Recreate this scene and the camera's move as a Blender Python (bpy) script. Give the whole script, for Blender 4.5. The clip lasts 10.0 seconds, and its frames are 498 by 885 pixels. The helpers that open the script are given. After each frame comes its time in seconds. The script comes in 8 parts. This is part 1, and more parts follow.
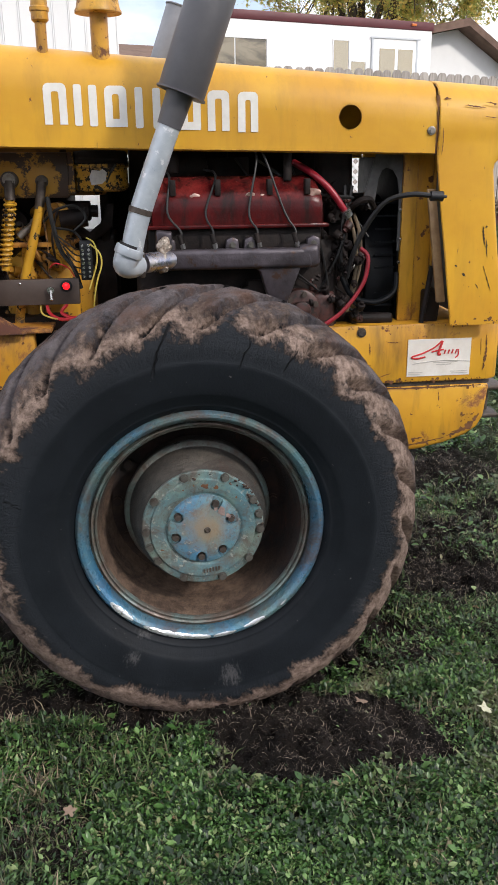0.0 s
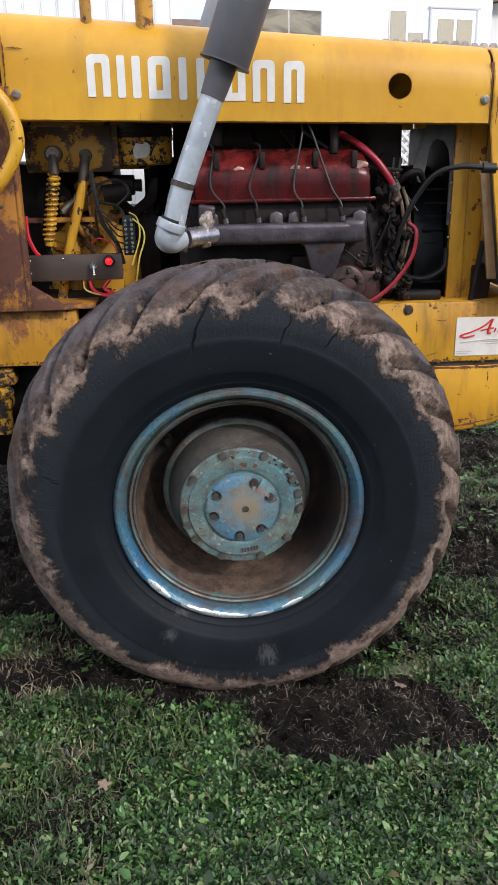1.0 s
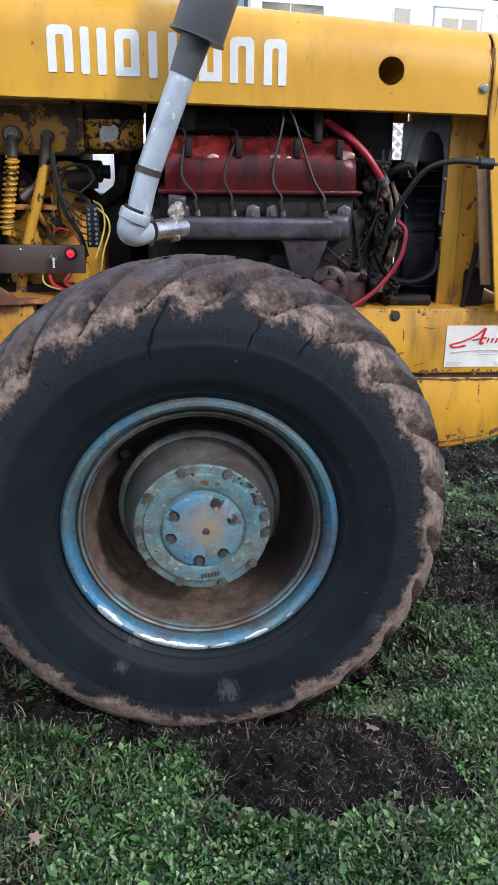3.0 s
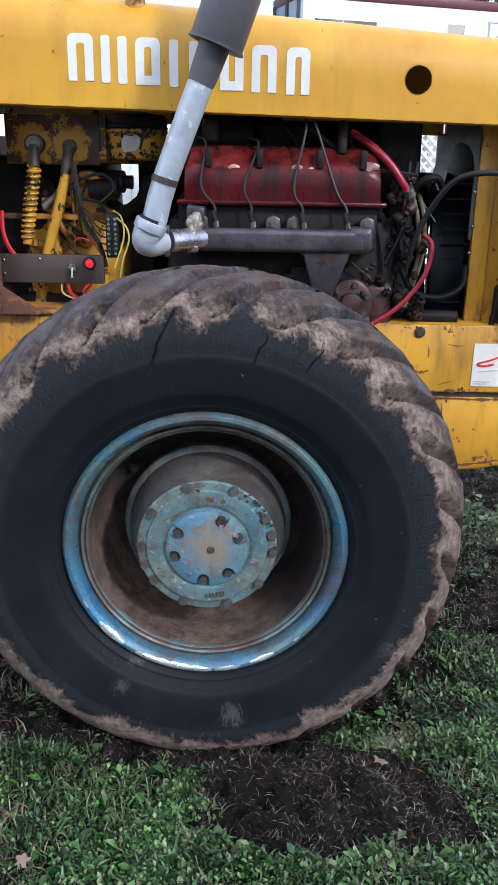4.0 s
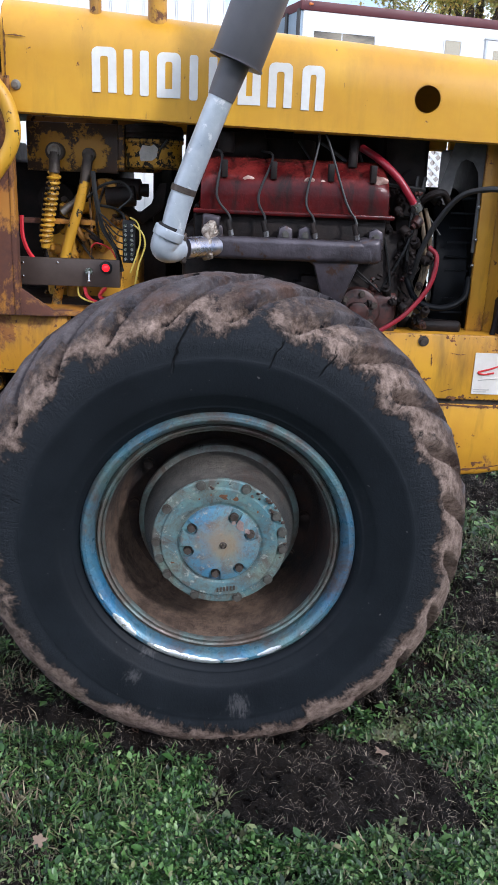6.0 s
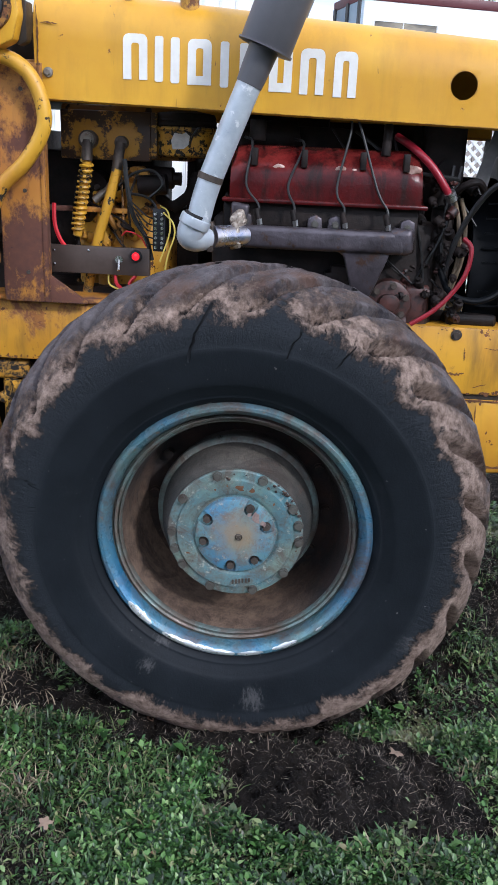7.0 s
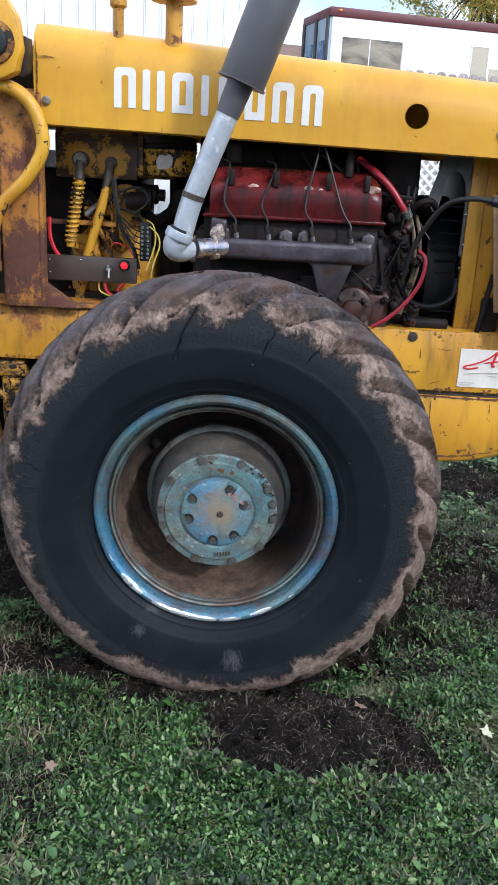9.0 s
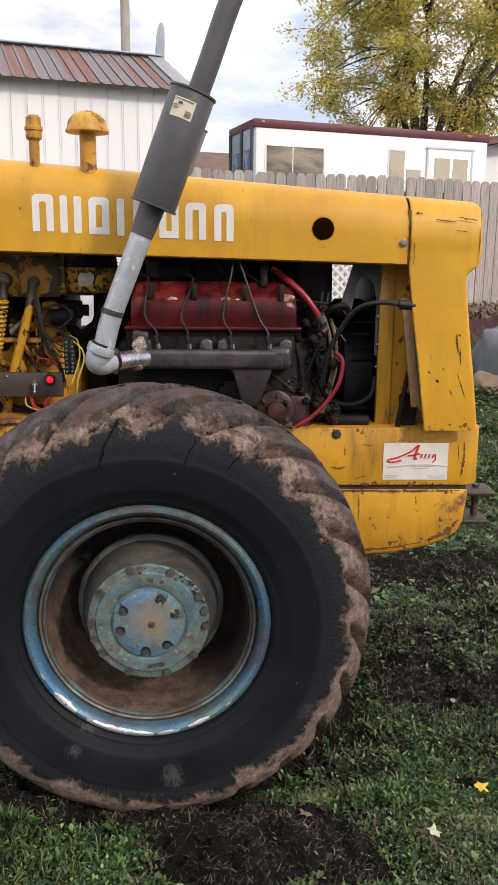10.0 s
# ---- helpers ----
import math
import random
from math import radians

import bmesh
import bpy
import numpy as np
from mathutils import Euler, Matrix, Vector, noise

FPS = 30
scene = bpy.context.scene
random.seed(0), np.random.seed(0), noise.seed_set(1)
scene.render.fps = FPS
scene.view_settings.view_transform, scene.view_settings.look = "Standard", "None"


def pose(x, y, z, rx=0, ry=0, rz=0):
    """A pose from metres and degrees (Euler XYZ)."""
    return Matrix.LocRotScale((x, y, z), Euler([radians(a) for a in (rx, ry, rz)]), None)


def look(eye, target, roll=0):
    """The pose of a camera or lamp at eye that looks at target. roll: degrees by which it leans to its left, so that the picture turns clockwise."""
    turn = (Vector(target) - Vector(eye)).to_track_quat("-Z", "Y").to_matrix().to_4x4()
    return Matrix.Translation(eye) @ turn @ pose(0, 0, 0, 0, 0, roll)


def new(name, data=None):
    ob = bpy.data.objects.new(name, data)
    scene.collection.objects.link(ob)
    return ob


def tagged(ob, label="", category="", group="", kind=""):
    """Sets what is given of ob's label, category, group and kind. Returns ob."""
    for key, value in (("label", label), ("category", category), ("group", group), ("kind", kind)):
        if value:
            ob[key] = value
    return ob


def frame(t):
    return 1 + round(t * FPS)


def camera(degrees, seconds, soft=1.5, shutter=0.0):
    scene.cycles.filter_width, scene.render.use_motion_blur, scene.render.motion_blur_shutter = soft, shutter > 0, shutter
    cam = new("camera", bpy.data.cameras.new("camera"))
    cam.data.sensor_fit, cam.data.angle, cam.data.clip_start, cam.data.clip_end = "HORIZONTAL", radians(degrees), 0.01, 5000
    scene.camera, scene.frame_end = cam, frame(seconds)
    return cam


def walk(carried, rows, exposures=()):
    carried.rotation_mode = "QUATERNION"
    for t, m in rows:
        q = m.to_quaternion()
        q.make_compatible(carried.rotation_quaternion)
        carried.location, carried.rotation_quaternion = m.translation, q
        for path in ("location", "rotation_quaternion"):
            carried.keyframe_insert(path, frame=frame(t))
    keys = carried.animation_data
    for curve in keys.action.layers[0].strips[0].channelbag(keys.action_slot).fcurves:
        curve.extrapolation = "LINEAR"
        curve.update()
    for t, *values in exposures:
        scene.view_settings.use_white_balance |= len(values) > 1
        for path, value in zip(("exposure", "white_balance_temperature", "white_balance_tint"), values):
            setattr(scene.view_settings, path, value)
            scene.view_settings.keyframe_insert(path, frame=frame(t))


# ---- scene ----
cam = camera(33.5, 10.0)
PATH = [
    (0, (-0.138, -2.171, 1.586), (0.102, -0.289, 0.955), -0.6),
    (0.3, (-0.134, -2.159, 1.58), (0.076, -0.279, 0.93), -0.6),
    (0.5, (-0.131, -2.151, 1.576), (0.054, -0.274, 0.911), -0.6),
    (0.8, (-0.116, -2.145, 1.574), (0.031, -0.265, 0.908), -0.8),
    (1, (-0.105, -2.142, 1.572), (0.012, -0.264, 0.895), -1.0),
    (1.3, (-0.085, -2.127, 1.569), (0.011, -0.255, 0.871), -0.7),
    (1.5, (-0.071, -2.118, 1.566), (0.013, -0.248, 0.861), -0.4),
    (1.8, (-0.098, -2.096, 1.567), (0.036, -0.23, 0.857), 0.3),
    (2, (-0.117, -2.081, 1.567), (0.079, -0.215, 0.874), 0.9),
    (2.3, (-0.124, -2.037, 1.56), (0.091, -0.185, 0.835), 1.8),
    (2.5, (-0.129, -2.007, 1.555), (0.107, -0.157, 0.833), 2.5),
    (2.7, (-0.094, -1.973, 1.55), (0.112, -0.106, 0.863), 1.7),
    (3.8, (0.124, -1.852, 1.517), (0.118, 0.032, 0.844), 0.7),
    (4, (0.09, -1.864, 1.523), (0.104, 0.028, 0.874), 1.1),
    (4.2, (0.086, -1.871, 1.526), (0.108, 0.029, 0.902), 1.1),
    (4.5, (0.08, -1.883, 1.532), (0.118, 0.023, 0.926), 1.2),
    (4.8, (0.083, -1.886, 1.533), (0.124, 0.021, 0.931), 1.2),
    (5, (0.084, -1.888, 1.534), (0.122, 0.019, 0.931), 1.2),
    (5.3, (0.081, -1.891, 1.536), (0.12, 0.015, 0.93), 1.5),
    (5.5, (0.078, -1.892, 1.537), (0.104, 0.012, 0.926), 1.6),
    (5.8, (0.048, -1.927, 1.533), (0.09, -0.024, 0.919), 2.1),
    (6, (0.027, -1.95, 1.531), (0.069, -0.053, 0.9), 2.4),
    (6.2, (0.0, -1.973, 1.53), (0.042, -0.081, 0.882), 2.4),
    (7.3, (0.182, -1.917, 1.521), (0.04, -0.032, 0.868), 2.0),
    (7.5, (0.202, -1.921, 1.522), (0.049, -0.044, 0.849), 1.4),
    (7.8, (0.158, -2.006, 1.526), (0.024, -0.128, 0.853), 0.7),
    (8, (0.129, -2.063, 1.529), (-0.026, -0.193, 0.837), 0.3),
    (8.2, (0.1, -2.111, 1.535), (-0.064, -0.255, 0.809), 1.0),
    (8.3, (0.086, -2.136, 1.539), (-0.059, -0.279, 0.809), 1.4),
    (8.5, (0.057, -2.184, 1.545), (-0.03, -0.31, 0.853), 2.1),
    (8.7, (0.081, -2.193, 1.552), (-0.003, -0.302, 0.907), 2.5),
    (9, (0.116, -2.208, 1.561), (0.091, -0.311, 0.928), 3.0),
    (9.2, (0.141, -2.213, 1.571), (0.128, -0.308, 0.96), 2.5),
    (9.3, (0.154, -2.215, 1.576), (0.184, -0.304, 0.988), 2.3),
    (9.5, (0.179, -2.22, 1.586), (0.245, -0.293, 1.057), 1.8),
    (9.8, (0.187, -2.225, 1.604), (0.289, -0.281, 1.144), 1.1),
    (10, (0.192, -2.228, 1.616), (0.276, -0.275, 1.196), 0.6),
]
walk(cam, [(t, look(eye, target, roll)) for t, eye, target, roll in PATH], [(0, 0.38, 6350, 14), (1.5, 0.47, 5900, 14), (2.5, 0.6, 5650, 13), (4, 0.6, 5450, 14), (5, 0.56, 5550, 14), (6, 0.56, 5600, 14), (8, 0.58, 5450, 13), (9, 0.6, 5600, 12), (9.5, 0.58, 5650, 13), (10, 0.24, 6700, 18)])

# ---- light ----
scene.view_settings.exposure = 0.0
SUN_ELEV, SUN_AZ = 34.0, 138.0          # height above the horizon; bearing from +y towards +x
world = bpy.data.worlds.new("sky")
scene.world = world
world.use_nodes = True
wn, wl = world.node_tree.nodes, world.node_tree.links
wn.clear()
w_out = wn.new("ShaderNodeOutputWorld")
w_bg = wn.new("ShaderNodeBackground")
w_sky = wn.new("ShaderNodeTexSky")
w_sky.sky_type, w_sky.sun_disc = "NISHITA", False
w_sky.sun_elevation, w_sky.sun_rotation = radians(SUN_ELEV), radians(SUN_AZ)
w_sky.air_density, w_sky.dust_density = 1.0, 2.0
w_co = wn.new("ShaderNodeTexCoord")
w_map = wn.new("ShaderNodeMapping")
w_map.inputs["Scale"].default_value = (1.0, 1.0, 2.6)
w_map.inputs["Location"].default_value = (0.35, 0.1, 0.2)
w_noise = wn.new("ShaderNodeTexNoise")
w_noise.inputs["Scale"].default_value, w_noise.inputs["Detail"].default_value = 2.6, 7.0
w_noise.inputs["Roughness"].default_value = 0.55
w_ramp = wn.new("ShaderNodeValToRGB")
w_ramp.color_ramp.elements[0].position, w_ramp.color_ramp.elements[1].position = 0.26, 0.46
w_mix = wn.new("ShaderNodeMix")
w_mix.data_type = "RGBA"
w_mix.inputs[7].default_value = (13.5, 13.8, 14.4, 1)
wl.new(w_co.outputs["Generated"], w_map.inputs["Vector"])
wl.new(w_map.outputs[0], w_noise.inputs["Vector"])
wl.new(w_noise.outputs["Fac"], w_ramp.inputs[0])
wl.new(w_ramp.outputs[0], w_mix.inputs[0])
wl.new(w_sky.outputs[0], w_mix.inputs[6])
w_dot = wn.new("ShaderNodeVectorMath")
w_dot.operation = "DOT_PRODUCT"
w_dot.inputs[1].default_value = Vector((0.1, 0.972, 0.205)).normalized()
w_puff = wn.new("ShaderNodeTexNoise")
w_puff.inputs["Scale"].default_value, w_puff.inputs["Detail"].default_value = 7.0, 6.0
w_near = wn.new("ShaderNodeMath")
w_near.operation = "MULTIPLY_ADD"
w_near.inputs[1].default_value, w_near.inputs[2].default_value = 42.0, -41.5
w_sum = wn.new("ShaderNodeMath")
w_sum.operation = "MULTIPLY_ADD"
w_sum.inputs[1].default_value = 1.1
w_edge = wn.new("ShaderNodeValToRGB")
w_edge.color_ramp.elements[0].position, w_edge.color_ramp.elements[1].position = 0.62, 1.0
w_edge.color_ramp.elements[0].color, w_edge.color_ramp.elements[1].color = (0, 0, 0, 1), (1, 1, 1, 1)
w_grey = wn.new("ShaderNodeMix")
w_grey.data_type = "RGBA"
w_grey.inputs[7].default_value = (6.2, 7.6, 9.4, 1)
wl.new(w_co.outputs["Generated"], w_dot.inputs[0])
wl.new(w_map.outputs[0], w_puff.inputs["Vector"])
wl.new(w_puff.outputs["Fac"], w_sum.inputs[0])
wl.new(w_dot.outputs["Value"], w_near.inputs[0])
wl.new(w_near.outputs[0], w_sum.inputs[2])
wl.new(w_sum.outputs[0], w_edge.inputs[0])
wl.new(w_edge.outputs[0], w_grey.inputs[0])
wl.new(w_mix.outputs[2], w_grey.inputs[6])
wl.new(w_grey.outputs[2], w_bg.inputs["Color"])
w_bg.inputs["Strength"].default_value = 0.09
wl.new(w_bg.outputs[0], w_out.inputs["Surface"])

sun_data = bpy.data.lights.new("sun", "SUN")
sun_data.energy, sun_data.angle, sun_data.color = 1.8, radians(6), (1.0, 0.93, 0.82)
sun = new("sun", sun_data)
sun_from = Vector((math.sin(radians(SUN_AZ)) * math.cos(radians(SUN_ELEV)), math.cos(radians(SUN_AZ)) * math.cos(radians(SUN_ELEV)), math.sin(radians(SUN_ELEV))))
sun.matrix_world = look(sun_from * 40, (0, 0, 0))

# ---- materials ----
def tree_of(name, rough=0.5, metal=0.0):
    m = bpy.data.materials.new(name)
    m.use_nodes = True
    nt = m.node_tree
    b = nt.nodes["Principled BSDF"]
    b.inputs["Roughness"].default_value, b.inputs["Metallic"].default_value = rough, metal
    return m, nt, b


def coords(nt):
    return nt.nodes.new("ShaderNodeTexCoord").outputs["Object"]


def noise_of(nt, scale, detail=5.0, rough=0.6, vec=None, stretch=None, warp=0.0):
    n = nt.nodes.new("ShaderNodeTexNoise")
    n.inputs["Scale"].default_value, n.inputs["Detail"].default_value, n.inputs["Roughness"].default_value = scale, detail, rough
    n.inputs["Distortion"].default_value = warp
    v = vec or coords(nt)
    if stretch:
        mp = nt.nodes.new("ShaderNodeMapping")
        mp.inputs["Scale"].default_value = stretch
        nt.links.new(v, mp.inputs["Vector"])
        v = mp.outputs[0]
    nt.links.new(v, n.inputs["Vector"])
    return n.outputs["Fac"]


def ramp_of(nt, fac, lo, hi, a=(0, 0, 0), b=(1, 1, 1)):
    r = nt.nodes.new("ShaderNodeValToRGB")
    e = r.color_ramp.elements
    e[0].position, e[1].position = lo, hi
    e[0].color, e[1].color = (*a, 1), (*b, 1)
    nt.links.new(fac, r.inputs[0])
    return r.outputs[0]


def mix_of(nt, fac, a, b):
    m = nt.nodes.new("ShaderNodeMix")
    m.data_type = "RGBA"
    for sock, v in ((m.inputs[0], fac), (m.inputs[6], a), (m.inputs[7], b)):
        if isinstance(v, tuple):
            sock.default_value = (*v, 1)
        elif isinstance(v, (int, float)):
            sock.default_value = v
        else:
            nt.links.new(v, sock)
    return m.outputs[2]


def math_of(nt, op, a, b=0.0, clamp=False):
    m = nt.nodes.new("ShaderNodeMath")
    m.operation, m.use_clamp = op, clamp
    for sock, v in zip(m.inputs, (a, b)):
        if isinstance(v, (int, float)):
            sock.default_value = v
        else:
            nt.links.new(v, sock)
    return m.outputs[0]


def bump_of(nt, bsdf, height, strength=0.3, dist=0.004):
    b = nt.nodes.new("ShaderNodeBump")
    b.inputs["Strength"].default_value, b.inputs["Distance"].default_value = strength, dist
    nt.links.new(height, b.inputs["Height"])
    nt.links.new(b.outputs[0], bsdf.inputs["Normal"])


def painted(name, base, dark, under=(0.16, 0.06, 0.025), rust2=(0.26, 0.1, 0.035), chips=0.66, rust=0.7, rough=0.42, grime=0.35, streak=(14, 14, 2.5), scale=1.0):
    """Old paint: faded patches, grime that ran down, chips and rust spots."""
    m, nt, b = tree_of(name, rough)
    col = mix_of(nt, ramp_of(nt, noise_of(nt, 3.0 * scale, 5), 0.36, 0.66), base, dark)
    run = ramp_of(nt, noise_of(nt, 1.0, 6, 0.65, stretch=streak), 0.5, 0.78)
    col = mix_of(nt, math_of(nt, "MULTIPLY", run, grime), col, (0.09, 0.055, 0.025))
    rust_f = ramp_of(nt, noise_of(nt, 5.5 * scale, 9, 0.72, warp=0.4), rust, rust + 0.07)
    rust_c = mix_of(nt, noise_of(nt, 40, 4), under, rust2)
    col = mix_of(nt, rust_f, col, rust_c)
    chip = ramp_of(nt, noise_of(nt, 26 * scale, 6, 0.6), chips, chips + 0.025)
    col = mix_of(nt, chip, col, under)
    bev = nt.nodes.new("ShaderNodeBevel")
    bev.samples, bev.inputs["Radius"].default_value = 4, 0.007
    geo, dot = nt.nodes.new("ShaderNodeNewGeometry"), nt.nodes.new("ShaderNodeVectorMath")
    dot.operation = "DOT_PRODUCT"
    nt.links.new(bev.outputs[0], dot.inputs[0])
    nt.links.new(geo.outputs["Normal"], dot.inputs[1])
    edge = math_of(nt, "MULTIPLY", ramp_of(nt, math_of(nt, "SUBTRACT", 1.0, dot.outputs["Value"]), 0.02, 0.1), ramp_of(nt, noise_of(nt, 22, 6, 0.7), 0.44, 0.56))
    nick = math_of(nt, "MULTIPLY", ramp_of(nt, noise_of(nt, 1.0, 5, 0.55, stretch=(75, 75, 16), warp=0.3), 0.69, 0.71), ramp_of(nt, noise_of(nt, 4.0 * scale, 3), 0.5, 0.6))
    worn_edge = math_of(nt, "MAXIMUM", edge, nick)
    col = mix_of(nt, math_of(nt, "MULTIPLY", worn_edge, 0.9), col, (under[0] * 0.7, under[1] * 0.7, under[2] * 0.7))
    nt.links.new(col, b.inputs["Base Color"])
    worn = math_of(nt, "MAXIMUM", chip, rust_f)
    r = math_of(nt, "ADD", math_of(nt, "MULTIPLY", worn, 0.4), math_of(nt, "MULTIPLY", noise_of(nt, 9, 5), 0.25))
    r2 = math_of(nt, "ADD", r, rough - 0.1, True)
    nt.links.new(r2, b.inputs["Roughness"])
    h = math_of(nt, "ADD", math_of(nt, "MULTIPLY", noise_of(nt, 60, 3), 0.25), math_of(nt, "MULTIPLY", worn, -0.6))
    bump_of(nt, b, h, 0.35, 0.003)
    return m


def plain(name, a, c, scale=12.0, rough=0.6, metal=0.0, bump=0.2, fine=70.0, spots=None, spot_at=0.62):
    m, nt, b = tree_of(name, rough, metal)
    col = mix_of(nt, ramp_of(nt, noise_of(nt, scale, 6, 0.65), 0.32, 0.68), a, c)
    if spots:
        col = mix_of(nt, ramp_of(nt, noise_of(nt, scale * 2.3, 6, 0.65), spot_at, spot_at + 0.06), col, spots)
    nt.links.new(col, b.inputs["Base Color"])
    r = math_of(nt, "ADD", math_of(nt, "MULTIPLY", noise_of(nt, scale * 1.7, 5), 0.3), rough - 0.15, True)
    nt.links.new(r, b.inputs["Roughness"])
    bump_of(nt, b, noise_of(nt, fine, 5), bump, 0.003)
    return m


def by_piece(name, ramp, rough=0.75, island=True, spread=0.0, grain=None, translucent=0.0):
    """Colour that differs from piece to piece."""
    m, nt, b = tree_of(name, rough)
    src = nt.nodes.new("ShaderNodeNewGeometry").outputs["Random Per Island"] if island else nt.nodes.new("ShaderNodeObjectInfo").outputs["Random"]
    r = nt.nodes.new("ShaderNodeValToRGB")
    while len(r.color_ramp.elements) < len(ramp):
        r.color_ramp.elements.new(0.5)
    for e, (p, c) in zip(r.color_ramp.elements, ramp):
        e.position, e.color = p, (*c, 1)
    nt.links.new(src, r.inputs[0])
    col = r.outputs[0]
    if grain:
        stretch, dark, lo, hi = grain
        col = mix_of(nt, math_of(nt, "MULTIPLY", ramp_of(nt, noise_of(nt, 1.0, 6, 0.7, stretch=stretch), lo, hi), 0.7), col, dark)
        bump_of(nt, b, noise_of(nt, 1.0, 5, 0.7, stretch=stretch), 0.4, 0.004)
    nt.links.new(col, b.inputs["Base Color"])
    if translucent:
        b.inputs["Transmission Weight"].default_value = 0.0
        b.inputs["Subsurface Weight"].default_value = translucent
        b.inputs["Subsurface Radius"].default_value = (0.01, 0.02, 0.005)
    return m


def mottled(name, a, c, grime, bare, rough=0.35, metal=0.15, scale=4.0, dirt=(0.48, 0.66), nick=0.64):
    """Old wheel paint: two faded tones that run into one another, soft grime over them, small bared nicks."""
    m, nt, b = tree_of(name, rough, metal)
    col = mix_of(nt, ramp_of(nt, noise_of(nt, scale, 6, 0.6, warp=0.5), 0.38, 0.62), a, c)
    soft = ramp_of(nt, noise_of(nt, scale * 1.7, 11, 0.78, warp=0.4), *dirt)
    col = mix_of(nt, math_of(nt, "MULTIPLY", soft, 0.85), col, mix_of(nt, noise_of(nt, 35, 6), grime, (grime[0] * 2, grime[1] * 1.8, grime[2] * 1.7)))
    col = mix_of(nt, ramp_of(nt, noise_of(nt, 48, 9, 0.75), nick, nick + 0.05), col, bare)
    col = mix_of(nt, math_of(nt, "MULTIPLY", ramp_of(nt, noise_of(nt, 90, 5, 0.7), 0.56, 0.68), 0.5), col, (grime[0] * 0.5, grime[1] * 0.5, grime[2] * 0.5))
    nt.links.new(col, b.inputs["Base Color"])
    nt.links.new(math_of(nt, "ADD", math_of(nt, "MULTIPLY", soft, 0.3), math_of(nt, "ADD", math_of(nt, "MULTIPLY", noise_of(nt, 16, 6), 0.2), rough - 0.1), True), b.inputs["Roughness"])
    bump_of(nt, b, math_of(nt, "ADD", math_of(nt, "MULTIPLY", soft, 0.5), noise_of(nt, 70, 8, 0.75)), 0.4, 0.004)
    return m


YELLOW = painted("yellow_paint", (0.64, 0.345, 0.018), (0.53, 0.26, 0.014), chips=0.71, rust=0.73, grime=0.25)
YELLOW_WORN = painted("worn_yellow_paint", (0.61, 0.32, 0.02), (0.46, 0.21, 0.016), chips=0.67, rust=0.6, grime=0.7)
YELLOW_RUST = painted("rusty_yellow_paint", (0.52, 0.24, 0.022), (0.36, 0.14, 0.018), under=(0.06, 0.03, 0.028), rust2=(0.15, 0.056, 0.03), chips=0.66, rust=0.45, grime=0.9, rough=0.55, streak=(9, 9, 1.6), scale=0.6)
YELLOW_STAIN = painted("stained_yellow_paint", (0.58, 0.3, 0.02), (0.42, 0.19, 0.016), under=(0.12, 0.05, 0.028), rust2=(0.24, 0.09, 0.03), chips=0.64, rust=0.55, grime=0.85, scale=0.7)
YELLOW_CAP = painted("rusty_cap_paint", (0.6, 0.32, 0.02), (0.42, 0.18, 0.018), under=(0.09, 0.04, 0.022), rust2=(0.2, 0.08, 0.03), chips=0.63, rust=0.555, grime=1.0, scale=2.2)
YELLOW_GRIMY = painted("greasy_yellow_paint", (0.36, 0.16, 0.016), (0.2, 0.085, 0.014), under=(0.03, 0.02, 0.014), chips=0.55, rust=0.5, grime=0.9, rough=0.55)
VALVE_YELLOW = painted("grimy_valve_paint", (0.56, 0.3, 0.02), (0.4, 0.19, 0.018), under=(0.07, 0.03, 0.015), rust2=(0.16, 0.065, 0.02), chips=0.6, rust=0.57, grime=0.8, rough=0.5, scale=1.4)
YELLOW_HOSE = painted("painted_hose", (0.62, 0.34, 0.022), (0.46, 0.22, 0.018), under=(0.02, 0.017, 0.014), rust2=(0.05, 0.035, 0.025), chips=0.6, rust=0.61, grime=0.45)
BLUE_RIM = mottled("faded_blue_paint", (0.05, 0.195, 0.35), (0.12, 0.225, 0.235), (0.065, 0.044, 0.03), (0.2, 0.15, 0.11), 0.22, 0.35, 3.6, (0.43, 0.62), 0.6)
RING_BLUE = mottled("grimy_lock_ring", (0.15, 0.22, 0.215), (0.15, 0.125, 0.105), (0.06, 0.04, 0.028), (0.24, 0.22, 0.2), 0.3, 0.35, 8.0, (0.42, 0.62), 0.6)
BLUE_HUB = mottled("hub_flange_paint", (0.08, 0.185, 0.22), (0.165, 0.235, 0.2), (0.065, 0.05, 0.038), (0.26, 0.28, 0.25), 0.38, 0.1, 9.0, (0.41, 0.6), 0.57)
BOLT = plain("rusty_bolt_steel", (0.045, 0.035, 0.03), (0.1, 0.08, 0.066), 40, 0.55, 0.4)
BRIGHT = plain("bright_steel", (0.5, 0.5, 0.5), (0.35, 0.35, 0.36), 30, 0.3, 0.9, 0.1)
RED, e_nt, e_b = tree_of("old_red_engine_paint", 0.33)
e_sep = e_nt.nodes.new("ShaderNodeSeparateXYZ")
e_nt.links.new(e_nt.nodes.new("ShaderNodeNewGeometry").outputs["Normal"], e_sep.inputs[0])
e_c = mix_of(e_nt, ramp_of(e_nt, noise_of(e_nt, 8, 8, 0.7), 0.32, 0.68), (0.088, 0.006, 0.0065), (0.027, 0.004, 0.0045))
# upper slope: sky light painted as a paler red, broken up by scuffs
e_lit = math_of(e_nt, "MULTIPLY", ramp_of(e_nt, e_sep.outputs[2], 0.25, 0.6), ramp_of(e_nt, noise_of(e_nt, 11, 10, 0.75), 0.4, 0.62))
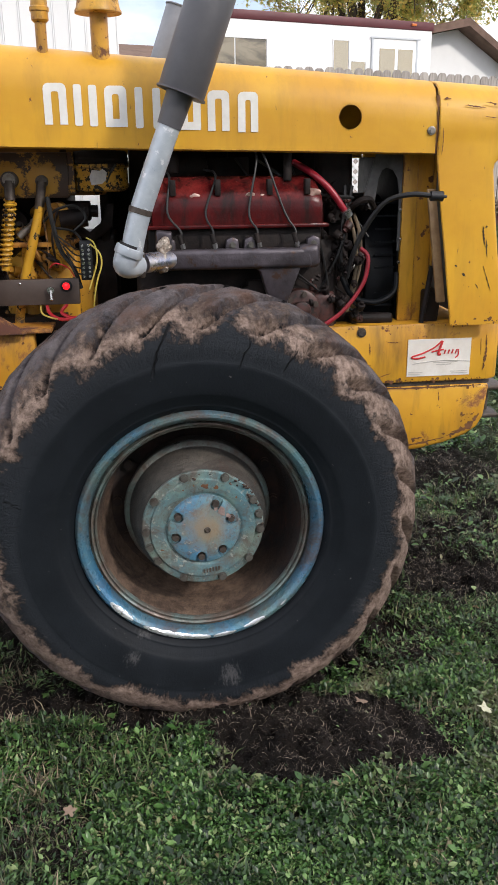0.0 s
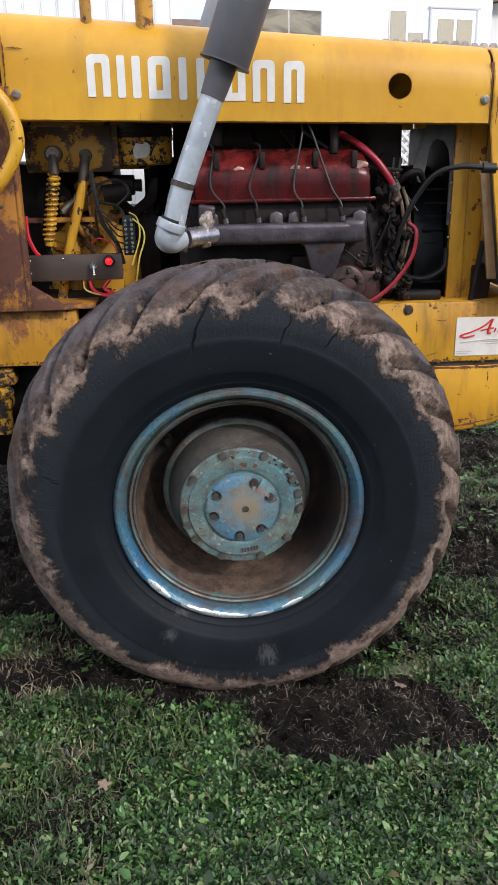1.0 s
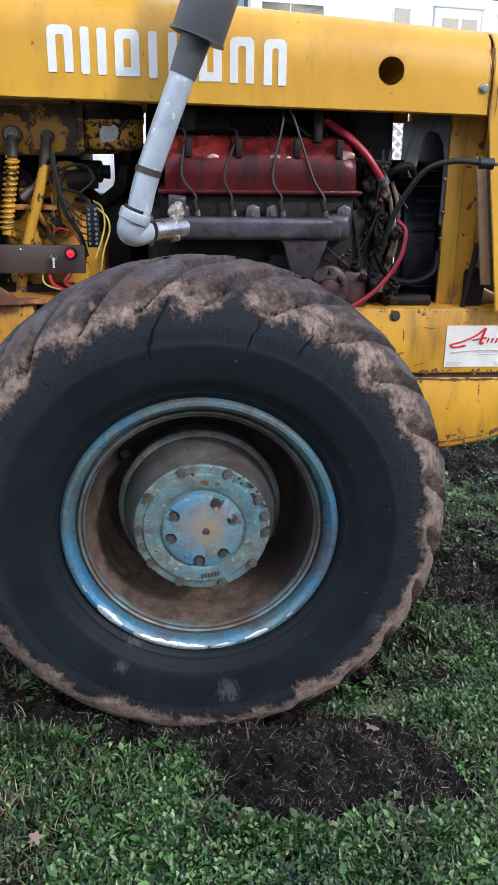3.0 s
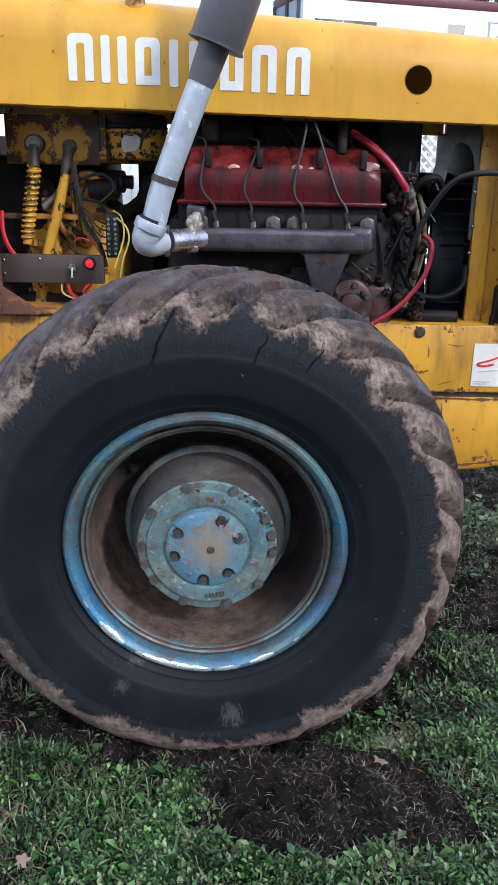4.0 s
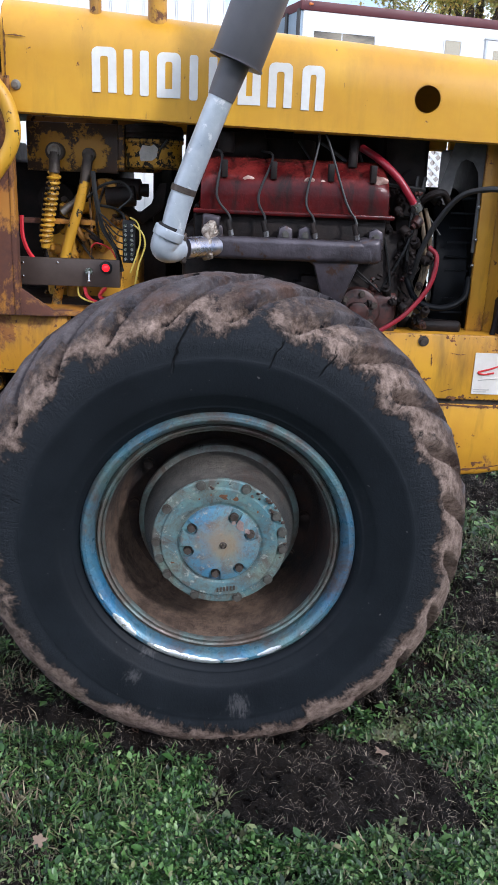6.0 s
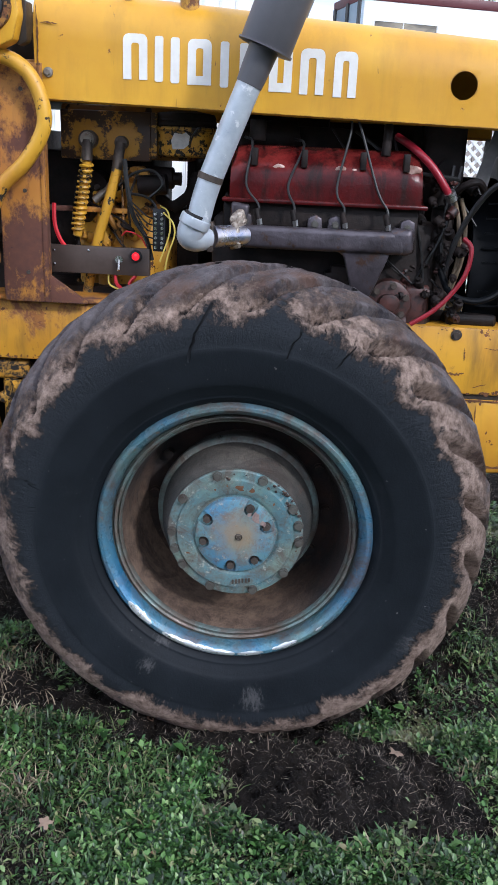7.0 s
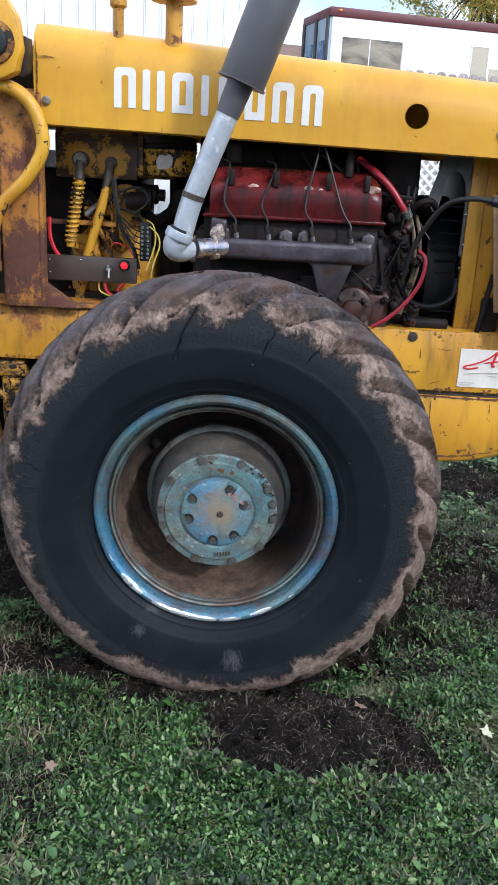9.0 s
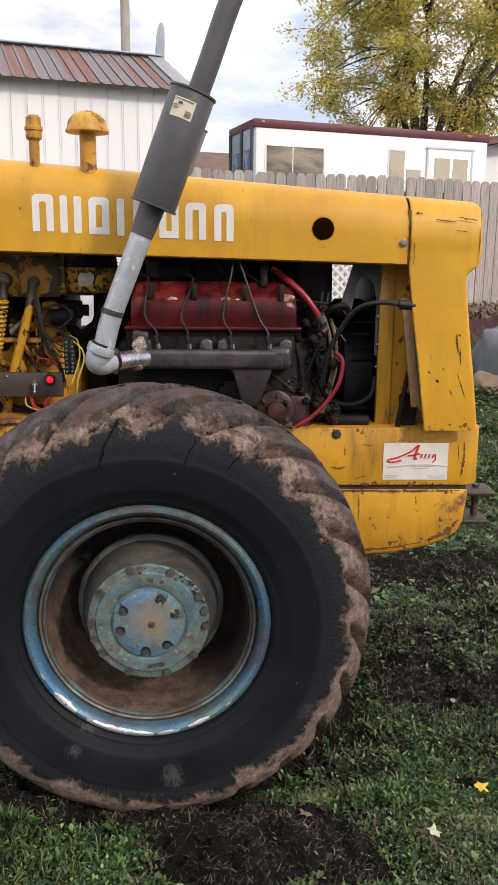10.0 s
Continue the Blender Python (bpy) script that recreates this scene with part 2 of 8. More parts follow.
e_c = mix_of(e_nt, math_of(e_nt, "MULTIPLY", e_lit, 0.55), e_c, (0.25, 0.034, 0.028))
e_oil = ramp_of(e_nt, noise_of(e_nt, 1.0, 7, 0.7, stretch=(17, 17, 4), warp=0.5), 0.49, 0.64)
e_c = mix_of(e_nt, math_of(e_nt, "MULTIPLY", e_oil, 0.9), e_c, (0.016, 0.008, 0.007))
e_chip = ramp_of(e_nt, noise_of(e_nt, 34, 8, 0.75), 0.67, 0.69)
e_nt.links.new(mix_of(e_nt, e_chip, e_c, (0.3, 0.22, 0.19)), e_b.inputs["Base Color"])
e_nt.links.new(math_of(e_nt, "ADD", math_of(e_nt, "MULTIPLY", noise_of(e_nt, 14, 7), 0.2), 0.08), e_b.inputs["Roughness"])
e_b.inputs["Specular IOR Level"].default_value = 0.22
bump_of(e_nt, e_b, noise_of(e_nt, 55, 6, 0.7), 0.3, 0.004)
BARE = plain("bare_alloy_patch", (0.45, 0.32, 0.27), (0.26, 0.14, 0.11), 60, 0.45, 0.4)
HEATBLUE = plain("heat_blued_steel", (0.2, 0.25, 0.4), (0.6, 0.55, 0.52), 22, 0.28, 0.85, 0.2)
IRON = plain("manifold_iron", (0.034, 0.029, 0.034), (0.115, 0.1, 0.115), 9, 0.36, 0.5, 0.7, 45, spots=(0.075, 0.042, 0.03), spot_at=0.57)
WELD = plain("heat_stained_weld", (0.56, 0.51, 0.44), (0.13, 0.08, 0.055), 75, 0.45, 0.4, 0.9, 120)
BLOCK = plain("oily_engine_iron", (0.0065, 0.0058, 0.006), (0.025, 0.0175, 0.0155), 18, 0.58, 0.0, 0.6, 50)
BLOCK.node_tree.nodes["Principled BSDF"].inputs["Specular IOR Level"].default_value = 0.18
REDBLOCK = plain("oily_red_casting", (0.085, 0.026, 0.02), (0.02, 0.01, 0.009), 20, 0.5, 0.0, 0.6, 45, spots=(0.01, 0.008, 0.007), spot_at=0.54)
PIPE = plain("grey_painted_pipe", (0.3, 0.34, 0.39), (0.46, 0.5, 0.54), 14, 0.33, 0.2, 0.15, spots=(0.6, 0.62, 0.64), spot_at=0.6)
MUFFLER = plain("charcoal_muffler_paint", (0.062, 0.061, 0.069), (0.088, 0.086, 0.095), 6, 0.5, 0.1, 0.06, 120)
# paler copy of the muffler paint: the far one's stronger light as colour
FARMUFFLER = plain("lit_grey_muffler", (0.15, 0.16, 0.18), (0.22, 0.23, 0.25), 7, 0.45, 0.2, 0.1)
RUBBER = plain("black_rubber", (0.006, 0.006, 0.007), (0.012, 0.012, 0.013), 20, 0.55, 0.0, 0.2)
WIRE = plain("black_wire", (0.006, 0.006, 0.006), (0.011, 0.011, 0.011), 20, 0.5)
REDHOSE = plain("red_rubber_hose", (0.29, 0.012, 0.026), (0.18, 0.009, 0.016), 12, 0.38)
REDWIRE = plain("red_wire", (0.55, 0.02, 0.03), (0.5, 0.02, 0.03), 12, 0.45)
YELLOWWIRE = plain("yellow_wire", (0.6, 0.45, 0.08), (0.5, 0.4, 0.08), 12, 0.5)
OLIVE = plain("old_heater_hose", (0.17, 0.12, 0.065), (0.09, 0.065, 0.04), 16, 0.6)
PANEL = plain("brown_control_panel", (0.06, 0.042, 0.036), (0.09, 0.066, 0.055), 10, 0.5, 0.2)
CHROME = plain("plated_switch", (0.6, 0.6, 0.6), (0.45, 0.45, 0.45), 40, 0.25, 1.0, 0.05)
STICKER = plain("white_decal", (0.74, 0.71, 0.66), (0.62, 0.58, 0.52), 16, 0.45, spots=(0.5, 0.42, 0.34), spot_at=0.68)
LETTER = plain("white_stencil_paint", (0.8, 0.79, 0.76), (0.68, 0.66, 0.62), 18, 0.45)
SCRIPT = plain("red_print", (0.55, 0.03, 0.03), (0.5, 0.03, 0.03), 20, 0.5)
GREYPRINT = plain("faded_grey_print", (0.4, 0.38, 0.36), (0.55, 0.52, 0.48), 60, 0.5)
DARKPRINT = plain("dark_print", (0.06, 0.06, 0.06), (0.1, 0.1, 0.1), 60, 0.5)
LABEL = plain("cream_paper_label", (0.66, 0.6, 0.47), (0.6, 0.54, 0.42), 30, 0.6)
BLACKBOX = plain("black_plastic", (0.004, 0.005, 0.007), (0.009, 0.011, 0.014), 12, 0.55)
BRACE = plain("scuffed_tan_brace", (0.4, 0.26, 0.13), (0.24, 0.14, 0.07), 14, 0.55, 0.2, 0.3)
PAINT_SCAR = plain("bared_rusty_steel", (0.085, 0.036, 0.016), (0.2, 0.085, 0.03), 40, 0.7, 0.1, 0.5)
CANPAINT = painted("chipped_yellow_can", (0.56, 0.3, 0.02), (0.4, 0.19, 0.018), under=(0.012, 0.01, 0.009), rust2=(0.03, 0.02, 0.015), chips=0.53, rust=0.52, grime=0.7, scale=2.0)
SCREW = plain("dull_screw", (0.3, 0.29, 0.27), (0.16, 0.13, 0.1), 40, 0.45, 0.6, 0.2)
GREASE = plain("black_grease", (0.012, 0.009, 0.007), (0.03, 0.02, 0.015), 30, 0.5)
PALEFRAME = plain("pale_grey_metal", (0.5, 0.53, 0.57), (0.6, 0.62, 0.64), 4.0, 0.5)
HUBBOLT = plain("painted_rusty_bolt", (0.1, 0.105, 0.092), (0.05, 0.036, 0.03), 30, 0.55, 0.2)
SILVER = plain("silver_sleeve", (0.55, 0.57, 0.6), (0.4, 0.42, 0.45), 30, 0.3, 0.7)
WHITEWALL = plain("white_painted_metal", (0.8, 0.8, 0.79), (0.74, 0.74, 0.73), 2.0, 0.5, 0.0, 0.05)
WHITELATTICE = plain("white_vinyl", (0.8, 0.8, 0.8), (0.74, 0.74, 0.74), 4.0, 0.5)
MAROON = plain("maroon_trim_paint", (0.09, 0.018, 0.024), (0.12, 0.026, 0.03), 3.0, 0.5)
SHINGLE = plain("brown_shingle", (0.12, 0.075, 0.055), (0.19, 0.12, 0.09), 5.0, 0.9, 0.0, 0.6, 20)
BLUEFRAME = plain("blue_grey_metal", (0.26, 0.35, 0.44), (0.36, 0.44, 0.52), 4.0, 0.5)
BLUEGREY = plain("pale_blue_grey_board", (0.3, 0.36, 0.4), (0.38, 0.43, 0.46), 5.0, 0.6)
DEEPBLUE = plain("blue_end_window", (0.06, 0.13, 0.24), (0.1, 0.2, 0.34), 3.0, 0.25)
DARKFRAME = plain("dark_frame", (0.03, 0.03, 0.032), (0.05, 0.05, 0.05), 6.0, 0.5)
BARK = plain("tree_bark", (0.055, 0.044, 0.036), (0.1, 0.08, 0.066), 6.0, 0.9, 0.0, 0.8, 18)
POLE = plain("weathered_pole", (0.42, 0.39, 0.36), (0.33, 0.3, 0.27), 5.0, 0.85, 0.0, 0.4)
TARP = plain("slate_tarp", (0.085, 0.1, 0.115), (0.13, 0.145, 0.16), 5.0, 0.5, 0.0, 0.3, 25)
LUMBER = plain("grey_brown_lumber", (0.15, 0.1, 0.075), (0.24, 0.17, 0.12), 8.0, 0.85, 0.0, 0.4)

GLASS, g_nt, g_b = tree_of("window_glass", 0.05)
g_b.inputs["Base Color"].default_value = (0.42, 0.37, 0.27, 1)
g_b.inputs["Metallic"].default_value = 0.75
g_b.inputs["Specular IOR Level"].default_value = 0.8
bump_of(g_nt, g_b, noise_of(g_nt, 1.1, 2), 0.05, 0.06)

# dark and tan bands in the pane's colour stand for a reflection
DARKGLASS, d_nt, d_b = tree_of("reflection_toned_glass", 0.06)
d_nt.links.new(mix_of(d_nt, ramp_of(d_nt, noise_of(d_nt, 1.0, 4, 0.6, stretch=(1.2, 1.2, 5), warp=0.8), 0.4, 0.6), (0.1, 0.09, 0.075), (0.3, 0.26, 0.19)), d_b.inputs["Base Color"])
d_b.inputs["Metallic"].default_value = 0.45

LAMP, l_nt, l_b = tree_of("red_indicator", 0.25)
l_b.inputs["Base Color"].default_value = (0.7, 0.01, 0.015, 1)
l_b.inputs["Emission Color"].default_value = (1.0, 0.015, 0.02, 1)
l_b.inputs["Emission Strength"].default_value = 1.1
AMBER, a_nt, a_b = tree_of("amber_lens", 0.3)
a_b.inputs["Base Color"].default_value = (0.6, 0.16, 0.03, 1)

# Rusty ribbed roof metal: grey sheets with rust that runs down the slope.
ROOFMETAL, r_nt, r_b = tree_of("rusty_roof_metal", 0.6, 0.2)
r_dot = r_nt.nodes.new("ShaderNodeVectorMath")
r_dot.operation = "DOT_PRODUCT"
r_dot.inputs[1].default_value = (math.cos(radians(17)) * 9, math.sin(radians(17)) * 9, 0)
r_nt.links.new(coords(r_nt), r_dot.inputs[0])
r_sep, r_com = r_nt.nodes.new("ShaderNodeSeparateXYZ"), r_nt.nodes.new("ShaderNodeCombineXYZ")
r_nt.links.new(coords(r_nt), r_sep.inputs[0])
r_nt.links.new(r_dot.outputs["Value"], r_com.inputs[0])
r_nt.links.new(math_of(r_nt, "MULTIPLY", r_sep.outputs[2], 0.9), r_com.inputs[1])
r_vec = r_com.outputs[0]
r_own = math_of(r_nt, "MULTIPLY", math_of(r_nt, "SUBTRACT", r_nt.nodes.new("ShaderNodeObjectInfo").outputs["Random"], 0.5), 0.3)
r_rust = ramp_of(r_nt, math_of(r_nt, "ADD", noise_of(r_nt, 1.0, 7, 0.7, vec=r_vec), r_own), 0.44, 0.64)
r_col = mix_of(r_nt, r_rust, (0.17, 0.155, 0.16), mix_of(r_nt, noise_of(r_nt, 5, 5), (0.24, 0.085, 0.045), (0.12, 0.05, 0.036)))
r_nt.links.new(r_col, r_b.inputs["Base Color"])

# Tyre: blackened sidewalls, tan mud caked over the shoulder and in the tread.
TYRE, t_nt, t_b = tree_of("tyre_rubber", 0.55)
t_map = t_nt.nodes.new("ShaderNodeMapping")
t_map.inputs["Location"].default_value = (0.2, 1.07, -0.6)
t_nt.links.new(coords(t_nt), t_map.inputs["Vector"])
t_co = t_map.outputs[0]
t_sep = t_nt.nodes.new("ShaderNodeSeparateXYZ")
t_nt.links.new(t_co, t_sep.inputs[0])
t_r = math_of(t_nt, "SQRT", math_of(t_nt, "ADD", math_of(t_nt, "POWER", t_sep.outputs[0], 2.0), math_of(t_nt, "POWER", t_sep.outputs[2], 2.0)))
t_ang = math_of(t_nt, "ARCTAN2", t_sep.outputs[2], t_sep.outputs[0])
t_pol = t_nt.nodes.new("ShaderNodeCombineXYZ")                  # round the axis, outwards, across
t_nt.links.new(math_of(t_nt, "MULTIPLY", t_ang, 0.62), t_pol.inputs[0])
t_nt.links.new(math_of(t_nt, "MULTIPLY", t_r, 0.45), t_pol.inputs[1])
t_nt.links.new(t_sep.outputs[1], t_pol.inputs[2])
t_polar = t_pol.outputs[0]
t_low = math_of(t_nt, "ADD", math_of(t_nt, "MULTIPLY", t_sep.outputs[2], -0.07), math_of(t_nt, "MULTIPLY", t_sep.outputs[0], 0.025))
t_sunk = math_of(t_nt, "MULTIPLY", math_of(t_nt, "MAXIMUM", math_of(t_nt, "ADD", math_of(t_nt, "MULTIPLY", t_sep.outputs[2], -1.0), 0.1), 0.0), 0.06)
t_lobe = math_of(t_nt, "MULTIPLY", math_of(t_nt, "SUBTRACT", noise_of(t_nt, 7.0, 4, 0.65, vec=t_co), 0.5), 0.15)
t_fray = math_of(t_nt, "MULTIPLY", math_of(t_nt, "SUBTRACT", noise_of(t_nt, 46, 11, 0.8, vec=t_polar), 0.5), 0.13)
# phase of the lugs round the tyre
t_side = math_of(t_nt, "MULTIPLY", math_of(t_nt, "SUBTRACT", 0.175, t_sep.outputs[1]), 5.0)
t_ph = math_of(t_nt, "FRACT", math_of(t_nt, "ADD", math_of(t_nt, "ADD", math_of(t_nt, "MULTIPLY", t_ang, 24 / (2 * math.pi)), 24.0), math_of(t_nt, "ADD", math_of(t_nt, "MULTIPLY", math_of(t_nt, "SUBTRACT", 1.0, t_side), 1.5), math_of(t_nt, "MULTIPLY", math_of(t_nt, "SUBTRACT", noise_of(t_nt, 9, 5, 0.6, vec=t_co), 0.5), 0.22))))
t_end = math_of(t_nt, "MULTIPLY", math_of(t_nt, "SUBTRACT", math_of(t_nt, "ABSOLUTE", math_of(t_nt, "SUBTRACT", t_ph, 0.5)), 0.25), 0.05)
t_wob = math_of(t_nt, "ADD", t_r, math_of(t_nt, "ADD", math_of(t_nt, "ADD", t_lobe, t_end), t_fray))
t_out = math_of(t_nt, "SUBTRACT", t_wob, math_of(t_nt, "MULTIPLY", math_of(t_nt, "MAXIMUM", t_sep.outputs[0], 0.0), 0.045))
t_band = math_of(t_nt, "MULTIPLY", ramp_of(t_nt, math_of(t_nt, "ADD", t_wob, t_sunk), 0.566, 0.586), ramp_of(t_nt, t_out, 0.612, 0.642, (1, 1, 1), (0.1, 0.1, 0.1)))
t_gap = ramp_of(t_nt, math_of(t_nt, "ADD", noise_of(t_nt, 7.5, 11, 0.78, vec=t_co, warp=0.3), t_low), 0.37, 0.44)
t_tread = math_of(t_nt, "MULTIPLY", ramp_of(t_nt, noise_of(t_nt, 10, 11, 0.8, vec=t_co), 0.55, 0.63), ramp_of(t_nt, t_r, 0.6, 0.63))
t_mud = math_of(t_nt, "MAXIMUM", math_of(t_nt, "MULTIPLY", t_band, t_gap), math_of(t_nt, "MULTIPLY", t_tread, 0.28))
# dry scuffs below the rim and on the shoulder
t_spot = math_of(t_nt, "MULTIPLY", ramp_of(t_nt, math_of(t_nt, "ADD", noise_of(t_nt, 13, 11, 0.82, vec=t_co, warp=0.4), math_of(t_nt, "MULTIPLY", t_low, 0.5)), 0.66, 0.72), 0.55)
t_mud2 = math_of(t_nt, "MAXIMUM", t_mud, math_of(t_nt, "MULTIPLY", t_spot, ramp_of(t_nt, t_r, 0.5, 0.55)))
# age cracks that run outwards from the sidewall
t_line = noise_of(t_nt, 1.0, 3, 0.5, vec=t_polar, stretch=(30, 9, 6), warp=0.6)
t_crack = math_of(t_nt, "MULTIPLY", math_of(t_nt, "MULTIPLY", ramp_of(t_nt, t_line, 0.49, 0.499), ramp_of(t_nt, t_line, 0.501, 0.51, (1, 1, 1), (0, 0, 0))), math_of(t_nt, "MULTIPLY", ramp_of(t_nt, t_r, 0.5, 0.54), ramp_of(t_nt, noise_of(t_nt, 5, 3, vec=t_co), 0.57, 0.62)))
t_crack = math_of(t_nt, "MULTIPLY", t_crack, ramp_of(t_nt, t_r, 0.585, 0.605, (1, 1, 1), (0, 0, 0)))
# three long cracks that start in the shoulder: angle and radius at their outer and inner ends
for t_a0, t_r0, t_a1, t_r1, t_wd in ((97.1, 0.61, 104.1, 0.475, 0.0028), (76.2, 0.565, 77.3, 0.49, 0.0016), (62.7, 0.585, 63.9, 0.515, 0.0018)):
    t_k = math_of(t_nt, "DIVIDE", math_of(t_nt, "SUBTRACT", t_r0, t_r), t_r0 - t_r1)
    t_way = math_of(t_nt, "ADD", math_of(t_nt, "MULTIPLY", t_k, radians(t_a1 - t_a0)), radians(t_a0))
    t_bend = math_of(t_nt, "MULTIPLY", math_of(t_nt, "SUBTRACT", noise_of(t_nt, 10, 3, 0.55, vec=t_co), 0.5), 0.1)
    t_gone = math_of(t_nt, "ABSOLUTE", math_of(t_nt, "ADD", math_of(t_nt, "SUBTRACT", t_ang, t_way), t_bend))
    t_in = math_of(t_nt, "MULTIPLY", ramp_of(t_nt, t_k, 0.0, 0.08), ramp_of(t_nt, t_k, 0.75, 1.0, (1, 1, 1), (0, 0, 0)))
    t_crack = math_of(t_nt, "MAXIMUM", t_crack, math_of(t_nt, "MULTIPLY", t_in, ramp_of(t_nt, t_gone, t_wd, t_wd * 2.2, (1, 1, 1), (0, 0, 0))))
t_mud2 = math_of(t_nt, "MULTIPLY", t_mud2, math_of(t_nt, "SUBTRACT", 1.0, t_crack))
t_dust = mix_of(t_nt, ramp_of(t_nt, noise_of(t_nt, 5, 8, 0.7, vec=t_co), 0.3, 0.7), (0.006, 0.0076, 0.0098), (0.0112, 0.014, 0.0178))
t_dust = mix_of(t_nt, math_of(t_nt, "MULTIPLY", ramp_of(t_nt, math_of(t_nt, "ADD", t_r, math_of(t_nt, "MULTIPLY", noise_of(t_nt, 12, 8, 0.7, vec=t_co), 0.05)), 0.515, 0.54), 0.65), t_dust, mix_of(t_nt, noise_of(t_nt, 30, 10, 0.8, vec=t_polar), (0.008, 0.0098, 0.0125), (0.03, 0.035, 0.042)))
t_smear = ramp_of(t_nt, noise_of(t_nt, 4.2, 9, 0.75, vec=t_co, warp=1.0), 0.58, 0.74)
t_dust = mix_of(t_nt, math_of(t_nt, "MULTIPLY", t_smear, 0.4), t_dust, (0.026, 0.028, 0.032))
t_scuff = math_of(t_nt, "MULTIPLY", ramp_of(t_nt, noise_of(t_nt, 90, 5, 0.7, vec=t_polar), 0.62, 0.68), ramp_of(t_nt, t_r, 0.52, 0.6))
t_dust = mix_of(t_nt, math_of(t_nt, "MULTIPLY", t_scuff, 0.5), t_dust, (0.075, 0.072, 0.072))
for t_x, t_z, t_w in ((-0.172, -0.31, 0.045), (-0.215, -0.38, 0.04), (0.07, -0.46, 0.06), (0.47, -0.26, 0.05)):
    t_off = math_of(t_nt, "SQRT", math_of(t_nt, "ADD", math_of(t_nt, "POWER", math_of(t_nt, "SUBTRACT", t_sep.outputs[0], t_x), 2.0), math_of(t_nt, "POWER", math_of(t_nt, "SUBTRACT", t_sep.outputs[2], t_z), 2.0)))
    t_rub_f = ramp_of(t_nt, math_of(t_nt, "ADD", math_of(t_nt, "MULTIPLY", t_off, -0.22 / t_w), noise_of(t_nt, 60, 12, 0.88, vec=t_polar, warp=0.2)), 0.38, 0.48)
    t_dust = mix_of(t_nt, math_of(t_nt, "MULTIPLY", t_rub_f, 0.5), t_dust, (0.1, 0.098, 0.1))
t_speck = ramp_of(t_nt, noise_of(t_nt, 75, 2, 0.5, vec=t_co), 0.75, 0.77)
t_dust = mix_of(t_nt, math_of(t_nt, "MULTIPLY", t_speck, 0.6), t_dust, (0.16, 0.15, 0.14))
t_tr_c = mix_of(t_nt, ramp_of(t_nt, noise_of(t_nt, 16, 11, 0.78, vec=t_co), 0.34, 0.62), (0.024, 0.023, 0.029), (0.135, 0.122, 0.13))
t_tr_c = mix_of(t_nt, ramp_of(t_nt, noise_of(t_nt, 5.5, 9, 0.78, vec=t_co, warp=0.5), 0.47, 0.6), t_tr_c, (0.095, 0.056, 0.044))
# grooves between the lugs: the shade of their depth is put into the colour
t_groove = math_of(t_nt, "MULTIPLY", ramp_of(t_nt, math_of(t_nt, "ABSOLUTE", math_of(t_nt, "SUBTRACT", t_ph, 0.5)), 0.41, 0.45), ramp_of(t_nt, t_r, 0.6, 0.63))
t_tr_c = mix_of(t_nt, t_groove, t_tr_c, (0.006, 0.005, 0.006))
t_mud2 = math_of(t_nt, "MULTIPLY", t_mud2, math_of(t_nt, "SUBTRACT", 1.0, math_of(t_nt, "MULTIPLY", t_groove, 0.85)))
t_rub = mix_of(t_nt, ramp_of(t_nt, t_wob, 0.59, 0.62), t_dust, t_tr_c)
t_mc = mix_of(t_nt, ramp_of(t_nt, noise_of(t_nt, 34, 12, 0.82, vec=t_co), 0.38, 0.68), (0.1, 0.066, 0.05), (0.5, 0.375, 0.31))
t_mc = mix_of(t_nt, math_of(t_nt, "MULTIPLY", ramp_of(t_nt, noise_of(t_nt, 9, 9, 0.75, vec=t_co), 0.52, 0.64), 0.4), t_mc, (0.14, 0.112, 0.1))
t_nt.links.new(mix_of(t_nt, t_crack, mix_of(t_nt, t_mud2, t_rub, t_mc), (0.004, 0.004, 0.005)), t_b.inputs["Base Color"])
t_rough = math_of(t_nt, "ADD", math_of(t_nt, "MULTIPLY", t_mud2, 0.35), math_of(t_nt, "ADD", math_of(t_nt, "MULTIPLY", noise_of(t_nt, 9, 7, vec=t_co), 0.25), 0.42), True)
t_nt.links.new(t_rough, t_b.inputs["Roughness"])
t_b.inputs["Specular IOR Level"].default_value = 0.14
t_grain = math_of(t_nt, "MULTIPLY", noise_of(t_nt, 120, 8, 0.7, vec=t_co), math_of(t_nt, "ADD", math_of(t_nt, "MULTIPLY", ramp_of(t_nt, t_r, 0.5, 0.58), 0.6), 0.07))
t_wrink = math_of(t_nt, "MULTIPLY", noise_of(t_nt, 1.0, 6, 0.65, vec=t_polar, stretch=(95, 22, 30), warp=0.5), ramp_of(t_nt, t_r, 0.5, 0.54, (0, 0, 0), (0.3, 0.3, 0.3)))
t_h = math_of(t_nt, "ADD", math_of(t_nt, "ADD", t_grain, t_wrink), math_of(t_nt, "MULTIPLY", t_mud2, math_of(t_nt, "ADD", noise_of(t_nt, 34, 12, 0.82, vec=t_co), 0.3)))
bump_of(t_nt, t_b, math_of(t_nt, "SUBTRACT", t_h, t_crack), 1.0, 0.013)

